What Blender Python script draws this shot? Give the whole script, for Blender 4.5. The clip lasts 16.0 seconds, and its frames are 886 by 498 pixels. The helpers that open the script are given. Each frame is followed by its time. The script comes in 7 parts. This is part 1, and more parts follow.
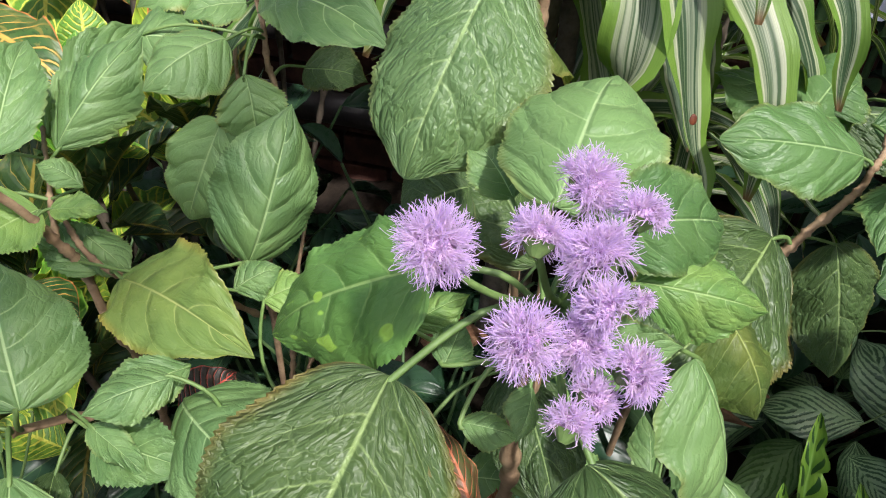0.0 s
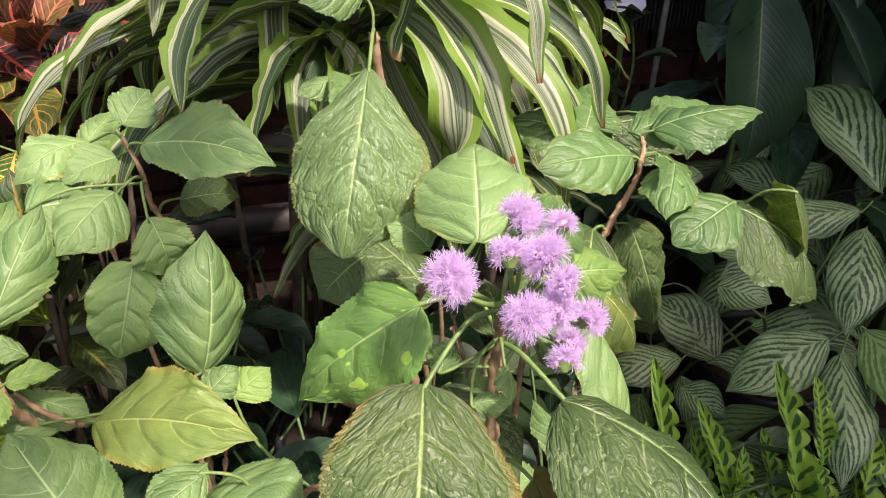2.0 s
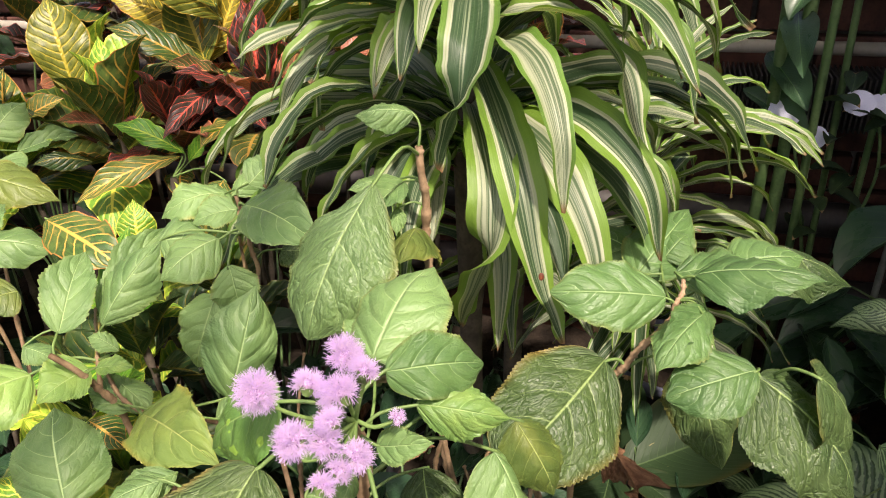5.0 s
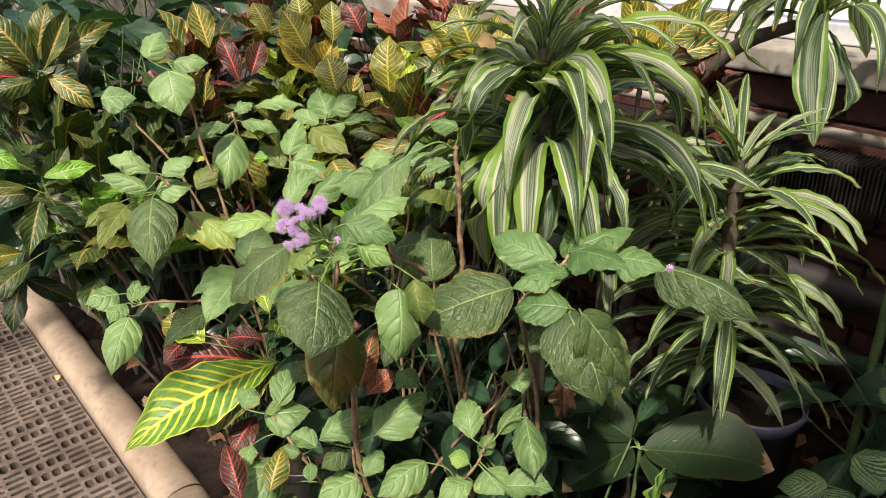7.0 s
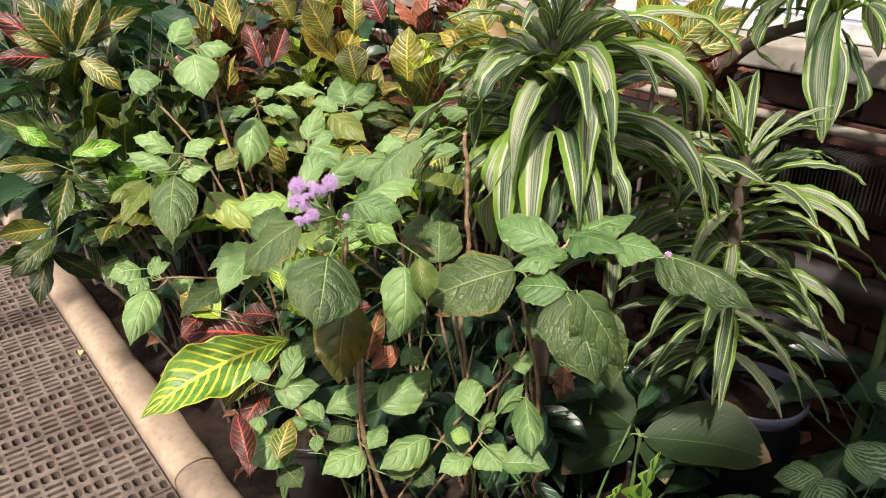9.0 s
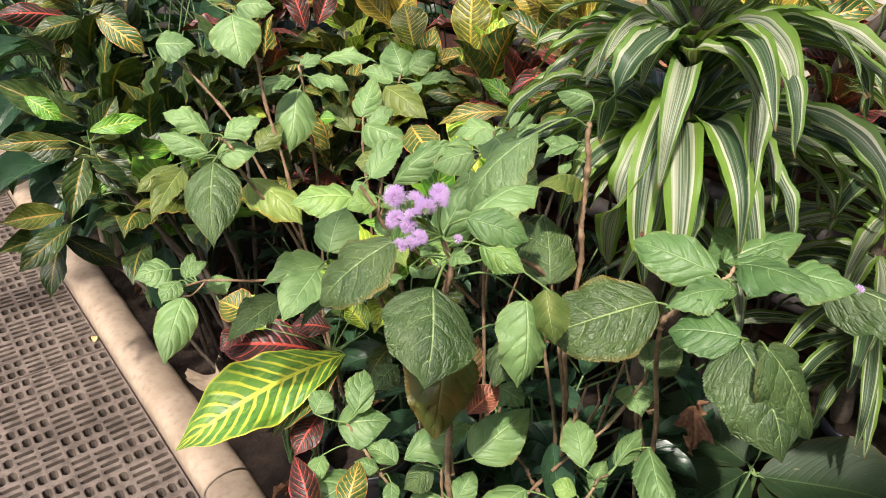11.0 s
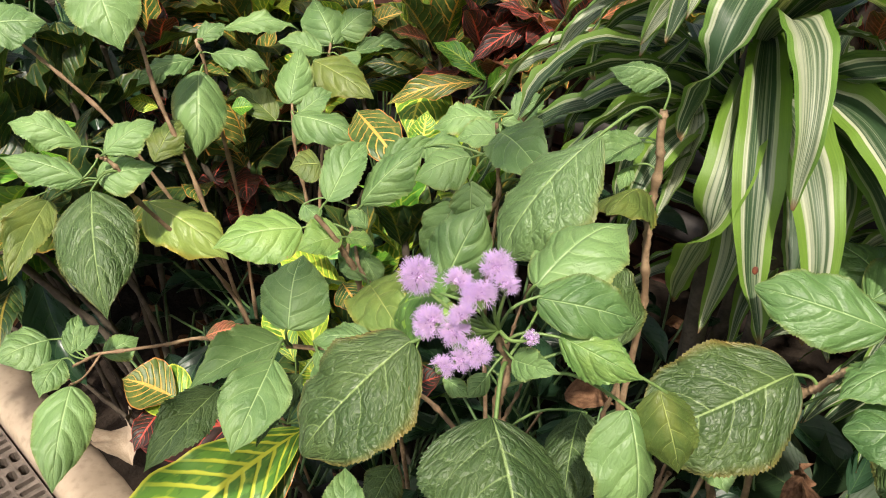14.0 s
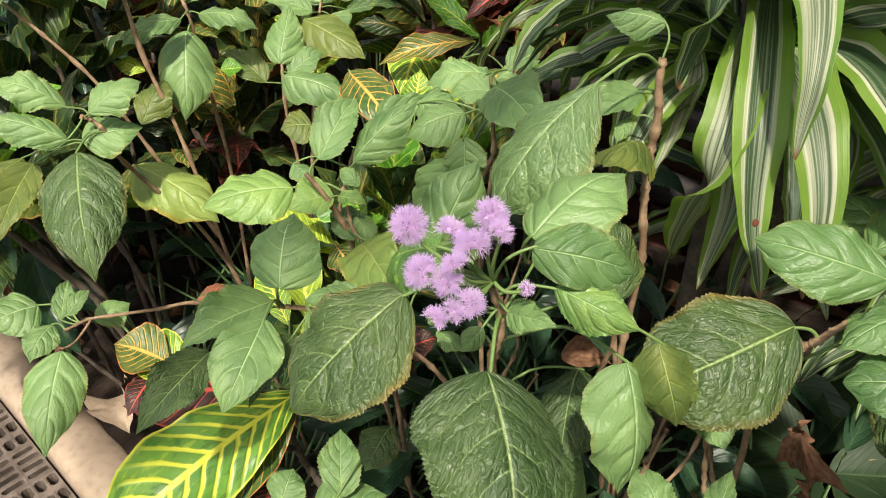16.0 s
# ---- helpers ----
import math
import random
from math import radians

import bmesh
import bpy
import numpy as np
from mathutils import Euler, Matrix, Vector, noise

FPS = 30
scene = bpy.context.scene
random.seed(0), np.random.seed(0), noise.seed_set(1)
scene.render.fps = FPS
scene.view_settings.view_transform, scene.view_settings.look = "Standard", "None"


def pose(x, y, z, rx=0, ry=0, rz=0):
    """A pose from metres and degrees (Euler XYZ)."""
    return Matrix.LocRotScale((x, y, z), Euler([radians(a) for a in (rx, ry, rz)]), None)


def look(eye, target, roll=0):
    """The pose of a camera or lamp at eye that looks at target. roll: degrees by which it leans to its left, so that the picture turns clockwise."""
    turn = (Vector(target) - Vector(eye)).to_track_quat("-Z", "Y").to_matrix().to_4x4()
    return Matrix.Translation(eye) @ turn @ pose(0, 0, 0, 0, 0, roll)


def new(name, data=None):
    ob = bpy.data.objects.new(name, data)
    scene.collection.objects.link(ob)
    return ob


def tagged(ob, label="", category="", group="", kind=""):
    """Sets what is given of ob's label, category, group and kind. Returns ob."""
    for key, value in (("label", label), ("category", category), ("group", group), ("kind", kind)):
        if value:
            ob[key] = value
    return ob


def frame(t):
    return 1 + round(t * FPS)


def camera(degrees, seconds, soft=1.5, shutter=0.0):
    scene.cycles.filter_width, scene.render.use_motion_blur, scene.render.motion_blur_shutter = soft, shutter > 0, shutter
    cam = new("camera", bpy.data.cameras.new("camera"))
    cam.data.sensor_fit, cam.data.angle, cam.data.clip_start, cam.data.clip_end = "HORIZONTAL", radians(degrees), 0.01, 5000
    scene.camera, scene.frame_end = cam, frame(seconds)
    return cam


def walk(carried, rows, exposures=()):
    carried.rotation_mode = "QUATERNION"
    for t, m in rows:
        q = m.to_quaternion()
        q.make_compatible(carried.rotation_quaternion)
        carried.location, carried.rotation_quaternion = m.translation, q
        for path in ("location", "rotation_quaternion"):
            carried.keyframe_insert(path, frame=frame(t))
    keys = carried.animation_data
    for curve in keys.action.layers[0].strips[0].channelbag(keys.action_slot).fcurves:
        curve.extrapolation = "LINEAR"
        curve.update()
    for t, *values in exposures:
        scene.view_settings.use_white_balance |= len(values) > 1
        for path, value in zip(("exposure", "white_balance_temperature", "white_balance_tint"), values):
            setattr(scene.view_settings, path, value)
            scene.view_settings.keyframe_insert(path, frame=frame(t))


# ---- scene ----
cam = camera(61.8, 16.0, soft=1.0)
PATH = [
    (0, (-0.0816, -0.0258, 1.0166), (1.4664, 0.2365, -0.2224), 4.87),
    (0.5, (-0.0831, -0.0284, 1.0189), (1.4822, 0.1188, -0.2173), 5.59),
    (1, (-0.1001, -0.0107, 1.0348), (1.5002, 0.0171, -0.1646), 4.38),
    (1.5, (-0.0967, -0.0029, 1.0468), (1.5411, -0.1283, -0.0942), 1.61),
    (2, (-0.1654, 0.0384, 1.0639), (1.4979, -0.2399, -0.0113), -1.09),
    (2.5, (-0.2006, 0.0262, 1.0763), (1.4493, -0.3164, -0.0010), -1.14),
    (3, (-0.2112, 0.0167, 1.0657), (1.4299, -0.2819, -0.0377), -1.72),
    (3.5, (-0.2226, 0.0270, 1.0880), (1.4232, -0.2699, -0.0087), -1.28),
    (4, (-0.2252, 0.0311, 1.0909), (1.4521, -0.1761, 0.0214), -1.36),
    (4.5, (-0.2394, -0.0587, 1.1159), (1.4682, -0.0129, 0.0757), -2.09),
    (5, (-0.1719, -0.1607, 1.1276), (1.4948, 0.3401, 0.1422), -2.62),
    (5.2, (-0.1436, -0.2039, 1.1301), (1.4676, 0.4776, 0.1608), -3.18),
    (7.3, (-0.3291, -0.7450, 1.2319), (0.8064, 0.6675, 0.3860), -0.90),
    (7.5, (-0.3307, -0.7497, 1.2344), (0.7868, 0.6783, 0.3906), -0.71),
    (8, (-0.3317, -0.7526, 1.2307), (0.7589, 0.6887, 0.3744), -0.46),
    (8.2, (-0.3303, -0.7559, 1.2162), (0.7648, 0.6814, 0.3589), -0.46),
    (10.3, (-0.3165, -0.7421, 1.2222), (0.8218, 0.6333, 0.3207), -0.01),
    (10.5, (-0.3246, -0.6762, 1.2147), (0.8006, 0.6977, 0.2947), 0.08),
    (11, (-0.2923, -0.5137, 1.1919), (0.7923, 0.8650, 0.2313), 0.48),
    (11.5, (-0.2098, -0.3379, 1.1642), (0.8666, 1.0058, 0.1465), 0.96),
    (12, (-0.1832, -0.2003, 1.1368), (0.9502, 1.0711, 0.0886), 0.84),
    (12.5, (-0.1489, -0.1880, 1.1187), (1.0164, 1.0347, 0.0477), 0.66),
    (13, (-0.1529, -0.2005, 1.1118), (1.0368, 0.9882, 0.0295), 0.56),
    (13.5, (-0.1611, -0.2249, 1.1258), (1.0498, 0.9444, 0.0457), 0.21),
    (14, (-0.1744, -0.2372, 1.1335), (1.0500, 0.9271, 0.0633), -0.54),
    (14.5, (-0.1777, -0.2383, 1.1296), (1.0568, 0.9199, 0.0645), -1.01),
    (15, (-0.1734, -0.2329, 1.1281), (1.0663, 0.9036, 0.0458), -0.74),
    (15.5, (-0.1698, -0.2350, 1.1220), (1.0561, 0.8868, 0.0090), -0.49),
    (16, (-0.1696, -0.2359, 1.1168), (1.0287, 0.8933, -0.0185), -0.93),
]
walk(cam, [(t, look(eye, target, roll)) for t, eye, target, roll in PATH], ((0.0, 0.8, 6000, 13), (1.0, 0.92, 6100, 15), (1.6, 1.02, 6600, 21), (2.0, 1.22, 6800, 25), (2.5, 1.33, 6850, 24), (3.1, 1.33, 6500, 18), (4.2, 1.29, 6650, 16), (5.2, 1.14, 7050, 20), (7.3, 0.88, 6800, 18), (8.2, 0.92, 6800, 18), (10.3, 1.23, 6500, 19), (11.5, 0.95, 6450, 15), (12.5, 0.98, 6650, 12), (16.0, 0.9, 6700, 12)))

# ---- world and sun ----
SUN_EL, SUN_AZ = radians(58), radians(232)   # azimuth clockwise from +y
world = bpy.data.worlds.new("sky")
scene.world = world
world.use_nodes = True
wn = world.node_tree.nodes
sky = wn.new("ShaderNodeTexSky")
sky.sky_type, sky.sun_disc, sky.sun_elevation, sky.sun_rotation = "NISHITA", False, SUN_EL, SUN_AZ
sky.air_density, sky.dust_density, sky.ozone_density = 0.8, 5.0, 0.6
world.node_tree.links.new(sky.outputs[0], wn["Background"].inputs[0])
wn["Background"].inputs[1].default_value = 0.13
sun = new("sun", bpy.data.lights.new("sun", "SUN"))
sun.data.energy, sun.data.angle, sun.data.color = 3.3, radians(2), (1.0, 0.935, 0.83)
sun_from = Vector((math.sin(SUN_AZ) * math.cos(SUN_EL), math.cos(SUN_AZ) * math.cos(SUN_EL), math.sin(SUN_EL)))
sun.matrix_world = look(sun_from * 8, (0, 0, 0))


# ---- small tools ----
rng = random.Random(7)


class Nodes:
    """A short way to write node graphs."""

    def __init__(self, name):
        self.mat = bpy.data.materials.new(name)
        self.mat.use_nodes = True
        self.tree = self.mat.node_tree
        self.bsdf = self.tree.nodes["Principled BSDF"]
        self.out = self.tree.nodes["Material Output"]

    def link(self, a, b):
        self.tree.links.new(a, b)

    def put(self, socket, value):
        if isinstance(value, bpy.types.NodeSocket):
            self.link(value, socket)
        elif isinstance(value, (tuple, list)) and len(value) == 3 and socket.type == "RGBA":
            socket.default_value = (*value, 1)
        else:
            socket.default_value = value

    def math(self, op, a, b=0.0, c=0.0, clamp=False):
        n = self.tree.nodes.new("ShaderNodeMath")
        n.operation, n.use_clamp = op, clamp
        for i, v in enumerate((a, b, c)):
            self.put(n.inputs[i], v)
        return n.outputs[0]

    def step(self, value, low, high, a=0.0, b=1.0):
        n = self.tree.nodes.new("ShaderNodeMapRange")
        n.interpolation_type = "SMOOTHSTEP"
        for i, v in enumerate((value, low, high, a, b)):
            self.put(n.inputs[i], v)
        return n.outputs[0]

    def mix(self, fac, a, b, blend="MIX"):
        n = self.tree.nodes.new("ShaderNodeMix")
        n.data_type, n.blend_type = "RGBA", blend
        self.put(n.inputs[0], fac), self.put(n.inputs[6], a), self.put(n.inputs[7], b)
        return n.outputs[2]

    def noise(self, vector, scale, detail=3.0, rough=0.55, dim="3D", w=None):
        n = self.tree.nodes.new("ShaderNodeTexNoise")
        n.noise_dimensions = "4D" if w is not None else dim
        self.link(vector, n.inputs["Vector"])
        if w is not None:
            self.put(n.inputs["W"], w)
        n.inputs["Scale"].default_value, n.inputs["Detail"].default_value, n.inputs["Roughness"].default_value = scale, detail, rough
        return n.outputs[0]

    def voronoi(self, vector, scale, feature="F1"):
        n = self.tree.nodes.new("ShaderNodeTexVoronoi")
        n.feature = feature
        self.link(vector, n.inputs["Vector"])
        n.inputs["Scale"].default_value = scale
        return n.outputs[0]

    def coords(self, kind="Object"):
        return self.tree.nodes.new("ShaderNodeTexCoord").outputs[kind]

    def stretch(self, vector, x, y, z):
        n = self.tree.nodes.new("ShaderNodeMapping")
        self.link(vector, n.inputs[0])
        n.inputs["Scale"].default_value = (x, y, z)
        return n.outputs[0]

    def split(self, vector):
        n = self.tree.nodes.new("ShaderNodeSeparateXYZ")
        self.link(vector, n.inputs[0])
        return n.outputs

    def random(self):
        return self.tree.nodes.new("ShaderNodeObjectInfo").outputs["Random"]

    def bump(self, height, strength=0.3, distance=0.002):
        n = self.tree.nodes.new("ShaderNodeBump")
        n.inputs["Strength"].default_value, n.inputs["Distance"].default_value = strength, distance
        self.link(height, n.inputs["Height"])
        self.link(n.outputs[0], self.bsdf.inputs["Normal"])
        return n.outputs[0]

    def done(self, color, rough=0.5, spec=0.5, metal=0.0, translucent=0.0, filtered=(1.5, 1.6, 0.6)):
        self.put(self.bsdf.inputs["Base Color"], color)
        self.put(self.bsdf.inputs["Roughness"], rough)
        self.put(self.bsdf.inputs["Specular IOR Level"], spec)
        self.put(self.bsdf.inputs["Metallic"], metal)
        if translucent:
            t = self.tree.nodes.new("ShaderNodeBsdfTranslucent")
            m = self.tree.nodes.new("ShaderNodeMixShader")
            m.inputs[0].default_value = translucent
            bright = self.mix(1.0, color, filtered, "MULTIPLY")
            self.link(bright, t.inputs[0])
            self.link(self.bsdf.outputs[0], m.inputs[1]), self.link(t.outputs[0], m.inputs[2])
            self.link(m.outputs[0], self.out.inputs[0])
        return self.mat


def leaf_frame(g, veins, slant, wobble=0.25, power=1.25):
    """Of a leaf: its s (0 at the midrib, 1 at the rim), t along, and a distance to the side veins (0 on a vein, 0.5 between)."""
    uv = g.coords("UV")
    shake = g.noise(uv, 6.0, 2.0, w=g.math("MULTIPLY", g.random(), 50.0))
    x, y, _ = g.split(uv)
    s = g.math("MULTIPLY", g.math("ABSOLUTE", g.math("SUBTRACT", x, 0.5)), 2.0)
    side = g.math("MULTIPLY", g.math("GREATER_THAN", x, 0.5), 0.37)
    bow = g.math("MULTIPLY", g.math("POWER", s, power), slant)
    q = g.math("SUBTRACT", g.math("MULTIPLY", y, veins), bow)
    q = g.math("ADD", q, side)
    q = g.math("ADD", q, g.math("MULTIPLY", g.math("SUBTRACT", shake, 0.5), wobble * 2))
    near = g.math("ABSOLUTE", g.math("SUBTRACT", g.math("FRACT", q), 0.5))
    return uv, s, y, g.math("SUBTRACT", 0.5, near), shake


def green_leaf_material(name, dark, light, vein, rough=0.4, blotch=None, veins=4.7, edge=None, relief=0.5, pebbles=0.65, fuzz=0.0, gloss=0.38, aged=0.12, lace=0.12, dry=None):
    g = Nodes(name)
    uv, s, t, d, shake = leaf_frame(g, veins, veins * 0.36, 0.1, 1.55)
    rnd = g.random()
    w = g.math("MULTIPLY", rnd, 37.0)
    big = g.noise(uv, 2.2, 3.0, w=w)
    base = g.mix(g.step(big, 0.35, 0.7), dark, light)
    base = g.mix(g.step(rnd, 0.2, 1.0, 0.0, 0.5), base, tuple(min(1, c * 1.4) for c in light))
    # small bulging fields in the net of veins
    jolt = g.math("MULTIPLY", g.math("SUBTRACT", g.noise(uv, 6.0, 3.0, 0.6, w=w), 0.5), 0.16)
    x = g.split(uv)[0]
    spot = g.tree.nodes.new("ShaderNodeCombineXYZ")
    g.link(g.math("MULTIPLY_ADD", x, 0.75, g.math("ADD", w, jolt)), spot.inputs[0])
    g.link(g.math("ADD", g.math("SUBTRACT", t, g.math("MULTIPLY", s, 0.3)), jolt), spot.inputs[1])

    def cells(scale):
        rim = g.tree.nodes.new("ShaderNodeTexVoronoi")
        rim.voronoi_dimensions, rim.feature = "2D", "DISTANCE_TO_EDGE"
        body = g.tree.nodes.new("ShaderNodeTexVoronoi")
        body.voronoi_dimensions, body.feature = "2D", "F1"
        for node in (rim, body):
            node.inputs["Scale"].default_value = scale
            g.link(spot.outputs[0], node.inputs["Vector"])
        return rim.outputs["Distance"], g.split(body.outputs["Color"])[0]

    rim, tone = cells(15.0)
    rim_fine, tone_fine = cells(34.0)
    field = g.math("MULTIPLY", g.math("POWER", g.step(rim, 0.0, 0.34), 0.7), g.math("MULTIPLY_ADD", tone, 0.8, 0.5))
    field = g.math("ADD", field, g.math("MULTIPLY", g.step(rim_fine, 0.0, 0.3), g.math("MULTIPLY_ADD", tone_fine, 0.25, 0.15)))
    thread = g.math("MAXIMUM", g.step(rim, 0.0, 0.06, 1.0, 0.0), g.step(rim_fine, 0.0, 0.08, 0.4, 0.0))
    line = g.step(d, 0.0, g.math("MULTIPLY_ADD", s, -0.032, 0.046), 1.0, 0.0)
    rib = g.step(g.math("MULTIPLY_ADD", t, 0.012, s), 0.012, 0.034, 1.0, 0.0)
    base = g.mix(g.math("MULTIPLY", thread, lace * min(1.0, pebbles)), base, vein)
    base = g.mix(g.math("MULTIPLY", line, g.math("MULTIPLY_ADD", s, -0.3, 0.52)), base, vein)
    base = g.mix(g.math("MULTIPLY", rib, 0.8), base, vein)
    # paler dust and dull patches, and a few dry specks
    dust = g.noise(uv, 5.0, 5.0, 0.7, w=g.math("ADD", w, 9.0))
    base = g.mix(g.step(dust, 0.5, 0.75, 0.0, 0.2), base, tuple(0.7 * c + 0.05 for c in light))
    speck = g.noise(uv, 42.0, 1.0, w=w)
    base = g.mix(g.step(speck, 0.79, 0.82, 0.0, 0.5), base, (0.42, 0.4, 0.22))
    if edge:
        worn = g.math("MULTIPLY", g.step(g.math("ADD", s, g.math("MULTIPLY", big, 0.5)), 1.08, 1.5), g.step(rnd, aged, aged + 0.6))
        base = g.mix(worn, base, edge)
        nick = g.noise(uv, 14.0, 2.0, w=w)
        base = g.mix(g.math("MULTIPLY", g.step(nick, 0.72, 0.75), g.step(s, 0.5, 0.95)), base, (0.3, 0.22, 0.1))
    if dry:
        ragged = g.math("ADD", t, g.math("MULTIPLY", g.math("SUBTRACT", g.noise(uv, 8.0, 3.0, w=w), 0.5), 0.16))
        base = g.mix(g.step(ragged, 0.9, 0.93), base, dry)
        scratch = g.noise(g.stretch(uv, 40, 6, 1), 1.0, 2.0, w=w)
        base = g.mix(g.step(scratch, 0.7, 0.73, 0.0, 0.6), base, (0.3, 0.26, 0.12))
    if blotch:
        spots = g.noise(uv, 7.0, 1.0, w=w)
        base = g.mix(g.step(spots, 0.62, 0.66), base, blotch)
    fine = g.noise(uv, 110.0, 2.0)
    height = g.math("MULTIPLY", field, g.math("MULTIPLY", g.math("MULTIPLY_ADD", s, 0.5, 0.5), 0.36 * pebbles))
    height = g.math("ADD", height, g.math("MULTIPLY", g.step(d, 0.0, 0.24), 0.5))
    height = g.math("ADD", height, g.math("MULTIPLY", g.step(s, 0.0, 0.07), 0.7))
    height = g.math("ADD", height, g.math("MULTIPLY", fine, 0.04))
    g.bump(height, relief, 0.0026)
    g.bsdf.inputs["Sheen Weight"].default_value = fuzz
    g.bsdf.inputs["Sheen Roughness"].default_value = 0.45
    r = g.math("ADD", rough, g.math("MULTIPLY", g.math("SUBTRACT", dust, 0.5), 0.5))
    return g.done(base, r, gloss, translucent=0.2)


def plain_material(name, a, b, rough=0.7, scale=20.0, bump=0.3, spec=0.4, distance=0.002, coords="Object"):
    g = Nodes(name)
    v = g.coords(coords)
    n1, n2 = g.noise(v, scale, 5.0), g.noise(v, scale * 6, 4.0)
    c = g.mix(g.step(n1, 0.3, 0.7), a, b)
    c = g.mix(g.math("MULTIPLY", g.step(n2, 0.45, 0.75), 0.4), c, tuple(x * 0.55 for x in a))
    g.bump(g.math("ADD", n1, g.math("MULTIPLY", n2, 0.5)), bump, distance)
    return g.done(c, g.math("ADD", rough, g.math("MULTIPLY", g.math("SUBTRACT", n2, 0.5), 0.2)), spec)


def worn_concrete(name):
    """Grey-brown concrete with dark damp stains, pale scuffs and pits."""
    g = Nodes(name)
    v = g.coords("Object")
    broad, mid, fine = g.noise(v, 4.0, 5.0, 0.6), g.noise(v, 26.0, 5.0, 0.65), g.noise(v, 240.0, 3.0)
    c = g.mix(g.step(mid, 0.32, 0.68), (0.075, 0.06, 0.048), (0.16, 0.13, 0.106))
    c = g.mix(g.step(broad, 0.5, 0.68, 0.0, 0.55), c, (0.045, 0.034, 0.026))
    c = g.mix(g.step(broad, 0.46, 0.3, 0.0, 0.35), c, (0.24, 0.2, 0.165))
    c = g.mix(g.step(fine, 0.6, 0.72, 0.0, 0.5), c, (0.04, 0.032, 0.026))
    g.bump(g.math("ADD", mid, g.math("MULTIPLY", fine, 0.6)), 0.6, 0.003)
    return g.done(c, g.math("MULTIPLY_ADD", mid, 0.3, 0.5), 0.35)


# ---- materials ----
M_LEAF = green_leaf_material("shrub_leaf", (0.092, 0.178, 0.058), (0.158, 0.262, 0.09), (0.38, 0.52, 0.24), rough=0.44, edge=(0.26, 0.2, 0.04))
M_LEAF_DARK = green_leaf_material("shrub_leaf_old", (0.037, 0.074, 0.023), (0.068, 0.115, 0.036), (0.3, 0.41, 0.16), rough=0.44, pebbles=2.2, gloss=0.42, edge=(0.2, 0.15, 0.03), relief=0.6, lace=0.16)
M_LEAF_DEEP = green_leaf_material("shrub_leaf_deep_green", (0.055, 0.125, 0.036), (0.098, 0.185, 0.058), (0.32, 0.46, 0.2), rough=0.42, edge=(0.22, 0.18, 0.04))
M_LEAF_OLD = green_leaf_material("shrub_leaf_full_grown", (0.06, 0.118, 0.04), (0.102, 0.172, 0.06), (0.34, 0.47, 0.19), rough=0.44, pebbles=2.2, gloss=0.42, edge=(0.2, 0.17, 0.04), relief=0.55, lace=0.16)
M_LEAF_SPOT = green_leaf_material("shrub_leaf_spotted", (0.075, 0.175, 0.04), (0.12, 0.235, 0.055), (0.28, 0.42, 0.14), blotch=(0.3, 0.5, 0.08))
M_LEAF_LIGHT = green_leaf_material("shrub_leaf_young", (0.11, 0.22, 0.055), (0.205, 0.32, 0.08), (0.36, 0.5, 0.2), edge=(0.32, 0.26, 0.06))
M_LEAF_YELLOWED = green_leaf_material("shrub_leaf_yellowing", (0.075, 0.122, 0.028), (0.13, 0.165, 0.036), (0.34, 0.40, 0.13), edge=(0.32, 0.2, 0.035))
M_LEAF_MARGIN = green_leaf_material("shrub_leaf_brown_edged", (0.039, 0.076, 0.023), (0.073, 0.119, 0.036), (0.3, 0.41, 0.15), rough=0.44, pebbles=2.2, gloss=0.42, edge=(0.3, 0.18, 0.04), relief=0.6, aged=-0.7, lace=0.16)
M_LEAF_TURNING = green_leaf_material("shrub_leaf_turning_yellow", (0.12, 0.195, 0.048), (0.2, 0.275, 0.062), (0.42, 0.46, 0.16), edge=(0.42, 0.27, 0.04), aged=-0.7)
M_LEAF_BROWN = green_leaf_material("shrub_leaf_browned", (0.07, 0.09, 0.02), (0.16, 0.10, 0.025), (0.2, 0.2, 0.06), edge=(0.2, 0.08, 0.02))


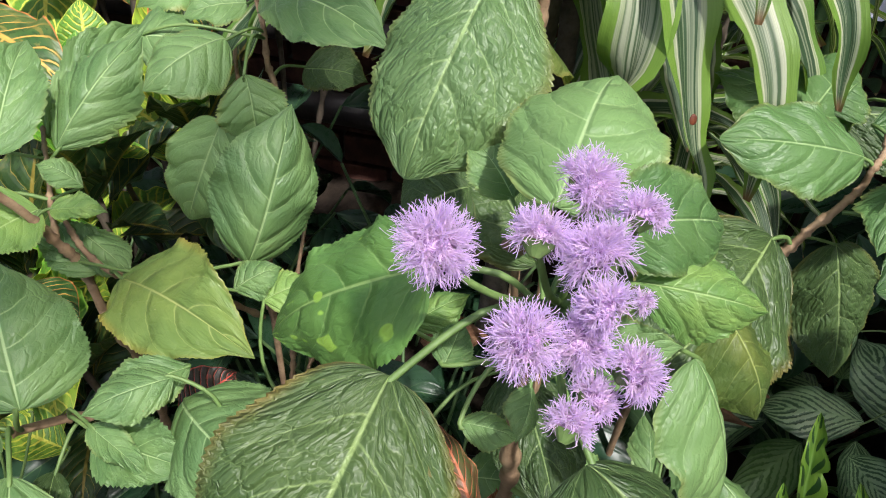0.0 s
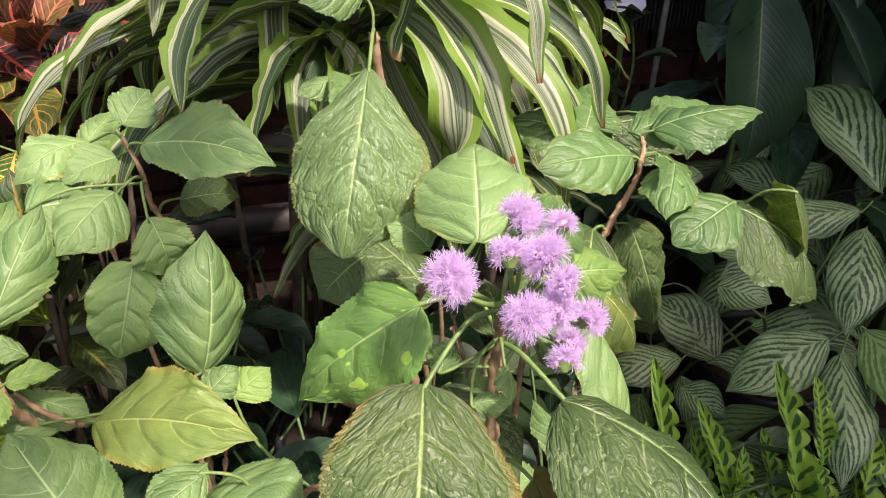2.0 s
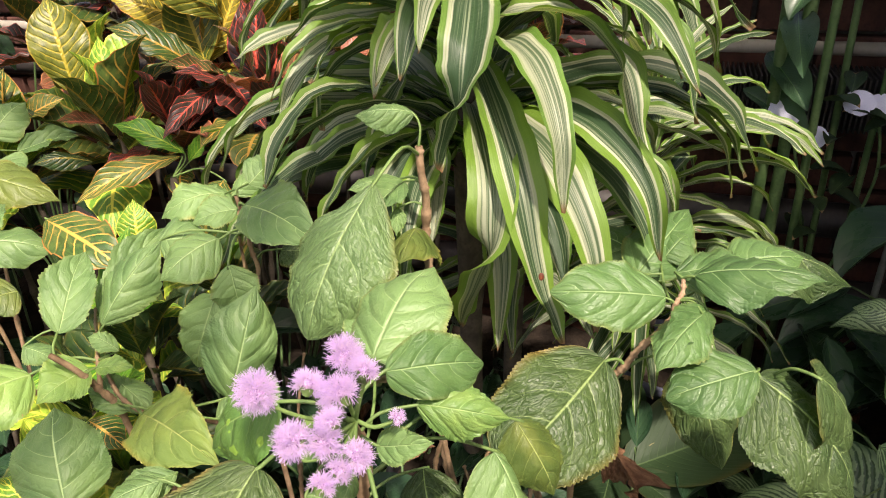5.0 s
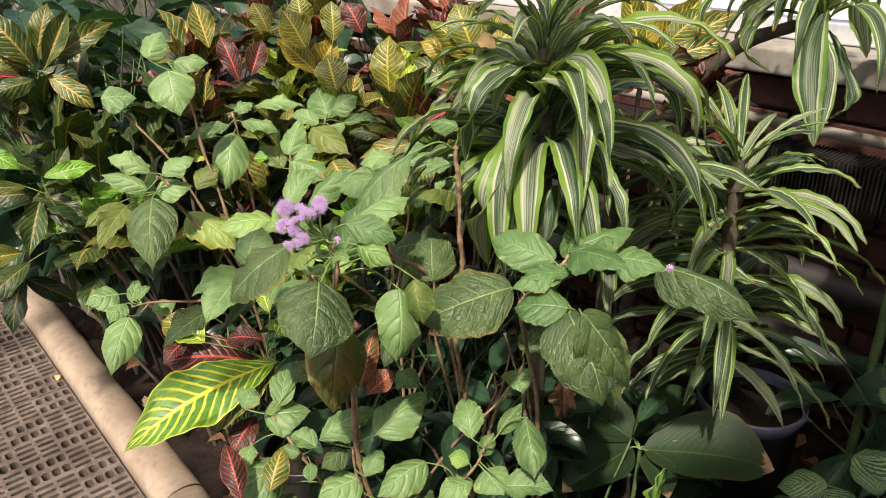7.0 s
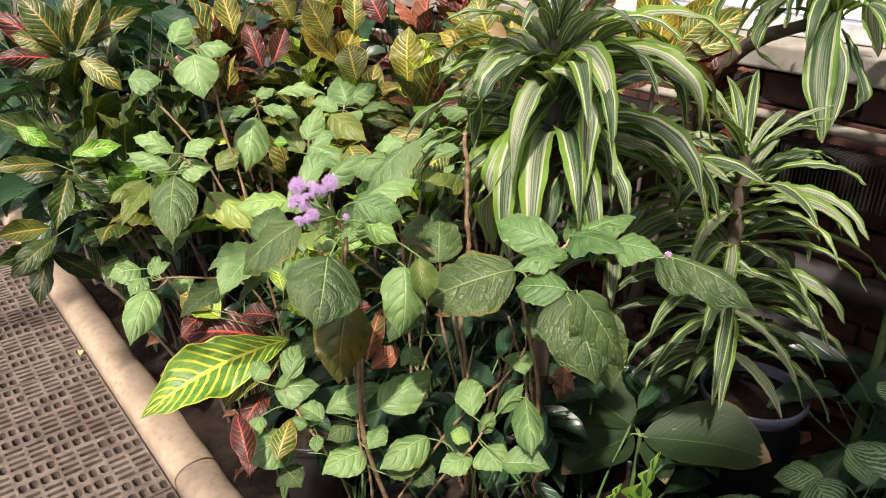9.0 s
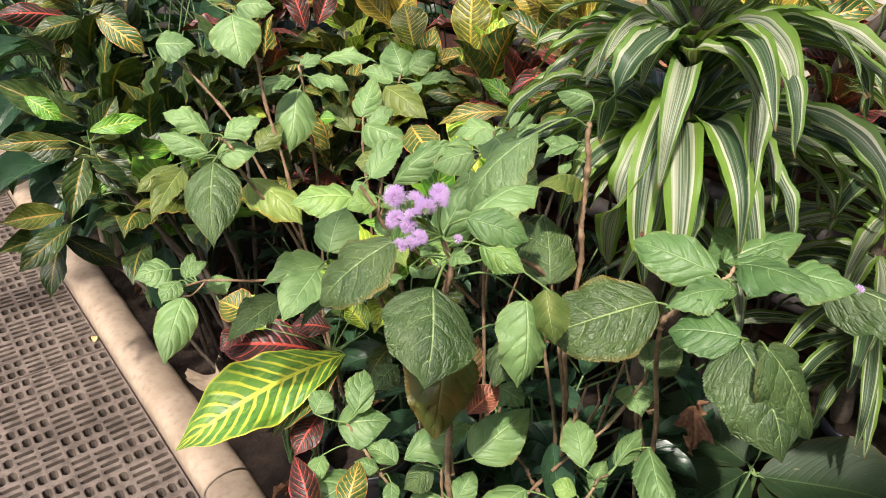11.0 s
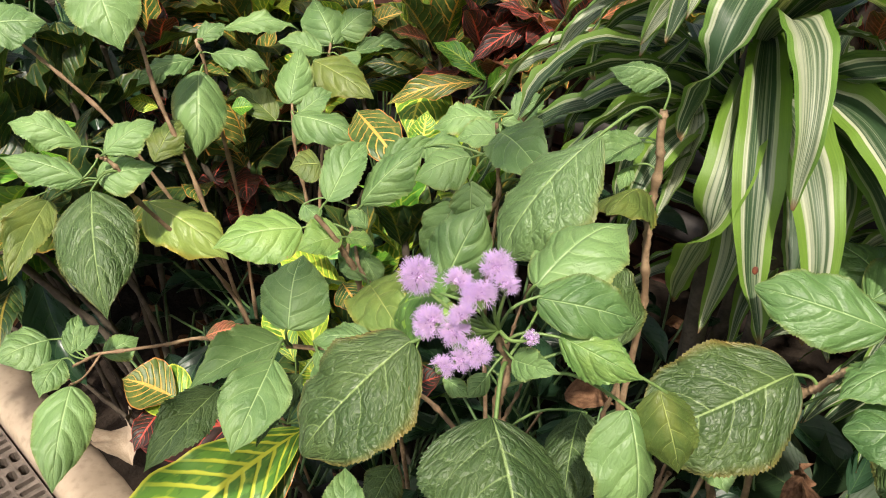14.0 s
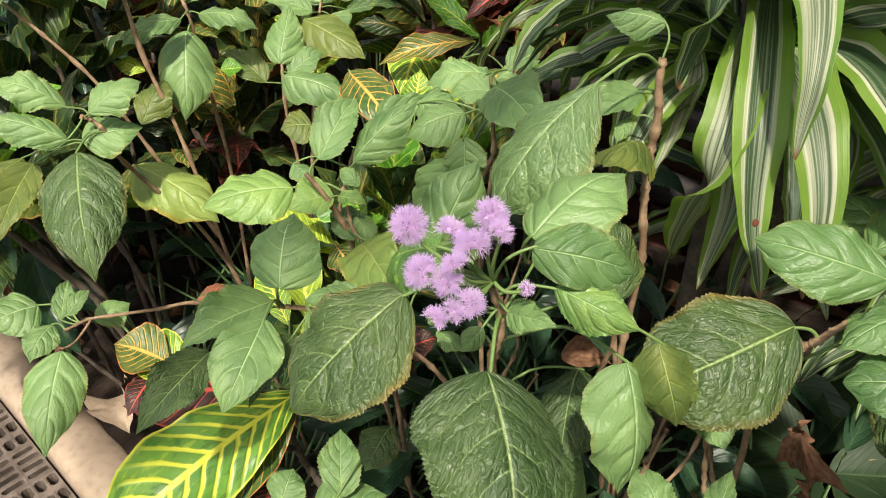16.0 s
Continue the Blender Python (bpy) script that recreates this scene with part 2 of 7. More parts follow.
def croton_material(name, face, face2, vein, rim, wide=0.15, veins=9.0, wild=0.18):
    g = Nodes(name)
    uv, s, t, d, shake = leaf_frame(g, veins, 2.2, wild)
    rnd = g.random()
    big = g.noise(uv, 2.5, 3.0, w=g.math("MULTIPLY", rnd, 41.0))
    base = g.mix(g.step(g.math("ADD", big, g.math("MULTIPLY", g.math("SUBTRACT", rnd, 0.5), 0.5)), 0.35, 0.65), face, face2)
    width = g.math("ADD", wide, g.math("MULTIPLY", g.math("SUBTRACT", shake, 0.5), wide * (1 + wild * 3)))
    line = g.step(d, g.math("MULTIPLY", width, 0.4), width, 1.0, 0.0)
    line = g.math("MULTIPLY", line, g.step(g.math("ADD", s, g.math("MULTIPLY", g.math("SUBTRACT", big, 0.5), 0.9)), 0.5, 1.0, 1.0, 0.1))
    rib = g.step(s, 0.04, 0.085, 1.0, 0.0)
    edge = g.step(s, 0.93, 0.98)
    patch = g.noise(uv, 9.0, 3.0, 0.6, w=g.math("MULTIPLY", rnd, 23.0))
    base = g.mix(g.step(patch, 0.52, 0.6, 0.0, 0.55), base, tuple(0.5 * c for c in face))
    base = g.mix(g.step(patch, 0.44, 0.36, 0.0, 0.4), base, tuple(0.5 * (c + k) for c, k in zip(face2, vein)))
    base = g.mix(g.math("MULTIPLY", line, 0.9), base, vein)
    base = g.mix(rib, base, vein)
    base = g.mix(g.math("MULTIPLY", edge, 0.8), base, rim)
    g.bump(g.math("ADD", g.step(d, 0.0, 0.3), g.math("MULTIPLY", g.noise(uv, 60.0, 2.0), 0.2)), 0.4, 0.002)
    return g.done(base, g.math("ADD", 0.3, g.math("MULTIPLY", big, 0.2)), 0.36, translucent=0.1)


M_CROTON_LIME = croton_material("croton_lime", (0.11, 0.25, 0.028), (0.26, 0.4, 0.04), (0.6, 0.6, 0.08), (0.62, 0.62, 0.08), 0.16, 11.0, 0.45)
M_CROTON_BARRED = croton_material("croton_barred_lime", (0.06, 0.17, 0.026), (0.13, 0.28, 0.034), (0.58, 0.62, 0.06), (0.6, 0.62, 0.07), 0.19, 13.0, 0.2)
M_CROTON_GOLD = croton_material("croton_gold_veined", (0.05, 0.09, 0.014), (0.11, 0.125, 0.017), (0.38, 0.31, 0.036), (0.36, 0.25, 0.036), 0.11, 12.0, 0.35)
M_CROTON_GREEN = croton_material("croton_green", (0.06, 0.2, 0.02), (0.12, 0.3, 0.03), (0.3, 0.42, 0.05), (0.25, 0.4, 0.05), 0.1)
M_CROTON_DARK = croton_material("croton_dark", (0.016, 0.04, 0.013), (0.034, 0.07, 0.017), (0.2, 0.16, 0.03), (0.09, 0.09, 0.02), 0.04, 8.0, 0.25)
M_CROTON_OLIVE = croton_material("croton_olive", (0.03, 0.065, 0.013), (0.065, 0.095, 0.016), (0.32, 0.2, 0.035), (0.26, 0.15, 0.03), 0.05, 11.0, 0.3)
M_CROTON_YELLOW = croton_material("croton_yellow", (0.07, 0.1, 0.016), (0.19, 0.16, 0.02), (0.5, 0.36, 0.04), (0.5, 0.2, 0.035), 0.12, 12.0, 0.35)
M_CROTON_ORANGE = croton_material("croton_orange", (0.04, 0.10, 0.022), (0.09, 0.13, 0.03), (0.58, 0.34, 0.07), (0.55, 0.2, 0.05), 0.11, 9.0, 0.25)
M_CROTON_RED = croton_material("croton_red", (0.024, 0.022, 0.014), (0.05, 0.022, 0.018), (0.46, 0.07, 0.045), (0.4, 0.06, 0.045), 0.07, 10.0, 0.25)
M_CROTON_PINK = croton_material("croton_pink", (0.22, 0.08, 0.045), (0.06, 0.08, 0.025), (0.5, 0.16, 0.08), (0.5, 0.2, 0.1), 0.09, 11.0, 0.3)


def strap_material(name):
    """Green strap leaf with white lines near the rim and grey-green streaks in the middle."""
    g = Nodes(name)
    uv = g.coords("UV")
    x, y, _ = g.split(uv)
    rnd = g.random()
    w = g.math("MULTIPLY", rnd, 60.0)
    wave = g.math("MULTIPLY", g.math("SUBTRACT", g.noise(g.stretch(uv, 3, 2.5, 1), 1.0, 2.0, w=w), 0.5), 0.12)
    s = g.math("ADD", g.math("MULTIPLY", g.math("ABSOLUTE", g.math("SUBTRACT", x, 0.5)), 2.0), wave)
    streak = g.noise(g.stretch(uv, 22, 0.9, 1), 1.0, 3.0, 0.55, w=w)
    fine = g.noise(g.stretch(uv, 90, 1.5, 1), 1.0, 2.0, w=w)
    mid = g.mix(g.step(streak, 0.4, 0.6), (0.065, 0.11, 0.048), (0.32, 0.35, 0.24))
    dull = g.mix(g.step(streak, 0.5, 0.66), (0.032, 0.07, 0.026), (0.2, 0.24, 0.15))
    mid = g.mix(g.step(g.math("FRACT", g.math("MULTIPLY", rnd, 7.0)), 0.45, 0.6), dull, mid)
    rim = g.mix(g.step(fine, 0.3, 0.7), (0.07, 0.145, 0.024), (0.12, 0.23, 0.036))
    rim = g.mix(g.step(rnd, 0.3, 1.0, 0.0, 0.6), rim, (0.16, 0.27, 0.034))
    white = g.mix(g.step(streak, 0.4, 0.58), (0.26, 0.31, 0.17), (0.43, 0.45, 0.32))
    shift = g.math("MULTIPLY", g.math("SUBTRACT", rnd, 0.5), 0.22)
    wide = g.math("ADD", s, shift)
    base = g.mix(g.step(wide, 0.5, 0.55), mid, white)
    base = g.mix(g.step(wide, 0.66, 0.7), base, rim)
    spot = g.noise(uv, 5.0, 2.0, w=w)
    base = g.mix(g.step(spot, 0.74, 0.78, 0.0, 0.5), base, (0.3, 0.34, 0.03))
    tip = g.step(y, 0.965, 1.0)
    base = g.mix(tip, base, (0.2, 0.11, 0.05))
    crimp = g.math("MULTIPLY", g.noise(g.stretch(uv, 5, 60, 1), 1.0, 2.0, w=w), g.step(g.noise(g.stretch(uv, 4, 3, 1), 1.0, 1.0, w=w), 0.5, 0.65))
    g.bump(g.math("ADD", g.math("ADD", streak, g.math("MULTIPLY", fine, 0.5)), g.math("MULTIPLY", crimp, 1.6)), 0.4, 0.0012)
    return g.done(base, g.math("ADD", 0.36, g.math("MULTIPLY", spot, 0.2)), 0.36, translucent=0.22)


M_STRAP = strap_material("striped_strap")


def calathea_material(name):
    """Dark leaf with feathery grey-green bands between the side veins."""
    g = Nodes(name)
    uv, s, t, d, shake = leaf_frame(g, 8.0, 4.0, 0.5)
    rnd = g.random()
    w = g.math("MULTIPLY", rnd, 30.0)
    big = g.noise(uv, 3.0, 3.0, w=w)
    comb = g.noise(g.stretch(uv, 9, 42, 1), 1.0, 4.0, 0.65, w=w)
    band = g.step(g.math("ADD", d, g.math("MULTIPLY", g.math("SUBTRACT", g.math("ADD", big, comb), 1.0), 0.8)), 0.17, 0.3)
    band = g.math("MULTIPLY", band, g.step(g.math("ADD", s, g.math("MULTIPLY", shake, 0.3)), 0.85, 1.1, 1.0, 0.3))
    base = g.mix(band, (0.03, 0.076, 0.025), (0.195, 0.295, 0.145))
    base = g.mix(g.step(s, 0.02, 0.07, 0.5, 0.0), base, (0.2, 0.32, 0.14))
    base = g.mix(g.math("MULTIPLY", g.step(big, 0.5, 0.8), 0.35), base, (0.11, 0.2, 0.08))
    base = g.mix(g.step(rnd, 0.75, 0.95, 0.0, 0.4), base, (0.1, 0.22, 0.04))
    g.bump(g.math("ADD", g.step(d, 0.0, 0.3), g.math("MULTIPLY", comb, 0.4)), 0.35, 0.002)
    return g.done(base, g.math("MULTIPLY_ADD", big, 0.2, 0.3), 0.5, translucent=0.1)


def rattle_material(name):
    """Light green wavy leaf with rows of dark ovals, large and small, beside the midrib."""
    g = Nodes(name)
    uv, s, t, d, shake = leaf_frame(g, 11.0, 1.1, 0.12)
    q = g.math("MULTIPLY", g.math("SUBTRACT", g.math("ADD", s, g.math("MULTIPLY", g.math("SUBTRACT", shake, 0.5), 0.5)), 0.46), 2.1)
    r = g.math("MULTIPLY", g.math("SUBTRACT", 0.5, d), 2.9)
    oval = g.step(g.math("ADD", g.math("MULTIPLY", q, q), g.math("MULTIPLY", r, r)), 0.4, 0.62, 1.0, 0.0)
    base = g.mix(g.step(g.noise(uv, 4.0, 3.0, w=g.math("MULTIPLY", g.random(), 20.0)), 0.35, 0.65), (0.13, 0.27, 0.03), (0.24, 0.4, 0.05))
    base = g.mix(oval, base, (0.022, 0.075, 0.016))
    base = g.mix(g.step(s, 0.03, 0.1, 0.6, 0.0), base, (0.25, 0.42, 0.08))
    g.bump(d, 0.3, 0.002)
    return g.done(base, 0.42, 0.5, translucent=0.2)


M_CALATHEA = calathea_material("calathea_leaf")
M_RATTLE = rattle_material("rattle_leaf")
M_BIG = green_leaf_material("broad_dark_leaf", (0.018, 0.046, 0.022), (0.034, 0.076, 0.036), (0.12, 0.24, 0.09), rough=0.34, veins=22.0, relief=0.25, pebbles=0.0, fuzz=0.0, gloss=0.3)
M_PLAIN = green_leaf_material("plain_dark_leaf", (0.013, 0.03, 0.012), (0.026, 0.05, 0.02), (0.08, 0.13, 0.05), rough=0.5, veins=16.0, relief=0.2, edge=(0.12, 0.09, 0.02), pebbles=0.0, fuzz=0.0, gloss=0.2, dry=(0.34, 0.23, 0.13))
M_FAR = green_leaf_material("far_leaf", (0.014, 0.04, 0.02), (0.03, 0.07, 0.034), (0.08, 0.16, 0.05), rough=0.3, relief=0.3, pebbles=0.0, fuzz=0.0, gloss=0.3)
M_BLEMISH = plain_material("leaf_blemish", (0.09, 0.02, 0.008), (0.16, 0.045, 0.016), 0.5, 400.0, 0.1, 0.4)
M_DEAD = plain_material("dead_leaf", (0.10, 0.048, 0.024), (0.22, 0.12, 0.066), 0.85, 7.0, 0.6, 0.2, coords="UV")
M_POT = plain_material("black_plastic_pot", (0.012, 0.012, 0.014), (0.02, 0.02, 0.024), 0.45, 25.0, 0.1, 0.5)
M_POTRIM = plain_material("grey_blue_rim", (0.10, 0.11, 0.17), (0.14, 0.15, 0.22), 0.5, 25.0, 0.1, 0.5)
M_BRICK = plain_material("red_brick", (0.06, 0.028, 0.022), (0.12, 0.055, 0.042), 0.85, 18.0, 0.5, 0.2)
M_MORTAR = plain_material("mortar", (0.09, 0.08, 0.07), (0.16, 0.145, 0.13), 0.9, 30.0, 0.5, 0.2)
M_SILL = plain_material("stone_sill", (0.24, 0.215, 0.17), (0.36, 0.34, 0.29), 0.8, 8.0, 0.3, 0.3)
M_IRON = plain_material("dark_iron", (0.018, 0.016, 0.016), (0.04, 0.034, 0.03), 0.55, 25.0, 0.3, 0.5)
M_FRAME = plain_material("white_paint", (0.6, 0.62, 0.62), (0.72, 0.73, 0.72), 0.5, 12.0, 0.15, 0.4)
M_WOOD = plain_material("pale_timber", (0.3, 0.24, 0.17), (0.42, 0.34, 0.25), 0.8, 14.0, 0.3, 0.3)
M_CANE = plain_material("green_cane", (0.06, 0.12, 0.04), (0.12, 0.2, 0.07), 0.45, 30.0, 0.2, 0.4)
M_STAKE = plain_material("grey_stake", (0.12, 0.14, 0.12), (0.2, 0.22, 0.19), 0.6, 30.0, 0.2, 0.4)
M_BARK = plain_material("grey_bark", (0.07, 0.056, 0.042), (0.14, 0.115, 0.085), 0.85, 40.0, 0.6, 0.2)


def petal_material():
    g = Nodes("lilac_thread")
    uv = g.coords("UV")
    x, y, _ = g.split(uv)
    base = g.mix(y, (0.98, 0.82, 0.94), (0.86, 0.69, 1.0))
    base = g.mix(g.step(x, 0.3, 1.0, 0.0, 0.6), base, (0.97, 0.84, 0.98))
    return g.done(base, 0.6, 0.2, translucent=0.55, filtered=(1.0, 1.0, 1.0))


M_PETAL = petal_material()
M_CORE = plain_material("pink_floret_core", (0.5, 0.32, 0.56), (0.62, 0.42, 0.66), 0.9, 200.0, 0.5, 0.05)
M_SOIL = plain_material("soil", (0.012, 0.009, 0.007), (0.035, 0.026, 0.019), 0.95, 14.0, 0.9, 0.1, 0.01)
M_KERB = plain_material("kerb_concrete", (0.36, 0.285, 0.2), (0.47, 0.38, 0.275), 0.8, 9.0, 0.25, 0.3, 0.003)
M_WALK = worn_concrete("walkway_concrete")
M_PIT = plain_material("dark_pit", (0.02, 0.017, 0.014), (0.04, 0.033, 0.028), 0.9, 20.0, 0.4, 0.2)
M_YARD = plain_material("pale_gravel", (0.5, 0.49, 0.46), (0.62, 0.61, 0.58), 0.9, 3.0, 0.4, 0.2, 0.01)
M_STEM = plain_material("woody_stem", (0.18, 0.115, 0.065), (0.34, 0.235, 0.14), 0.7, 60.0, 0.5, 0.3, 0.001)
M_PETIOLE = plain_material("green_petiole", (0.095, 0.165, 0.042), (0.16, 0.25, 0.075), 0.5, 40.0, 0.2, 0.4, 0.001)


# ---- builders ----
def part(name, mesh, material, parent, label=""):
    """One mesh object under a thing or a part. Takes a mesh or a bmesh."""
    if isinstance(mesh, bmesh.types.BMesh):
        data = bpy.data.meshes.new(name)
        mesh.to_mesh(data)
        mesh.free()
        mesh = data
    if material and not mesh.materials:
        mesh.materials.append(material)
    ob = new(name, mesh)
    ob.parent = parent
    if label:
        ob["label"] = label
    return ob


def thing(name, label, category, group="", kind="", at=(0, 0, 0)):
    ob = tagged(new(name), label, category, group, kind)
    ob.location = at
    return ob


def smooth(mesh):
    mesh.polygons.foreach_set("use_smooth", [True] * len(mesh.polygons))
    return mesh


def grid_mesh(name, points, uvs=None, wrap=False):
    """A mesh from an array of rows of points (rows x columns x 3)."""
    rows, cols, _ = points.shape
    idx = np.arange(rows * cols).reshape(rows, cols)
    nxt = np.roll(idx, -1, axis=1) if wrap else idx[:, 1:]
    cur = idx if wrap else idx[:, :-1]
    quads = np.stack([cur[:-1], nxt[:-1], nxt[1:], cur[1:]], -1).reshape(-1, 4)
    mesh = bpy.data.meshes.new(name)
    mesh.from_pydata(points.reshape(-1, 3).tolist(), [], quads.tolist())
    if uvs is not None:
        layer = mesh.uv_layers.new(name="UVMap")
        layer.data.foreach_set("uv", uvs.reshape(-1, 2)[quads.ravel()].ravel())
    return smooth(mesh)


def blade(name, outline, rows=34, cols=13, arch=0.12, fold=0.25, ripple=0.03, puff=0.02, veins=6.0, slant=1.7, teeth=0, seed=0, twist=0.0, lobes=0):
    """A leaf blade from (0,0,0) to (0,1,0), at most 1 wide, facing +z."""
    r = random.Random(seed)
    t = np.linspace(0, 1, rows)[:, None]
    u = np.linspace(-1, 1, cols)[None, :]
    half = outline(t) * 0.5
    if teeth:
        half = half * (1 + 0.025 * np.sin(5 * t * np.pi + seed) + 0.02 * np.sin(13 * t + 2 * seed))
    s = np.abs(u)
    ph = r.uniform(0, 6.28)
    x = half * u * (1 + 0.05 * np.sin(7 * t + ph) * (u > 0) + 0.05 * np.sin(6 * t + 2 * ph) * (u < 0))
    x = x + 0.03 * np.sin(3.1 * t + ph)
    y = t + 0 * u
    if teeth:
        saw = ((t * teeth + 0.35 * np.sin(9 * t + ph) + 0.3 * (u > 0)) % 1)
        x = x * (1 + ((0.045 if teeth > 25 else 0.095) * saw - 0.03) * np.clip((s - 0.8) / 0.2, 0, 1) * np.clip(np.sin(np.pi * t) * 2.5, 0, 1))
    y = y + 0.035 * s * np.sin(np.pi * t)
    z = arch * 4 * t * (1 - t) * (0.75 + 0.5 * t) + 0 * u
    z = z + fold * half * (s ** 1.4 - 0.25)
    z = z + ripple * s ** 2 * np.sin(np.pi * t) * (np.sin(9 * t + ph + 2 * (u > 0)) + 0.6 * np.sin(17 * t + 3 * ph))
    z = z + 0.4 * ripple * s ** 5 * np.sin(np.pi * t) * np.sin(37 * t + 5 * ph + 1.5 * (u > 0))
    q = t * veins - slant * s ** 1.55 + 0.37 * (u > 0)
    z = z + puff * np.abs(np.sin(np.pi * q)) ** 0.7 * np.minimum(1, s * 4) * (1 - s ** 3) * np.minimum(1, half * 4)
    z = z + 0.18 * puff * np.sin(6.28 * (q * 2.1 + 0.3 * np.sin(5 * s + ph))) * np.sin(6.28 * s * 2.2 + ph) * np.minimum(1, s * 3) * np.minimum(1, half * 4)
    z = z + twist * half * u * (t - 0.3)
    if lobes:
        z = z + 0.035 * s ** 1.5 * np.sin(2 * np.pi * lobes * t + 1.6 * (u > 0)) * np.sin(np.pi * t)
    pts = np.stack([x, y, z], -1)
    uv = np.stack([0.5 + 0.5 * u + 0 * t, t + 0 * u], -1)
    return grid_mesh(name, pts, uv)


def ovate(t, widest=0.4, base=0.66, tip=1.12):
    """Half-teardrop outline, widest at a share of the length, with a drawn-out tip."""
    a = np.where(t < widest, (t / widest), (1 - t) / (1 - widest))
    a = np.clip(a, 0, 1)
    w = np.where(t < widest, np.sin(a * np.pi / 2) ** base, np.sin(a * np.pi / 2) ** tip)
    w = w * np.where(t > 0.86, 1 - 0.16 * np.sin((t - 0.86) / 0.14 * np.pi), 1)
    return np.clip(w, 0.004, 1)


def place(base, tip, normal, width):
    """The pose of a blade: its length from base to tip, its face to normal."""
    base, tip = Vector(base), Vector(tip)
    y = tip - base
    length = y.length
    y.normalize()
    z = Vector(normal) - y * y.dot(Vector(normal))
    if z.length < 1e-4:
        z = Vector((0, 0, 1)) - y * y.z
    z.normalize()
    x = y.cross(z)
    m = Matrix((x, y, z)).transposed().to_4x4()
    return Matrix.Translation(base) @ m @ Matrix.Diagonal((width, length, length, 1))


def bend(points, n=10):
    """A smooth line through points (Catmull-Rom)."""
    p = [Vector(q) for q in points]
    p = [p[0] * 2 - p[1]] + p + [p[-1] * 2 - p[-2]]
    out = []
    for i in range(1, len(p) - 2):
        for k in range(n):
            t = k / n
            a, b, c, d = p[i - 1], p[i], p[i + 1], p[i + 2]
            out.append(0.5 * (2 * b + (c - a) * t + (2 * a - 5 * b + 4 * c - d) * t * t + (3 * b - a - 3 * c + d) * t ** 3))
    out.append(p[-2])
    return out


def tube(name, points, r0, r1, sides=8, n=6, knots=0.0, seed=0):
    """A tapered round stem along a smooth line."""
    line = bend(points, n)
    r = random.Random(seed)
    rows = []
    up = Vector((0.3, 0.2, 1))
    for i, p in enumerate(line):
        d = (line[min(i + 1, len(line) - 1)] - line[max(i - 1, 0)]).normalized()
        a = d.cross(up if abs(d.dot(up.normalized())) < 0.95 else Vector((1, 0, 0))).normalized()
        b = d.cross(a)
        f = i / (len(line) - 1)
        rad = r0 + (r1 - r0) * f
        rad *= 1 + knots * (1 if r.random() < 0.18 else 0) + r.uniform(-0.06, 0.06) * (knots > 0)
        rows.append([p + (a * math.cos(k * 2 * math.pi / sides) + b * math.sin(k * 2 * math.pi / sides)) * rad for k in range(sides)])
    return grid_mesh(name, np.array(rows), wrap=True)


def slab(x0, x1, y0, y1, z0, z1, bevel=0.0):
    bm = bmesh.new()
    bmesh.ops.create_cube(bm, size=1, matrix=Matrix.Translation(((x0 + x1) / 2, (y0 + y1) / 2, (z0 + z1) / 2)) @ Matrix.Diagonal((x1 - x0, y1 - y0, z1 - z0, 1)))
    if bevel:
        bmesh.ops.bevel(bm, geom=bm.edges[:], offset=bevel, segments=3, affect="EDGES", profile=0.5)
    return bm


SHRUB = [blade("shrub_blade", lambda t, i=i: ovate(t, (0.4, 0.33, 0.44)[i % 3], (0.66, 0.55, 0.7)[i % 3]), rows=97, cols=15, arch=0.09 + 0.045 * (i % 3), fold=(-0.35, 0.15, -0.2, -0.5, 0.3, -0.1)[i % 6], ripple=0.034 + 0.014 * (i % 3), puff=0.015, veins=4.7, slant=1.69, teeth=(15, 19, 22)[i % 3], seed=i, twist=0.15 * (i % 3 - 1)) for i in range(9)]
WIDE = {}
for kind, puffed in (("old", 0.02), ("young", 0.014)):
    WIDE[kind] = [blade("wide_shrub_blade", lambda t, f=f: ovate(t, *f), rows=127, cols=23, arch=(0.1, 0.13, 0.08, 0.15, 0.1, 0.09)[i], fold=(-0.4, 0.1, -0.25, -0.1, -0.3, -0.15)[i], ripple=0.042, puff=puffed, veins=4.7, slant=1.69, teeth=(39, 42, 36, 40, 41, 38)[i], seed=60 + i, twist=(0.15, -0.1, 0.0, -0.2, 0.05, 0.1)[i])
                  for i, f in enumerate(((0.36, 0.5, 1.05), (0.42, 0.62, 0.95), (0.33, 0.46, 1.1), (0.4, 0.55, 1.0), (0.54, 0.85, 0.72), (0.43, 0.42, 0.72)))]
OLD_LEAVES = ("shrub_leaf_old", "shrub_leaf_full_grown", "shrub_leaf_turning_yellow", "shrub_leaf_brown_edged", "shrub_leaf_browned")
LONG = [blade("long_blade", lambda t, i=i: ovate(t, (0.46, 0.52, 0.42)[i % 3], 0.82, (1.2, 1.05, 1.3)[i % 3]), arch=0.09 + 0.04 * (i % 3), fold=(0.3, 0.05, -0.2)[i % 3], ripple=0.045, puff=0.008, veins=9, seed=20 + i, rows=30, cols=11, twist=0.1 * (i % 3 - 1)) for i in range(5)]
WAVY = [blade("wavy_blade", lambda t: ovate(t, 0.5, 0.5, 0.5) * (1 + 0.2 * np.sin(2 * np.pi * 9 * t)), arch=0.05, fold=0.15, ripple=0.05, puff=0.004, seed=40 + i, rows=64, cols=11, lobes=9) for i in range(3)]
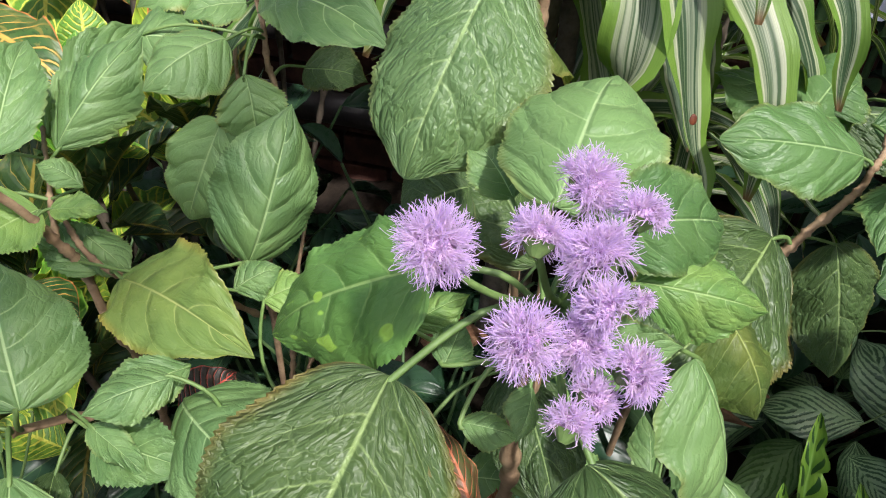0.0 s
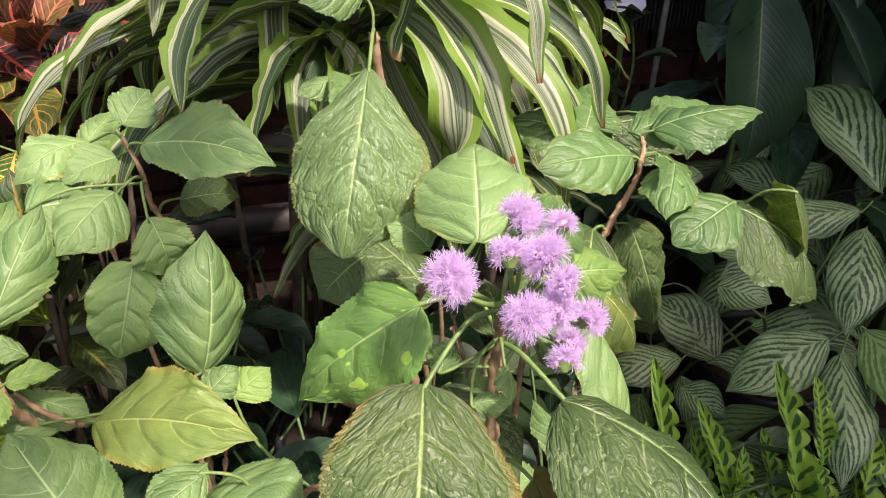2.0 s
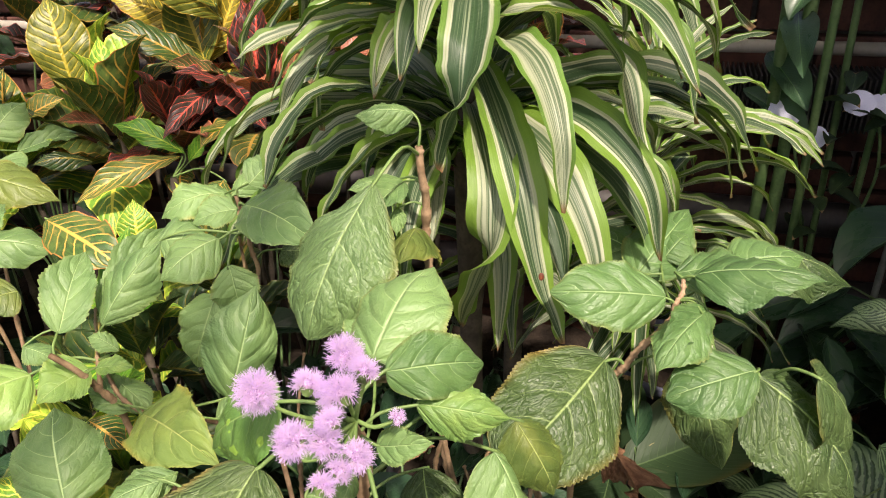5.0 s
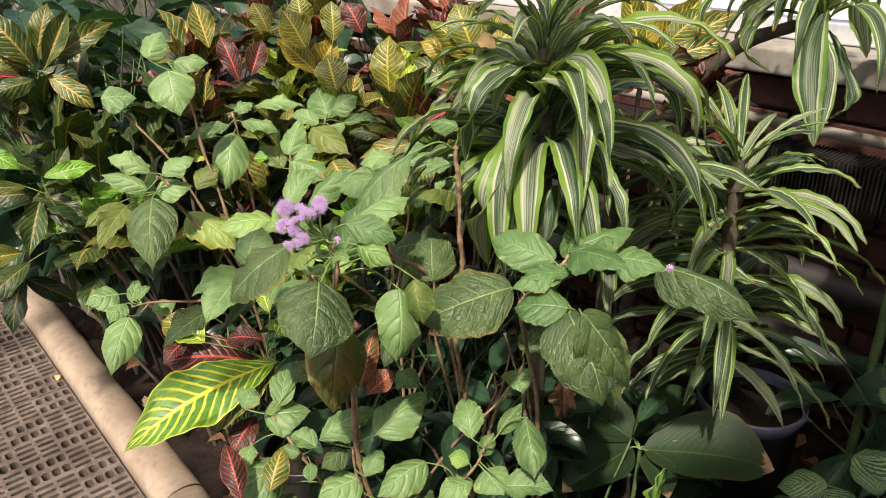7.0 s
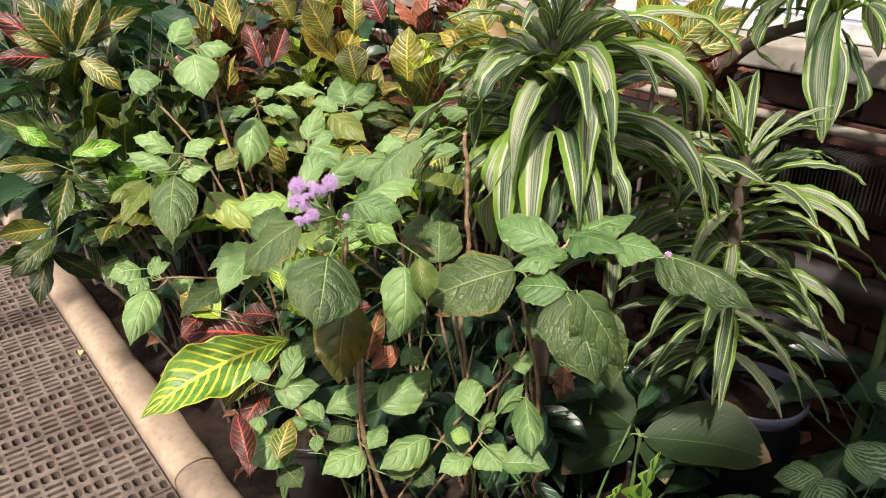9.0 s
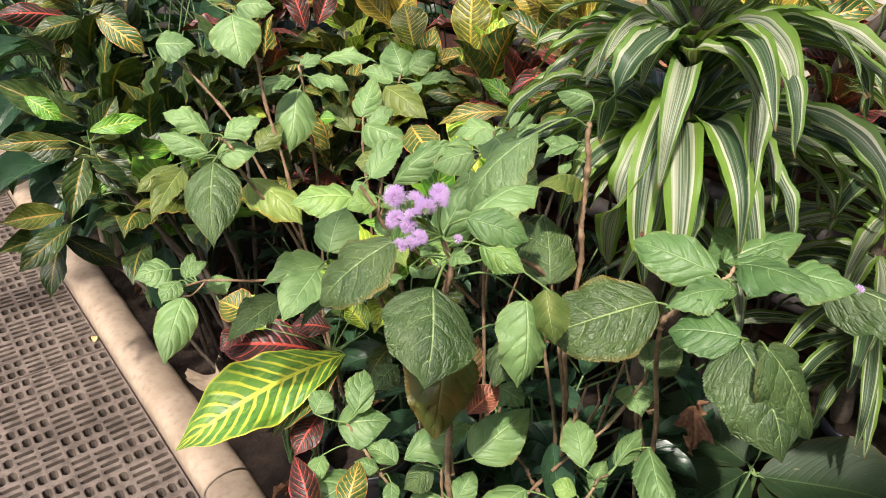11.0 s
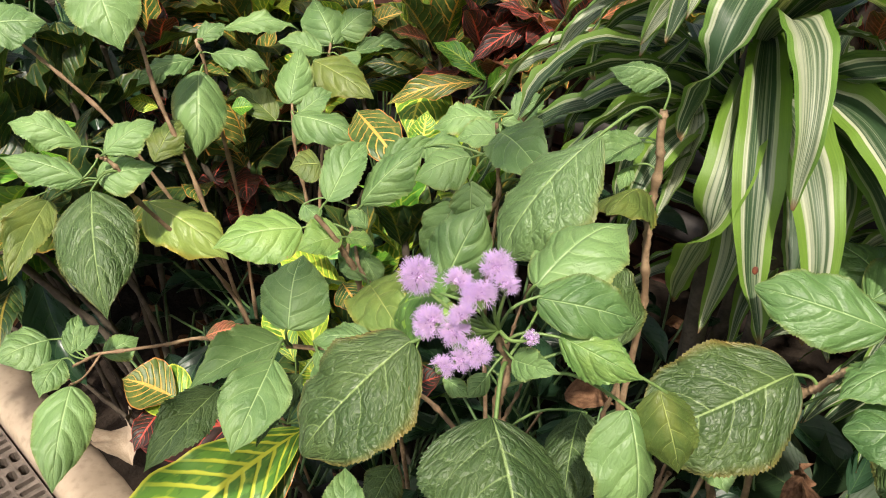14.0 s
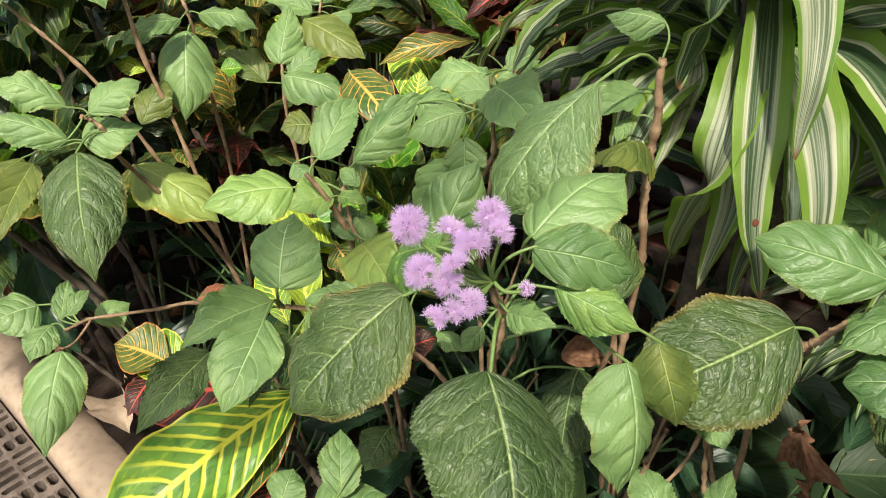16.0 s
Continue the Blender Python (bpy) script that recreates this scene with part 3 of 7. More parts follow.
BROAD = [blade("broad_blade", lambda t: ovate(t, 0.45, 0.7, 0.75), arch=0.1, fold=0.3, ripple=0.012, puff=0.001, veins=16, seed=50 + i, rows=30, cols=11) for i in range(3)]
POINTED = [blade("pointed_blade", lambda t: ovate(t, 0.44, 0.7, 0.98), arch=0.13, fold=(0.35, -0.15, 0.15)[i], ripple=0.03, puff=0.004, veins=9, seed=70 + i, rows=30, cols=11, twist=(0.2, -0.2, 0.1)[i]) for i in range(3)]
PLAINER = [blade("small_blade", lambda t: ovate(t, 0.45, 0.7, 0.75), arch=0.12, fold=0.3, ripple=0.02, puff=0.0, seed=55 + i, rows=15, cols=7) for i in range(3)]
SHAPES = {"M_CROTON": LONG, "calathea_leaf": POINTED, "rattle_leaf": WAVY, "broad_dark_leaf": BROAD, "plain_dark_leaf": BROAD, "far_leaf": PLAINER}
LEAVES = {}
STEMS = {}


def stem(plant, points, r0=0.005, r1=0.003, name="stem", material=None, knots=0.35):
    """A stem of a plant; the leaves' stalks grow from the nearest of them."""
    line = bend([Vector(p) for p in points], 2)
    r = random.Random(len(line) + int(1000 * abs(points[0][0] + points[-1][2])))
    if knots:
        # the stem kinks a little at each joint
        line = [line[0]] + [p + Vector((r.uniform(-1, 1), r.uniform(-1, 1), 0)) * min(0.005, 0.06 * (p - line[0]).length) for p in line[1:-1]] + [line[-1]]
    ob = part(name, tube(name, line, r0 * 0.6, r1 * 0.74, 8, 10, knots * 1.3, len(STEMS)), material or M_STEM, plant)
    ob.location = -plant.location
    STEMS.setdefault(plant.name, []).extend(bend(line, 6))
    return ob


def leaf(plant, base, tip, width, normal=(0, 0, 1), material=None, stalk=True, name="leaf", reach=0.13, form=None):
    """One leaf of a plant, and its stalk from the nearest stem."""
    material = material or M_LEAF
    shapes = LONG if material.name.startswith("croton") else SHAPES.get(material.name, SHRUB)
    mesh = rng.choice(shapes)
    if shapes is SHRUB and (width > 0.048 or form is not None):
        mesh = WIDE["old" if material.name in OLD_LEAVES else "young"][int(width * 10000) % 4 if form is None else form]
    key = (mesh.name, material.name)
    if key not in LEAVES:
        LEAVES[key] = mesh.copy()
        LEAVES[key].materials.append(material)
    ob = part(name, LEAVES[key], None, plant)
    ob.matrix_basis = Matrix.Translation(-plant.location) @ place(base, tip, normal, width)
    b, out = Vector(base), (Vector(tip) - Vector(base)).normalized()
    near = STEMS.get(plant.name)
    if stalk and near:
        # the stalk may not climb far: prefer a joint at or below the leaf's base
        a = min(near, key=lambda p: (p - b).length + 0.6 * max(0, p.z - b.z - 0.01))
        if 0.004 < (a - b).length < reach:
            mid = (a + b) / 2 + Vector((0, 0, 0.1 * (b - a).length)) - out * 0.12 * (b - a).length
            thick = 0.0009 + width * 0.0062
            st = part("petiole", tube("petiole", [a, mid, b, b + out * 0.005], thick, thick * 0.8, 6, 4), M_PETIOLE, plant)
            st.location = -plant.location
    return ob


def shrub(label, at, group="leafy shrubs in the bed"):
    return thing("shrub", label, "shrub", group, at=at)


# ---- the setting ----
def walkway_panel():
    """A perforated panel 0.66 m square: rows that alternate pairs of slot blocks with pairs of hole blocks."""
    bands, block, rows, gap, deep = 7, 0.0471, 0.0943, 0.002, 0.035
    verts, faces = [], []

    def cell(x0, x1, y0, y1, mx, my, cut):
        """A cell with a hole of cut corners, open below."""
        a0, a1, b0, b1 = x0 + mx, x1 - mx, y0 + my, y1 - my
        ring = [(a0 + cut, b0), (a1 - cut, b0), (a1, b0 + cut), (a1, b1 - cut), (a1 - cut, b1), (a0 + cut, b1), (a0, b1 - cut), (a0, b0 + cut)]
        n = len(verts)
        verts.extend([(x0, y0, 0), (x1, y0, 0), (x1, y1, 0), (x0, y1, 0)])
        verts.extend((x, y, -0.0012) for x, y in ring)
        verts.extend((x, y, -deep) for x, y in ring)
        for k in range(4):
            faces.append((n + k, n + (k + 1) % 4, n + 4 + (2 * k + 1) % 8, n + 4 + 2 * k))
            faces.append((n + k, n + 4 + 2 * k, n + 4 + (2 * k + 7) % 8))
        for k in range(8):
            m = (k + 1) % 8
            faces.append((n + 4 + k, n + 4 + m, n + 12 + m, n + 12 + k))

    for b in range(bands):
        y0 = b * rows + (gap if b == 0 else 0)
        y1 = (b + 1) * rows - (gap if b == bands - 1 else 0)
        for c in range(14):
            x0 = c * block + (gap if c == 0 else 0)
            x1 = (c + 1) * block - (gap if c == 13 else 0)
            if (c // 2 + b) % 2:
                for k in range(4):
                    h = (y1 - y0) / 4
                    cell(x0, x1, y0 + k * h, y0 + (k + 1) * h, 0.0038, 0.0058, 0.003)
            else:
                for i in range(2):
                    for k in range(2):
                        w, h = (x1 - x0) / 2, (y1 - y0) / 2
                        cell(x0 + i * w, x0 + (i + 1) * w, y0 + k * h, y0 + (k + 1) * h, 0.003, 0.0085, 0.005)
    size, n = 14 * block - gap, len(verts)
    verts.extend([(gap, gap, 0), (size, gap, 0), (size, size, 0), (gap, size, 0), (gap, gap, -deep), (size, gap, -deep), (size, size, -deep), (gap, size, -deep)])
    faces.extend((n + 4 + k, n + 4 + (k + 1) % 4, n + (k + 1) % 4, n + k) for k in range(4))
    mesh = bpy.data.meshes.new("panel")
    mesh.from_pydata(verts, [], faces)
    bm = bmesh.new()
    bm.from_mesh(mesh)
    bmesh.ops.remove_doubles(bm, verts=bm.verts[:], dist=2e-5)
    bm.to_mesh(mesh)
    bm.free()
    mesh.materials.append(M_WALK)
    return mesh


walkway = thing("walkway", "grey-brown perforated concrete walkway panels", "walkway", kind="structure")
PANEL = walkway_panel()
for i in range(3):
    for j in range(-3, 7):
        p = part("panel", PANEL, None, walkway)
        p.location = (-0.006 - 0.66 * (i + 1), 0.647 + 0.66 * j, 0)
# slab below the panels, near-black so that their holes read as shaded
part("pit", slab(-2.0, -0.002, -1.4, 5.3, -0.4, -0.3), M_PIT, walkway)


edge_floor = thing("floor", "plain grey-brown concrete floor round the walkway", "floor", kind="structure")
for x0, x1, y0, y1 in ((-2.6, -1.992, -3.0, 6.0), (-1.99, -0.002, -3.0, -1.34), (-1.99, -0.002, 5.27, 6.0)):
    part("slab", slab(x0, x1, y0, y1, -0.12, -0.002), M_WALK, edge_floor)


def kerb_piece(y0, y1):
    """A length of kerb with a well rounded back, a little uneven."""
    n = 40
    rows = []
    prof = [(0.0, -0.05)] + [(0.036 + 0.036 * math.cos(a) * 1.0 - 0.0, 0.022 + 0.032 * math.sin(a)) for a in np.linspace(math.pi, 0.12, 12)] + [(0.078, -0.05)]
    for k in range(n + 1):
        y = y0 + (y1 - y0) * (0.003 if k == 1 else 0.997 if k == n - 1 else k / n)
        w = 1 + 0.02 * math.sin(y * 9) + 0.012 * math.sin(y * 31)
        end = 0.002 if k in (0, n) else 0.0
        rows.append([(-0.004 + x * 1.4 * w + end * 0.5, y, z * 1.08 - end) for x, z in prof])
    bm = bmesh.new()
    mesh = grid_mesh("kerb_piece", np.array(rows))
    bm.from_mesh(mesh)
    bmesh.ops.holes_fill(bm, edges=[e for e in bm.edges if e.is_boundary])
    bm.to_mesh(mesh)
    bm.free()
    return mesh


kerb = thing("kerb", "beige rounded concrete kerb along the planting bed", "kerb", kind="structure")
for j in range(-3, 5):   # from end wall to end wall
    part("kerb_piece", kerb_piece(max(-2.998, 0.632 + 1.32 * j), min(5.998, 0.632 + 1.32 * (j + 1) - 0.002)), M_KERB, kerb)


def soil_mesh():
    nx, ny = 60, 200
    x = np.linspace(0.07, 1.32, nx)
    y = np.linspace(-3.0, 6.0, ny)
    pts = np.zeros((ny, nx, 3))
    for i in range(ny):
        for j in range(nx):
            h = 0.02 + 0.05 * min(1, (x[j] - 0.07) / 0.3) + 0.03 * noise.noise(Vector((x[j] * 6, y[i] * 6, 0))) + 0.015 * noise.noise(Vector((x[j] * 25, y[i] * 25, 3)))
            pts[i, j] = (x[j], y[i], h)
    return grid_mesh("ground", pts)


ground = tagged(part("ground", soil_mesh(), M_SOIL, None), "dark bare soil of the planting bed with dry litter", "ground", kind="structure")

# the east wall: brick below, stone sill, window above; and the closing walls
WALL_X = 1.32
wall_east = thing("wall_east", "old red brick wall under the greenhouse window", "wall", kind="structure")
part("core", slab(WALL_X + 0.02, WALL_X + 0.22, -3, 6, -0.1, 0.86), M_MORTAR, wall_east)
sill = tagged(part("window_sill", slab(WALL_X - 0.05, WALL_X + 0.2, -3, 6, 0.862, 0.92, 0.008), M_SILL, None), "weathered grey stone sill under the window", "sill", kind="structure")
window = thing("window_1", "greenhouse window with white painted bars", "window", kind="structure")
part("window_frame", slab(WALL_X + 0.06, WALL_X + 0.12, -3, 6, 0.922, 0.965, 0.004), M_FRAME, window)
part("window_frame", slab(WALL_X + 0.06, WALL_X + 0.12, -3, 6, 2.2, 2.26, 0.004), M_FRAME, window)
for j in range(12):
    y = -2.7 + 0.72 * j
    part("bar", slab(WALL_X + 0.06, WALL_X + 0.11, y - 0.018, y + 0.018, 0.967, 2.198, 0.003), M_FRAME, window)
glass = Nodes("window_glass")
clear, shiny, fuse = (glass.tree.nodes.new(n) for n in ("ShaderNodeBsdfTransparent", "ShaderNodeBsdfGlossy", "ShaderNodeMixShader"))
shiny.inputs["Roughness"].default_value, fuse.inputs[0].default_value = 0.02, 0.06
glass.link(clear.outputs[0], fuse.inputs[1]), glass.link(shiny.outputs[0], fuse.inputs[2]), glass.link(fuse.outputs[0], glass.out.inputs[0])
for j in range(11):
    y = -2.7 + 0.72 * j
    pane = part("pane", slab(WALL_X + 0.08, WALL_X + 0.084, y + 0.02, y + 0.70, 0.967, 2.198), glass.mat, window)
    pane.visible_shadow = False
wall_north = tagged(part("wall_north", slab(-2.6, WALL_X + 0.2, 6.0, 6.2, -0.1, 2.4), M_SILL, None), "plain pale end wall of the greenhouse", "wall", kind="structure")
wall_south = tagged(part("wall_south", slab(-2.6, WALL_X + 0.2, -3.2, -3.0, -0.1, 2.4), M_SILL, None), "plain pale end wall of the greenhouse", "wall", kind="structure")
wall_west = tagged(part("wall_west", slab(-2.8, -2.6, -3.2, 6.2, -0.1, 1.2), M_SILL, None), "plain pale low wall across the walkway", "wall", kind="structure")

# unseen roof: strip over the wall side added for shade, rafters and purlins above
ceiling = thing("ceiling", "unseen greenhouse roof with added shading boards and thin white rafters", "ceiling", kind="structure")
shade_eave_bm = slab(0.75, WALL_X + 0.22, -3.2, 6.2, 2.262, 2.30)
roof_bm = bmesh.new()
for k in range(9):
    y = -2.8 + k * 1.1
    bmesh.ops.create_cube(roof_bm, size=1, matrix=Matrix.Translation((-1.0, y, 2.9)) @ Euler((0, 0.36, 0)).to_matrix().to_4x4() @ Matrix.Diagonal((3.5, 0.04, 0.07, 1)))
for x, z in ((-0.3, 2.62), (-1.4, 3.03), (-2.5, 3.44)):
    bmesh.ops.create_cube(roof_bm, size=1, matrix=Matrix.Translation((x, 1.5, z)) @ Matrix.Diagonal((0.05, 9.4, 0.06, 1)))
part("roof", roof_bm, M_FRAME, ceiling)
part("eave", shade_eave_bm, M_WOOD, ceiling)
# second board, over the south end, added to keep sun off the calatheas
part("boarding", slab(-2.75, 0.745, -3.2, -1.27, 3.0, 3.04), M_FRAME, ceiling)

# heating pipes on the wall
finned = thing("finned_pipe", "dark finned iron heating pipe along the brick wall", "heating pipe")
part("pipe", tube("pipe", [(1.22, -1.5, 0.69), (1.22, 0.5, 0.69), (1.22, 2.5, 0.69)], 0.022, 0.022, 12, 4), M_IRON, finned)
fin_bm = slab(-0.0425, 0.0425, -0.0015, 0.0015, -0.0475, 0.0475)
FIN = bpy.data.meshes.new("fin")
fin_bm.to_mesh(FIN)
fin_bm.free()
FIN.materials.append(M_IRON)
for k in range(230):
    part("fin", FIN, None, finned).location = (1.22, -1.2 + k * 0.0085, 0.69)
for z, r in ((0.44, 0.035), (0.27, 0.035), (0.77, 0.012)):
    pipe = thing("heating_pipe", "dark iron heating pipe along the brick wall", "heating pipe", "heating pipes")
    part("pipe", tube("pipe", [(1.25, -2.9, z), (1.25, 1, z), (1.25, 5.5, z)], r, r, 14, 4), M_SILL if r < 0.02 else M_IRON, pipe)


def pot(x, y, radius, rim, label, rim_material=None, foot=0.04):
    """A round plastic pot with a rolled rim and soil in it."""
    ob = thing("plant_pot", label, "pot", "plant pots", at=(x, y, foot))
    h = rim - foot
    prof = [(0.0, 0.0), (radius * 0.74, 0.0), (radius * 0.95, h - 0.03), (radius * 0.96, h - 0.028)]
    lip = [(radius * 0.98, h - 0.02), (radius * 1.02, h - 0.016), (radius * 1.03, h - 0.003), (radius * 1.01, h), (radius * 0.97, h - 0.001), (radius * 0.955, h - 0.012), (radius * 0.94, h - 0.03)]
    turn = lambda p: np.array([[(r * math.cos(a), r * math.sin(a), z) for a in np.linspace(0, 2 * math.pi, 36, endpoint=False)] for r, z in p])
    part("body", grid_mesh("body", turn(prof), wrap=True), M_POT, ob)
    part("rim", grid_mesh("rim", turn(lip), wrap=True), rim_material or M_POT, ob)
    disc = [(radius * 0.95, h - 0.022), (radius * 0.6, h - 0.014), (radius * 0.3, h - 0.01), (0.001, h - 0.008)]
    part("soil", grid_mesh("soil", turn(disc), wrap=True), M_SOIL, ob)
    return ob


pot(0.19, 0.0, 0.075, 0.30, "black plastic pot under the flowering shrub")
pot(0.31, -0.02, 0.075, 0.31, "black plastic pot of the tall bare stem")
pot(0.37, -0.13, 0.05, 0.30, "small black plastic pot of a leafy shrub")
pot(0.19, 0.30, 0.075, 0.30, "black plastic pot of the croton beside the kerb")
pot(0.812, -0.236, 0.092, 0.40, "black plastic pot with a grey-blue rim", M_POTRIM)
pot(0.56, -0.17, 0.075, 0.26, "black plastic pot of a broad-leaved plant")
pot(0.52, 0.02, 0.12, 0.36, "black plastic pot of the large dracaena")
pot(0.62, -0.60, 0.11, 0.30, "black plastic pot of the calathea")
pot(0.42, -0.44, 0.09, 0.26, "black plastic pot of the rattlesnake plant")
pot(0.34, 0.19, 0.09, 0.30, "black plastic pot of a leafy shrub")

# ---- the shrubs with toothed leaves ----
main = thing("flowering_shrub", "green shrub with wrinkled toothed leaves and lilac flowers", "shrub", at=(0.14, 0.0, 0.27))
stem(main, [(0.185, 0.0, 0.265), (0.125, -0.005, 0.5), (0.108, -0.028, 0.7), (0.098, -0.032, 0.80), (0.088, -0.03, 0.865)], 0.0065, 0.0035)
stem(main, [(0.125, -0.005, 0.52), (0.14, 0.02, 0.66), (0.12, 0.06, 0.73), (0.10, 0.09, 0.745)], 0.004, 0.0022)
tall = shrub("leggy brown-stemmed shrub with a few drooping green leaves", (0.31, -0.02, 0.27))
stem(tall, [(0.302, -0.03, 0.265), (0.298, -0.022, 0.55), (0.308, -0.012, 0.70), (0.318, -0.005, 0.80), (0.314, 0.0, 0.88), (0.316, 0.001, 0.925)], 0.0054, 0.0042, knots=0.3)
stem(tall, [(0.31, -0.05, 0.265), (0.285, -0.03, 0.55), (0.27, -0.01, 0.72), (0.20, -0.012, 0.80), (0.142, -0.014, 0.845)], 0.005, 0.0022)
right = shrub("green shrub with wrinkled leaves on a bent brown stem", (0.37, -0.13, 0.27))
stem(right, [(0.37, -0.13, 0.265), (0.36, -0.12, 0.55), (0.30, -0.14, 0.72), (0.283, -0.157, 0.77), (0.295, -0.183, 0.794), (0.309, -0.191, 0.815), (0.32, -0.197, 0.832)], 0.006, 0.0022)
stem(right, [(0.309, -0.191, 0.815), (0.345, -0.185, 0.81), (0.375, -0.182, 0.812)], 0.002, 0.0014, material=M_PETIOLE, knots=0.0)
stem(right, [(0.309, -0.191, 0.815), (0.35, -0.22, 0.815), (0.40, -0.25, 0.811)], 0.002, 0.0014, material=M_PETIOLE, knots=0.0)
stem(right, [(0.295, -0.183, 0.794), (0.29, -0.205, 0.795), (0.276, -0.257, 0.783)], 0.0022, 0.0016, material=M_PETIOLE, knots=0.0)
mid = shrub("bushy green shrub with toothed oval leaves", (0.34, 0.19, 0.27))
stem(mid, [(0.34, 0.19, 0.265), (0.335, 0.185, 0.6), (0.315, 0.165, 0.76), (0.328, 0.168, 0.81), (0.335, 0.176, 0.86)], 0.005, 0.0022)
stem(mid, [(0.33, 0.19, 0.58), (0.24, 0.21, 0.69), (0.19, 0.20, 0.735), (0.205, 0.24, 0.755)], 0.004, 0.002)
stem(mid, [(0.34, 0.19, 0.58), (0.40, 0.22, 0.72), (0.42, 0.23, 0.81)], 0.004, 0.002)
leafy = shrub("green shrub with blotched leaves on a pale brown stem", (0.29, 0.25, 0.05))
stem(leafy, [(0.29, 0.25, 0.03), (0.245, 0.24, 0.5), (0.2, 0.22, 0.69), (0.19, 0.235, 0.755), (0.17, 0.25, 0.80)], 0.0055, 0.003)
stem(leafy, [(0.19, 0.235, 0.755), (0.22, 0.255, 0.775), (0.25, 0.277, 0.785)], 0.003, 0.0016)
low = shrub("low green shrub with pointed hanging leaves", (0.28, 0.22, 0.05))
stem(low, [(0.28, 0.22, 0.03), (0.21, 0.21, 0.5), (0.14, 0.17, 0.68), (0.11, 0.17, 0.722), (0.085, 0.192, 0.732)], 0.005, 0.0028)
far_left = shrub("green shrub with a large hanging toothed leaf", (0.29, 0.52, 0.05))
stem(far_left, [(0.29, 0.52, 0.03), (0.225, 0.51, 0.5), (0.14, 0.5, 0.7), (0.1, 0.5, 0.785), (0.085, 0.5, 0.81)], 0.005, 0.0026)
top_left = shrub("tall leggy shrub with pale green leaves at the top", (0.3, 0.6, 0.05))
stem(top_left, [(0.3, 0.6, 0.03), (0.255, 0.6, 0.55), (0.225, 0.63, 0.8), (0.21, 0.66, 0.94)], 0.005, 0.003)
stem(top_left, [(0.257, 0.6, 0.53), (0.16, 0.64, 0.78), (0.085, 0.69, 0.91)], 0.004, 0.0025)
far_mid = shrub("upright green shrub with opposite leaves", (0.33, 0.68, 0.05))
stem(far_mid, [(0.33, 0.68, 0.03), (0.33, 0.68, 0.6), (0.32, 0.685, 0.815), (0.335, 0.7, 0.835)], 0.005, 0.0025)
far_right = shrub("upright green shrub with dull worn leaves", (0.36, 0.53, 0.05))
stem(far_right, [(0.36, 0.53, 0.03), (0.355, 0.53, 0.6), (0.362, 0.545, 0.775)], 0.005, 0.0025)
stem(far_right, [(0.36, 0.53, 0.5), (0.45, 0.6, 0.7), (0.505, 0.635, 0.805)], 0.0045, 0.0022)
low_left = shrub("small green shrub leaning out over the kerb", (0.15, 0.42, 0.05))
stem(low_left, [(0.26, 0.43, 0.03), (0.18, 0.43, 0.5), (0.08, 0.44, 0.595), (0.02, 0.465, 0.607), (-0.012, 0.46, 0.612)], 0.004, 0.002)
stem(low_left, [(0.02, 0.465, 0.607), (-0.005, 0.45, 0.6), (-0.027, 0.435, 0.611)], 0.002, 0.0015)
leaf(tall, (0.246, 0.01, 0.926), (0.173, 0.037, 0.846), 0.076, (-0.69, 0.12, 0.7), M_LEAF_OLD, form=4)
leaf(tall, (0.128, -0.026, 0.876), (0.202, -0.044, 0.893), 0.066, (-0.5, 0.12, 0.86))
leaf(main, (0.107, -0.043, 0.887), (0.145, -0.086, 0.869), 0.037, (-0.62, -0.38, 0.68), M_LEAF_DEEP, form=5)
leaf(main, (0.11, -0.057, 0.864), (0.126, -0.105, 0.851), 0.029, (-0.62, -0.3, 0.72), M_LEAF_LIGHT)
leaf(main, (0.088, -0.042, 0.853), (0.09, -0.073, 0.859), 0.02, (-0.72, -0.15, 0.68))
leaf(main, (0.083, 0.007, 0.877), (0.094, 0.064, 0.821), 0.049, (-0.59, 0.62, 0.51), M_LEAF_SPOT)
leaf(main, (0.058, 0.009, 0.855), (-0.013, 0.034, 0.8), 0.077, (-0.62, 0.0, 0.78), M_LEAF_MARGIN, form=5)
leaf(main, (0.062, -0.052, 0.832), (0.0, -0.114, 0.785), 0.092, (-0.1, -0.5, 0.86), M_LEAF_DARK)
leaf(main, (0.081, -0.047, 0.758), (0.057, -0.059, 0.653), 0.073, (-0.54, -0.81, 0.22), M_LEAF_BROWN)
leaf(main, (0.142, -0.093, 0.808), (0.115, -0.112, 0.727), 0.056, (-0.32, -0.89, 0.32))
leaf(main, (0.158, -0.103, 0.82), (0.147, -0.127, 0.773), 0.039, (-0.68, -0.57, 0.46), M_LEAF_YELLOWED)
leaf(main, (0.063, -0.011, 0.835), (0.066, -0.03, 0.831), 0.012, (-0.32, -0.25, 0.91))
leaf(main, (0.083, -0.001, 0.837), (0.097, -0.005, 0.844), 0.015, (-0.43, 0.04, 0.9))
leaf(main, (0.081, -0.03, 0.839), (0.064, -0.029, 0.83), 0.0135, (-0.35, -0.6, 0.7))
leaf(main, (0.103, 0.015, 0.831), (0.118, -0.003, 0.839), 0.015, (-0.45, 0.02, 0.89), M_LEAF_LIGHT)
leaf(main, (0.168, -0.01, 0.849), (0.189, 0.011, 0.861), 0.027, (-0.49, 0.01, 0.87))
leaf(main, (0.263, 0.02, 0.786), (0.241, 0.056, 0.775), 0.070, (-0.48, -0.02, 0.88), M_LEAF_DARK)
leaf(main, (0.208, -0.025, 0.712), (0.135, -0.057, 0.683), 0.056, (-0.39, 0.05, 0.92), M_LEAF_DARK)
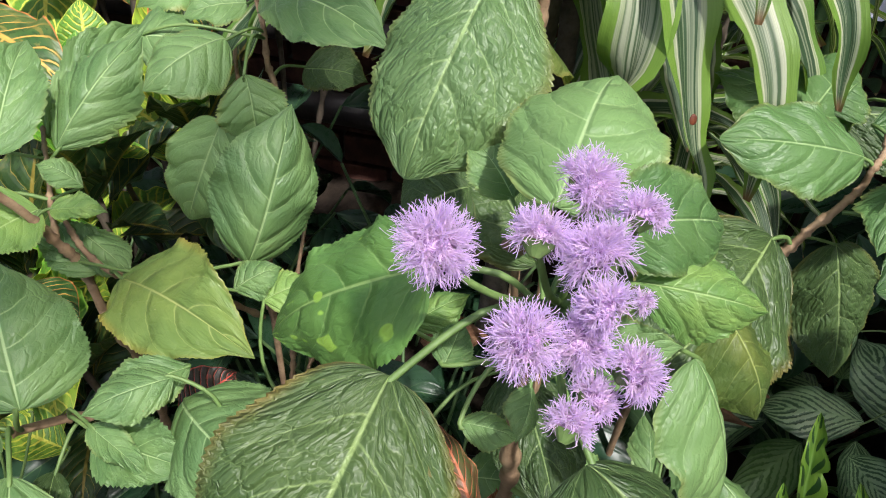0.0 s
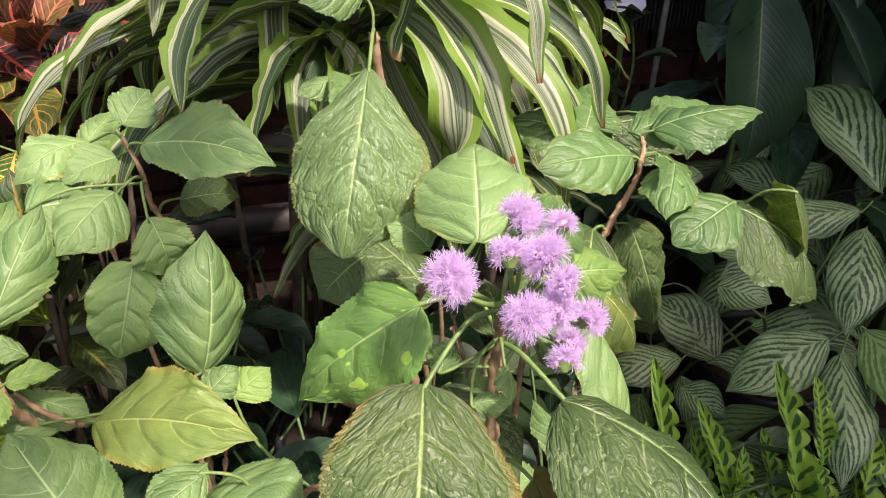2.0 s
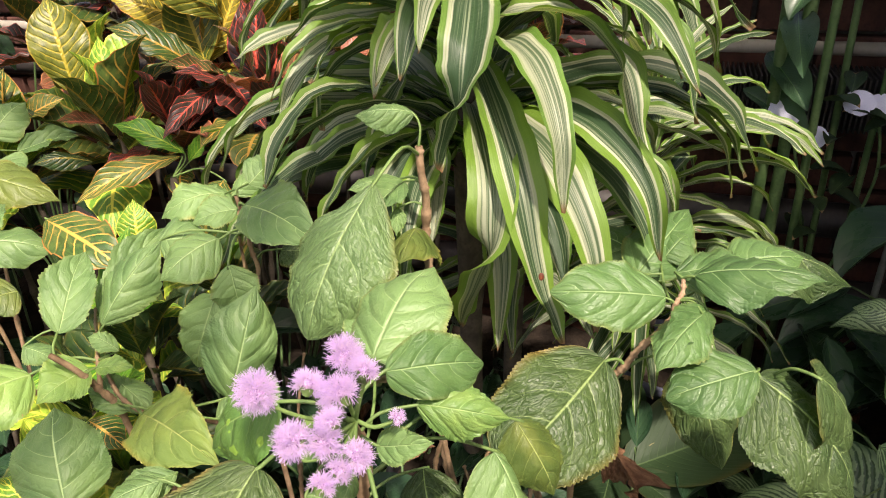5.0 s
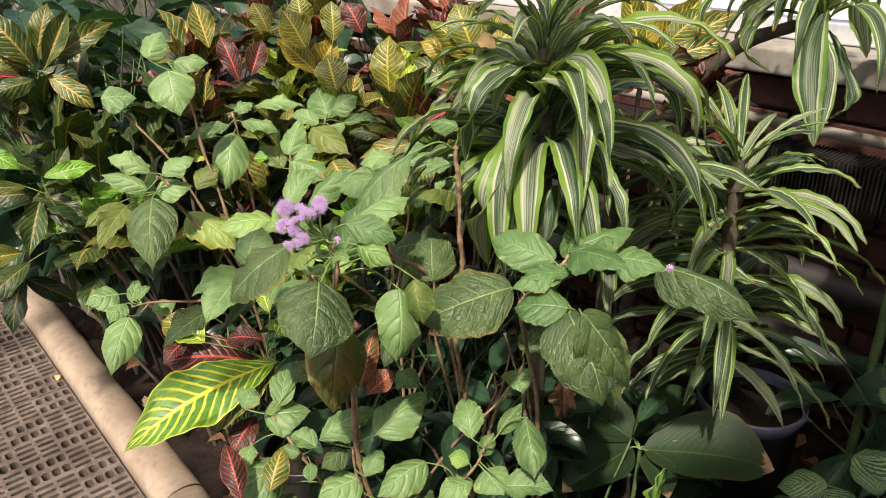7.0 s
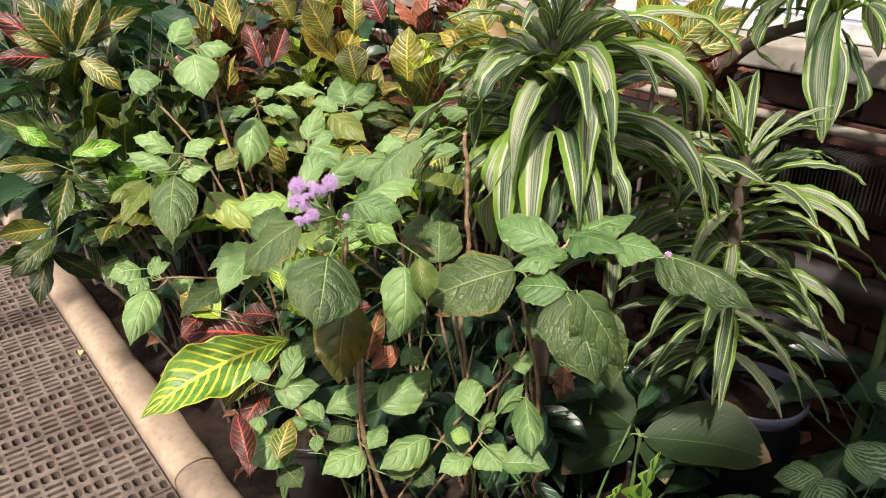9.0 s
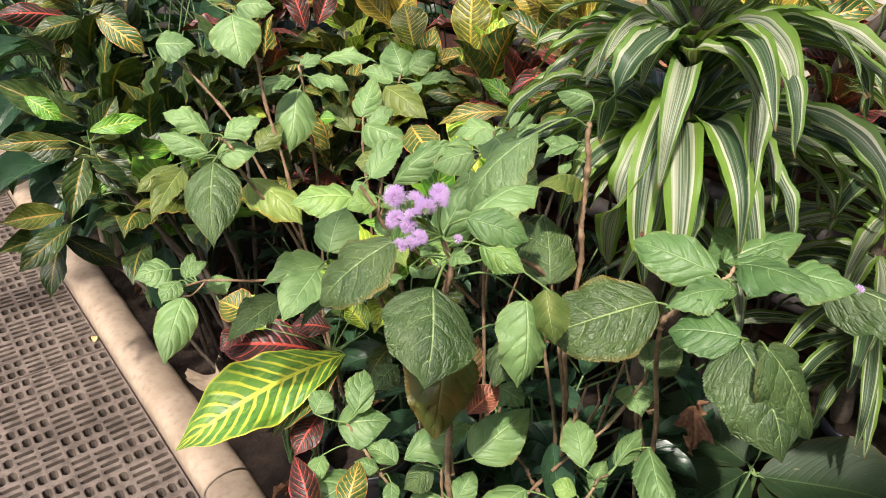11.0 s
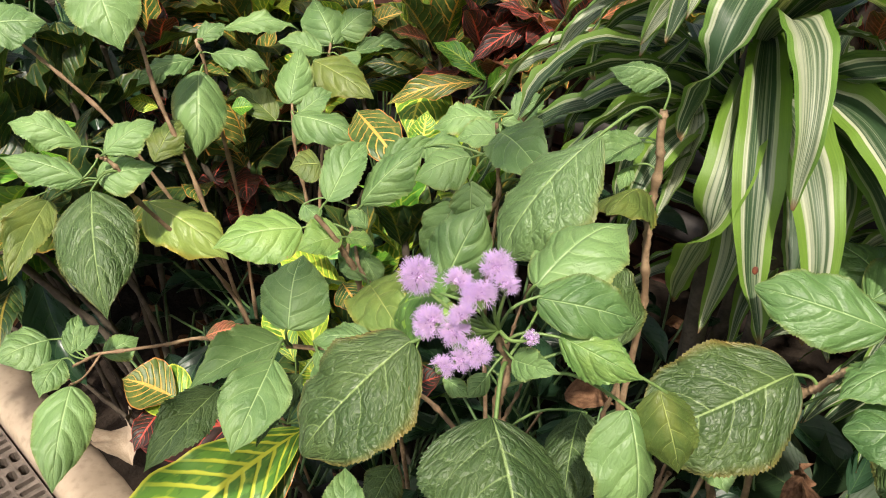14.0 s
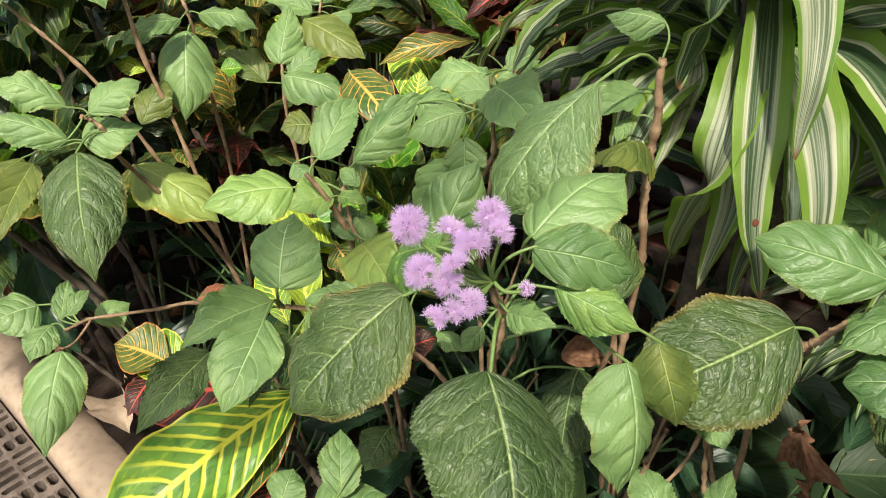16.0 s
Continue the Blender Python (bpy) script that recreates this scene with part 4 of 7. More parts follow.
leaf(main, (0.115, 0.121, 0.744), (0.07, 0.066, 0.757), 0.062, (-0.5, 0.1, 0.86))
leaf(main, (0.103, 0.116, 0.774), (0.078, 0.144, 0.767), 0.024, (-0.37, -0.12, 0.92))
leaf(main, (0.177, 0.109, 0.753), (0.195, 0.088, 0.759), 0.027, (-0.4, -0.08, 0.91), M_LEAF_LIGHT)
leaf(right, (0.275, -0.148, 0.782), (0.182, -0.082, 0.744), 0.092, (-0.5, -0.3, 0.81), M_LEAF_MARGIN, form=5)
leaf(right, (0.307, -0.186, 0.822), (0.281, -0.104, 0.834), 0.053, (-0.6, -0.15, 0.78), M_LEAF_DEEP, form=5)
leaf(right, (0.292, -0.211, 0.822), (0.235, -0.183, 0.808), 0.039, (-0.23, -0.01, 0.97), M_LEAF_DEEP)
leaf(right, (0.317, -0.204, 0.837), (0.314, -0.29, 0.846), 0.057, (-0.13, 0.11, 0.99), M_LEAF_DEEP)
leaf(right, (0.384, -0.18, 0.8), (0.414, -0.115, 0.813), 0.059, (-0.37, -0.02, 0.93), M_LEAF_DEEP)
leaf(right, (0.379, -0.183, 0.815), (0.402, -0.203, 0.826), 0.040, (-0.42, -0, 0.91), M_LEAF_DEEP)
leaf(right, (0.261, -0.248, 0.801), (0.236, -0.19, 0.788), 0.05, (-0.45, 0.0, 0.89), M_LEAF_DEEP, form=5)
leaf(right, (0.262, -0.25, 0.797), (0.237, -0.32, 0.717), 0.092, (-0.4, -0.6, 0.69), M_LEAF_DARK)
leaf(right, (0.244, -0.281, 0.815), (0.289, -0.32, 0.716), 0.059, (-0.1, -0.94, 0.31), M_LEAF_DARK)
leaf(right, (0.475, -0.225, 0.771), (0.497, -0.362, 0.734), 0.078, (-0.25, -0.28, 0.93), M_LEAF_DARK)
leaf(right, (0.362, -0.232, 0.824), (0.387, -0.289, 0.823), 0.053, (-0.34, -0.17, 0.93), M_LEAF_DEEP)
leaf(right, (0.36, -0.164, 0.807), (0.445, -0.202, 0.829), 0.055, (-0.33, -0.2, 0.92), M_LEAF_DEEP)
leaf(right, (0.329, -0.191, 0.832), (0.343, -0.248, 0.823), 0.046, (-0.37, -0.23, 0.9), M_LEAF_DEEP)
leaf(right, (0.3, -0.215, 0.82), (0.248, -0.181, 0.809), 0.029, (-0.34, -0.25, 0.91), M_LEAF_DEEP)
leaf(right, (0.365, -0.217, 0.727), (0.361, -0.257, 0.61), 0.065, (-0.96, -0.24, 0.12), M_LEAF_DARK)
leaf(mid, (0.322, 0.161, 0.859), (0.276, 0.072, 0.855), 0.056, (-0.5, 0.15, 0.85), form=1)
leaf(mid, (0.273, 0.172, 0.796), (0.257, 0.196, 0.731), 0.055, (-0.8, -0.1, 0.58), form=5)
leaf(mid, (0.205, 0.132, 0.752), (0.254, 0.118, 0.826), 0.06, (-0.76, -0.53, 0.37))
leaf(mid, (0.304, 0.18, 0.833), (0.261, 0.214, 0.815), 0.050, (-0.5, -0.17, 0.85))
leaf(mid, (0.278, 0.158, 0.826), (0.278, 0.152, 0.782), 0.042, (-0.8, -0.3, 0.5))
leaf(mid, (0.37, 0.184, 0.855), (0.396, 0.164, 0.87), 0.038, (-0.56, -0.13, 0.82))
leaf(mid, (0.366, 0.207, 0.845), (0.329, 0.253, 0.834), 0.040, (-0.52, -0.21, 0.83))
leaf(mid, (0.35, 0.187, 0.838), (0.328, 0.222, 0.831), 0.035, (-0.52, -0.17, 0.84))
leaf(mid, (0.177, 0.19, 0.749), (0.13, 0.092, 0.764), 0.057, (-0.35, 0.3, 0.89), M_LEAF_TURNING, form=1)
leaf(mid, (0.211, 0.238, 0.747), (0.196, 0.199, 0.732), 0.028, (-0.41, -0.18, 0.89))
leaf(mid, (0.354, 0.152, 0.799), (0.354, 0.108, 0.794), 0.041, (-0.52, -0.09, 0.85), M_LEAF_DARK)
leaf(mid, (0.416, 0.23, 0.802), (0.407, 0.277, 0.818), 0.032, (-0.43, -0.36, 0.83))
leaf(mid, (0.41, 0.229, 0.82), (0.455, 0.207, 0.835), 0.028, (-0.44, -0.35, 0.83))
leaf(mid, (0.303, 0.239, 0.826), (0.322, 0.2, 0.821), 0.049, (-0.42, -0.33, 0.85))
leaf(leafy, (0.196, 0.266, 0.799), (0.263, 0.28, 0.833), 0.043, (-0.33, -0.42, 0.84))
leaf(leafy, (0.252, 0.277, 0.777), (0.349, 0.263, 0.813), 0.036, (-0.36, -0.39, 0.85))
leaf(leafy, (0.182, 0.292, 0.765), (0.104, 0.329, 0.76), 0.063, (-0.22, -0.36, 0.91), M_LEAF_LIGHT)
leaf(leafy, (0.19, 0.24, 0.773), (0.151, 0.259, 0.768), 0.042, (-0.28, -0.4, 0.87), M_LEAF_LIGHT)
leaf(leafy, (0.193, 0.301, 0.783), (0.194, 0.278, 0.772), 0.023, (-0.3, -0.42, 0.86))
leaf(leafy, (0.211, 0.227, 0.778), (0.209, 0.252, 0.788), 0.017, (-0.31, -0.39, 0.87))
leaf(leafy, (0.327, 0.449, 0.731), (0.295, 0.47, 0.728), 0.049, (-0.34, -0.42, 0.84), M_LEAF_YELLOWED)
leaf(low, (0.072, 0.168, 0.77), (0.123, 0.204, 0.800), 0.062, (-0.6, -0.45, 0.66))
leaf(low, (0.083, 0.197, 0.735), (0.004, 0.214, 0.726), 0.044, (-0.18, -0.35, 0.92))
leaf(low, (0.052, 0.16, 0.757), (-0.012, 0.129, 0.727), 0.051, (-0.21, -0.42, 0.89))
leaf(low, (0.042, 0.245, 0.677), (-0.043, 0.232, 0.654), 0.045, (-0.17, -0.45, 0.88), M_LEAF_DARK)
leaf(low, (0.12, 0.119, 0.762), (0.09, 0.148, 0.756), 0.026, (-0.5, -0.1, 0.86))
leaf(low, (0.083, 0.174, 0.712), (0.019, 0.153, 0.691), 0.024, (-0.2, -0.32, 0.93), M_LEAF_DARK)
leaf(low, (0.088, 0.149, 0.742), (0.086, 0.104, 0.733), 0.033, (-0.5, -0.1, 0.86))
leaf(low, (0.086, 0.149, 0.751), (0.076, 0.119, 0.737), 0.015, (-0.23, -0.34, 0.91))
leaf(far_left, (0.066, 0.489, 0.78), (0.012, 0.379, 0.703), 0.079, (-0.22, -0.49, 0.84), M_LEAF_DARK)
leaf(far_left, (0.096, 0.57, 0.796), (0.048, 0.625, 0.823), 0.043, (-0.17, -0.55, 0.82))
leaf(far_left, (0.062, 0.488, 0.797), (0.008, 0.541, 0.821), 0.039, (-0.16, -0.54, 0.83))
leaf(far_left, (0.092, 0.496, 0.811), (0.153, 0.496, 0.827), 0.040, (-0.22, -0.52, 0.83))
leaf(far_left, (0.081, 0.505, 0.783), (0.138, 0.486, 0.784), 0.049, (-0.2, -0.51, 0.84))
leaf(far_left, (0.196, 0.623, 0.724), (0.255, 0.65, 0.756), 0.045, (-0.23, -0.51, 0.83), M_LEAF_YELLOWED)
leaf(far_left, (0.044, 0.557, 0.753), (-0.034, 0.502, 0.708), 0.046, (-0.12, -0.51, 0.85), M_LEAF_YELLOWED)
leaf(far_left, (0.038, 0.566, 0.759), (-0.034, 0.546, 0.736), 0.039, (-0.12, -0.53, 0.84), M_LEAF_YELLOWED)
leaf(far_left, (0.148, 0.554, 0.711), (0.178, 0.446, 0.66), 0.074, (-0.22, -0.46, 0.86), M_LEAF_TURNING)
leaf(far_mid, (0.313, 0.679, 0.801), (0.253, 0.625, 0.709), 0.076, (-0.35, -0.69, 0.63))
leaf(far_mid, (0.332, 0.676, 0.821), (0.379, 0.613, 0.799), 0.038, (-0.31, -0.51, 0.8))
leaf(far_mid, (0.296, 0.658, 0.826), (0.215, 0.668, 0.807), 0.035, (-0.26, -0.53, 0.81))
leaf(far_mid, (0.331, 0.706, 0.829), (0.378, 0.705, 0.846), 0.031, (-0.3, -0.52, 0.8))
leaf(far_mid, (0.412, 0.773, 0.819), (0.502, 0.704, 0.812), 0.036, (-0.33, -0.51, 0.79))
leaf(far_right, (0.361, 0.548, 0.774), (0.421, 0.595, 0.826), 0.049, (-0.34, -0.48, 0.81))
leaf(far_right, (0.454, 0.613, 0.794), (0.483, 0.518, 0.754), 0.069, (-0.36, -0.45, 0.82), M_LEAF_YELLOWED)
leaf(far_right, (0.355, 0.534, 0.764), (0.394, 0.455, 0.737), 0.060, (-0.33, -0.45, 0.83))
leaf(far_right, (0.367, 0.54, 0.762), (0.419, 0.53, 0.778), 0.043, (-0.34, -0.46, 0.82))
leaf(far_right, (0.51, 0.636, 0.801), (0.533, 0.702, 0.853), 0.070, (-0.37, -0.48, 0.79))
leaf(far_right, (0.528, 0.642, 0.813), (0.589, 0.631, 0.836), 0.058, (-0.38, -0.48, 0.79))
leaf(far_right, (0.481, 0.627, 0.797), (0.442, 0.681, 0.812), 0.039, (-0.37, -0.48, 0.8))
leaf(far_right, (0.498, 0.609, 0.793), (0.499, 0.576, 0.774), 0.055, (-0.37, -0.47, 0.8))
leaf(far_right, (0.544, 0.625, 0.787), (0.604, 0.576, 0.786), 0.031, (-0.38, -0.47, 0.8))
leaf(far_right, (0.386, 0.626, 0.721), (0.373, 0.695, 0.755), 0.046, (-0.3, -0.47, 0.83), M_LEAF_YELLOWED)
leaf(top_left, (0.194, 0.661, 0.947), (0.185, 0.609, 0.873), 0.081, (-0.32, -0.76, 0.57))
leaf(top_left, (0.076, 0.689, 0.911), (0.131, 0.666, 0.907), 0.059, (-0.2, -0.59, 0.78))
leaf(top_left, (0.234, 0.731, 0.947), (0.29, 0.698, 0.94), 0.052, (-0.25, -0.57, 0.78))
leaf(top_left, (0.203, 0.783, 0.953), (0.255, 0.815, 0.994), 0.054, (-0.25, -0.58, 0.77))
leaf(low_left, (-0.027, 0.433, 0.611), (-0.089, 0.364, 0.557), 0.057, (-0.1, -0.56, 0.83))
leaf(low_left, (-0.01, 0.53, 0.608), (-0.066, 0.535, 0.605), 0.057, (-0.08, -0.45, 0.89))
leaf(low_left, (-0.015, 0.48, 0.612), (-0.053, 0.456, 0.597), 0.034, (-0.09, -0.44, 0.89))
leaf(low_left, (-0.004, 0.488, 0.608), (0.026, 0.52, 0.628), 0.023, (-0.11, -0.44, 0.89))
leaf(low_left, (0.002, 0.483, 0.612), (0.036, 0.494, 0.621), 0.020, (-0.11, -0.44, 0.89))
leaf(low_left, (0.039, 0.527, 0.555), (0.083, 0.525, 0.559), 0.038, (-0.12, -0.43, 0.89))
leaf(tall, (0.314, 0.0, 0.853), (0.235, -0.006, 0.872), 0.046, (-0.45, -0.1, 0.88), M_LEAF_YELLOWED)
leaf(tall, (0.318, 0.015, 0.894), (0.282, 0.034, 0.88), 0.028, (-0.47, -0.26, 0.84))
leaf(tall, (0.31, 0.018, 0.875), (0.289, 0.014, 0.862), 0.013, (-0.47, -0.25, 0.85))
leaf(tall, (0.322, 0.005, 0.947), (0.308, 0.047, 0.949), 0.027, (-0.53, -0.23, 0.81))
leaf(tall, (0.32, 0.024, 0.894), (0.3, 0.055, 0.891), 0.020, (-0.49, -0.22, 0.84))
leaf(leafy, (0.222, 0.246, 0.791), (0.283, 0.221, 0.841), 0.042, (-0.65, -0.3, 0.7))
leaf(leafy, (0.193, 0.236, 0.773), (0.202, 0.208, 0.77), 0.017, (-0.42, -0.22, 0.88), M_LEAF_LIGHT)
leaf(leafy, (0.194, 0.217, 0.732), (0.205, 0.259, 0.746), 0.032, (-0.4, -0.2, 0.89))
leaf(leafy, (0.179, 0.126, 0.755), (0.197, 0.107, 0.761), 0.023, (-0.41, -0.1, 0.91))

# bare knotty stems rising from the pots
twigs = random.Random(5)
for plant, x, y, n in ((tall, 0.31, -0.02, 5), (right, 0.37, -0.13, 4), (mid, 0.34, 0.19, 3)):
    for k in range(n):
        a, top = twigs.uniform(0, 6.28), twigs.uniform(0.42, 0.66)
        dx, dy = 0.05 * math.cos(a), 0.05 * math.sin(a)
        stem(plant, [(x, y, 0.27), (x + dx * 0.5, y + dy * 0.5, 0.27 + (top - 0.27) * 0.4), (x + dx + twigs.uniform(-0.02, 0.02), y + dy, 0.27 + (top - 0.27) * 0.75), (x + dx * 1.5, y + dy * 1.5, top)], 0.0045, 0.002, knots=0.55)

# small-leaved shrubs low in front
sm = shrub("low spreading shrub with many small toothed leaves", (0.16, 0.03, 0.05), "low shrubs in the bed")
stem(sm, [(0.16, 0.03, 0.03), (0.12, 0.05, 0.35), (0.07, 0.09, 0.49), (0.06, 0.13, 0.54)], 0.004, 0.002)
stem(sm, [(0.16, 0.03, 0.2), (0.13, 0.0, 0.42), (0.12, 0.01, 0.52)], 0.0035, 0.002)
stem(sm, [(0.17, 0.02, 0.2), (0.2, -0.08, 0.42), (0.235, -0.12, 0.51), (0.25, -0.14, 0.55)], 0.0035, 0.0018)
stem(sm, [(0.17, 0.02, 0.3), (0.26, -0.06, 0.5), (0.35, -0.09, 0.58), (0.352, -0.1, 0.62)], 0.0035, 0.0018)
stem(sm, [(0.3, -0.03, 0.3), (0.29, -0.02, 0.5), (0.26, -0.02, 0.66), (0.247, -0.028, 0.755)], 0.004, 0.002)
leaf(sm, (0.073, 0.126, 0.552), (0.115, 0.169, 0.576), 0.040, (-0.18, -0.34, 0.92))
leaf(sm, (0.053, 0.141, 0.532), (0.114, 0.109, 0.532), 0.063, (-0.18, -0.33, 0.93))
leaf(sm, (0.03, 0.16, 0.552), (0.061, 0.174, 0.563), 0.038, (-0.17, -0.35, 0.92))
leaf(sm, (0.092, 0.066, 0.502), (0.073, 0.108, 0.513), 0.033, (-0.17, -0.32, 0.93))
leaf(sm, (0.081, 0.032, 0.542), (0.172, 0.016, 0.557), 0.045, (-0.21, -0.3, 0.93))
leaf(sm, (0.136, -0.03, 0.559), (0.23, -0.026, 0.583), 0.063, (-0.23, -0.29, 0.93))
leaf(sm, (0.193, -0.066, 0.499), (0.11, -0.057, 0.483), 0.054, (-0.21, -0.27, 0.94))
leaf(sm, (0.127, 0.01, 0.461), (0.056, 0.016, 0.449), 0.057, (-0.18, -0.28, 0.94))
leaf(sm, (0.059, 0.098, 0.467), (-0.025, 0.107, 0.458), 0.072, (-0.14, -0.32, 0.94))
leaf(sm, (0.073, 0.052, 0.493), (0.056, 0.027, 0.481), 0.021, (-0.17, -0.31, 0.94))
leaf(sm, (0.071, 0.078, 0.495), (0.051, 0.103, 0.499), 0.025, (-0.17, -0.32, 0.93))
leaf(sm, (0.122, 0.029, 0.501), (0.078, 0.033, 0.493), 0.037, (-0.19, -0.3, 0.94), M_LEAF_DARK)
leaf(sm, (0.117, -0.023, 0.492), (0.158, -0.007, 0.506), 0.031, (-0.2, -0.28, 0.94))
leaf(sm, (0.129, -0.05, 0.455), (0.206, -0.064, 0.469), 0.047, (-0.21, -0.25, 0.94), M_LEAF_DARK)
leaf(sm, (0.24, -0.11, 0.543), (0.272, -0.055, 0.566), 0.042, (-0.26, -0.25, 0.93))
leaf(sm, (0.236, -0.108, 0.5), (0.221, -0.08, 0.503), 0.028, (-0.25, -0.24, 0.94), M_LEAF_LIGHT)
leaf(sm, (0.244, -0.12, 0.519), (0.282, -0.112, 0.531), 0.026, (-0.26, -0.23, 0.94))
leaf(sm, (0.305, -0.151, 0.569), (0.249, -0.218, 0.538), 0.046, (-0.28, -0.2, 0.94))
leaf(sm, (0.267, -0.135, 0.55), (0.324, -0.125, 0.57), 0.026, (-0.28, -0.23, 0.93))
leaf(sm, (0.238, -0.136, 0.505), (0.234, -0.181, 0.494), 0.053, (-0.26, -0.21, 0.94))
leaf(sm, (0.233, -0.118, 0.474), (0.181, -0.103, 0.465), 0.038, (-0.23, -0.23, 0.94))
leaf(sm, (0.239, -0.175, 0.506), (0.277, -0.23, 0.506), 0.046, (-0.27, -0.19, 0.95))
leaf(sm, (0.362, -0.074, 0.583), (0.341, -0.11, 0.567), 0.048, (-0.31, -0.23, 0.92))
leaf(sm, (0.355, -0.095, 0.627), (0.417, -0.099, 0.648), 0.053, (-0.32, -0.23, 0.92), M_LEAF_DARK)
leaf(sm, (0.195, -0.002, 0.618), (0.206, -0.041, 0.608), 0.037, (-0.25, -0.3, 0.92))
leaf(sm, (0.248, -0.025, 0.755), (0.3, 0.046, 0.8), 0.065, (-0.3, -0.34, 0.89), M_LEAF_DARK)
leaf(sm, (0.127, 0.11, 0.613), (0.084, 0.101, 0.6), 0.038, (-0.2, -0.34, 0.92), M_LEAF_DARK)
leaf(sm, (0.028, 0.143, 0.494), (-0.004, 0.118, 0.479), 0.028, (-0.15, -0.34, 0.93))
leaf(sm, (0.172, -0.057, 0.444), (0.181, -0.094, 0.436), 0.040, (-0.21, -0.24, 0.95), M_LEAF_DARK)
leaf(sm, (0.031, 0.096, 0.422), (0.039, 0.051, 0.409), 0.046, (-0.15, -0.29, 0.94), M_LEAF_DARK)


# ---- the lilac flower heads ----
def puff_mesh(radius, count, seed):
    """A dome of florets, each a tuft of fine curling threads."""
    r = random.Random(seed)
    verts, faces, uvs = [], [], []
    tufts = max(7, int(radius * 2600))
    seeds = []
    for n in range(tufts):
        h = 1 - 1.42 * (n + 0.5) / tufts
        a = n * 2.39996 + r.uniform(-0.3, 0.3)
        q = math.sqrt(max(0.0, 1 - h * h))
        seeds.append(Vector((q * math.cos(a), q * math.sin(a), h * 0.85)))
    for n in range(count):
        root = seeds[n % tufts]
        c = root * radius * r.uniform(0.3, 0.5)
        d = (root + Vector((r.gauss(0, 0.42), r.gauss(0, 0.42), r.gauss(0, 0.42)))).normalized()
        length = radius * (r.uniform(0.2, 0.4) if n % 3 == 0 else r.uniform(0.4, 0.6))
        side = d.cross(Vector((r.gauss(0, 1), r.gauss(0, 1), r.gauss(0, 1)))).normalized()
        other = d.cross(side)
        curl, wave, ph = r.uniform(-0.75, 0.75), r.uniform(0.04, 0.14), r.uniform(0, 6.28)
        shade = r.random()
        first = len(verts)
        for k in range(7):
            f = k / 6
            p = c + d * (length * (f - 0.18 * abs(curl) * f * f)) + side * (length * (curl * f * f + wave * f * math.sin(f * 7 + ph))) + other * (length * wave * f * math.cos(f * 6 + ph))
            w = 0.00015 * (1 - 0.3 * f)
            for j in range(3):
                ang = j * 2.0944
                verts.append(p + (side * math.cos(ang) + other * math.sin(ang)) * w)
                uvs.append((shade, f if n % 3 else f * 0.4))
            if k:
                for j in range(3):
                    i0, i1 = first + (k - 1) * 3 + j, first + (k - 1) * 3 + (j + 1) % 3
                    faces.append((i0, i1, i1 + 3, i0 + 3))
    mesh = bpy.data.meshes.new("threads")
    mesh.from_pydata([tuple(v) for v in verts], [], faces)
    layer = mesh.uv_layers.new(name="UVMap")
    for k, loop in enumerate(mesh.loops):
        layer.data[k].uv = uvs[loop.vertex_index]
    mesh.materials.append(M_PETAL)
    return smooth(mesh)


def flower(at, radius, tilt, seed, joint, plant=None):
    """A fluffy head on its green stalk."""
    plant = plant or main
    core = bmesh.new()
    bmesh.ops.create_icosphere(core, subdivisions=3, radius=radius * 0.36, matrix=Matrix.Diagonal((1, 1, 0.8, 1)))
    for v in core.verts:
        v.co *= 1 + 0.12 * noise.noise(v.co / radius * 9 + Vector((seed, 0, 0)))
    head = part("flower_head", core, M_CORE, plant)
    smooth(head.data)
    head.matrix_basis = Matrix.Translation(Vector(at) - plant.location) @ pose(0, 0, 0, tilt[0], tilt[1], seed * 47)
    part("threads", puff_mesh(radius, int(150 + 7.2e6 * radius * radius), seed), None, head)
    cup = bmesh.new()
    bmesh.ops.create_cone(cup, cap_ends=True, segments=12, radius1=radius * 0.14, radius2=radius * 0.5, depth=radius * 0.4, matrix=Matrix.Translation((0, 0, -radius * 0.36)))
    part("calyx", cup, M_PETIOLE, head)
    a, b = Vector(joint), Vector(at) - Vector((0, 0, radius * 0.4))
    st = part("flower_stalk", tube("flower_stalk", [a, (a + b) / 2 + Vector((-0.003, 0, -0.002)), b], 0.0013, 0.001, 6, 5), M_PETIOLE, plant)
    st.location = -plant.location


TOP = (0.084, -0.034, 0.872)
flower((0.0545, -0.0006, 0.9085), 0.0122, (-8, -42), 1, TOP)
flower((0.0800, -0.0344, 0.9166), 0.0112, (-8, -38), 2, TOP)
flower((0.0715, -0.0480, 0.9163), 0.0080, (12, -36), 3, TOP)
flower((0.0610, -0.0246, 0.9118), 0.0096, (-10, -45), 4, TOP)
flower((0.0616, -0.0388, 0.9090), 0.0118, (4, -42), 5, TOP)
flower((0.0446, -0.0414, 0.9080), 0.0084, (6, -45), 6, TOP)
flower((0.0378, -0.0256, 0.8995), 0.0110, (-6, -48), 7, TOP)
flower((0.0430, -0.0384, 0.8977), 0.0095, (6, -48), 8, TOP)
flower((0.0444, -0.0522, 0.8905), 0.0092, (22, -42), 9, TOP)
flower((0.0405, -0.0440, 0.8833), 0.0077, (10, -50), 10, TOP)
flower((0.0325, -0.0393, 0.8812), 0.0078, (8, -55), 11, TOP)
flower((0.0850, -0.0560, 0.8780), 0.0052, (20, -40), 31, TOP)
flower((0.41, -0.28, 0.812), 0.006, (-20, -20), 32, (0.40, -0.265, 0.81), right)


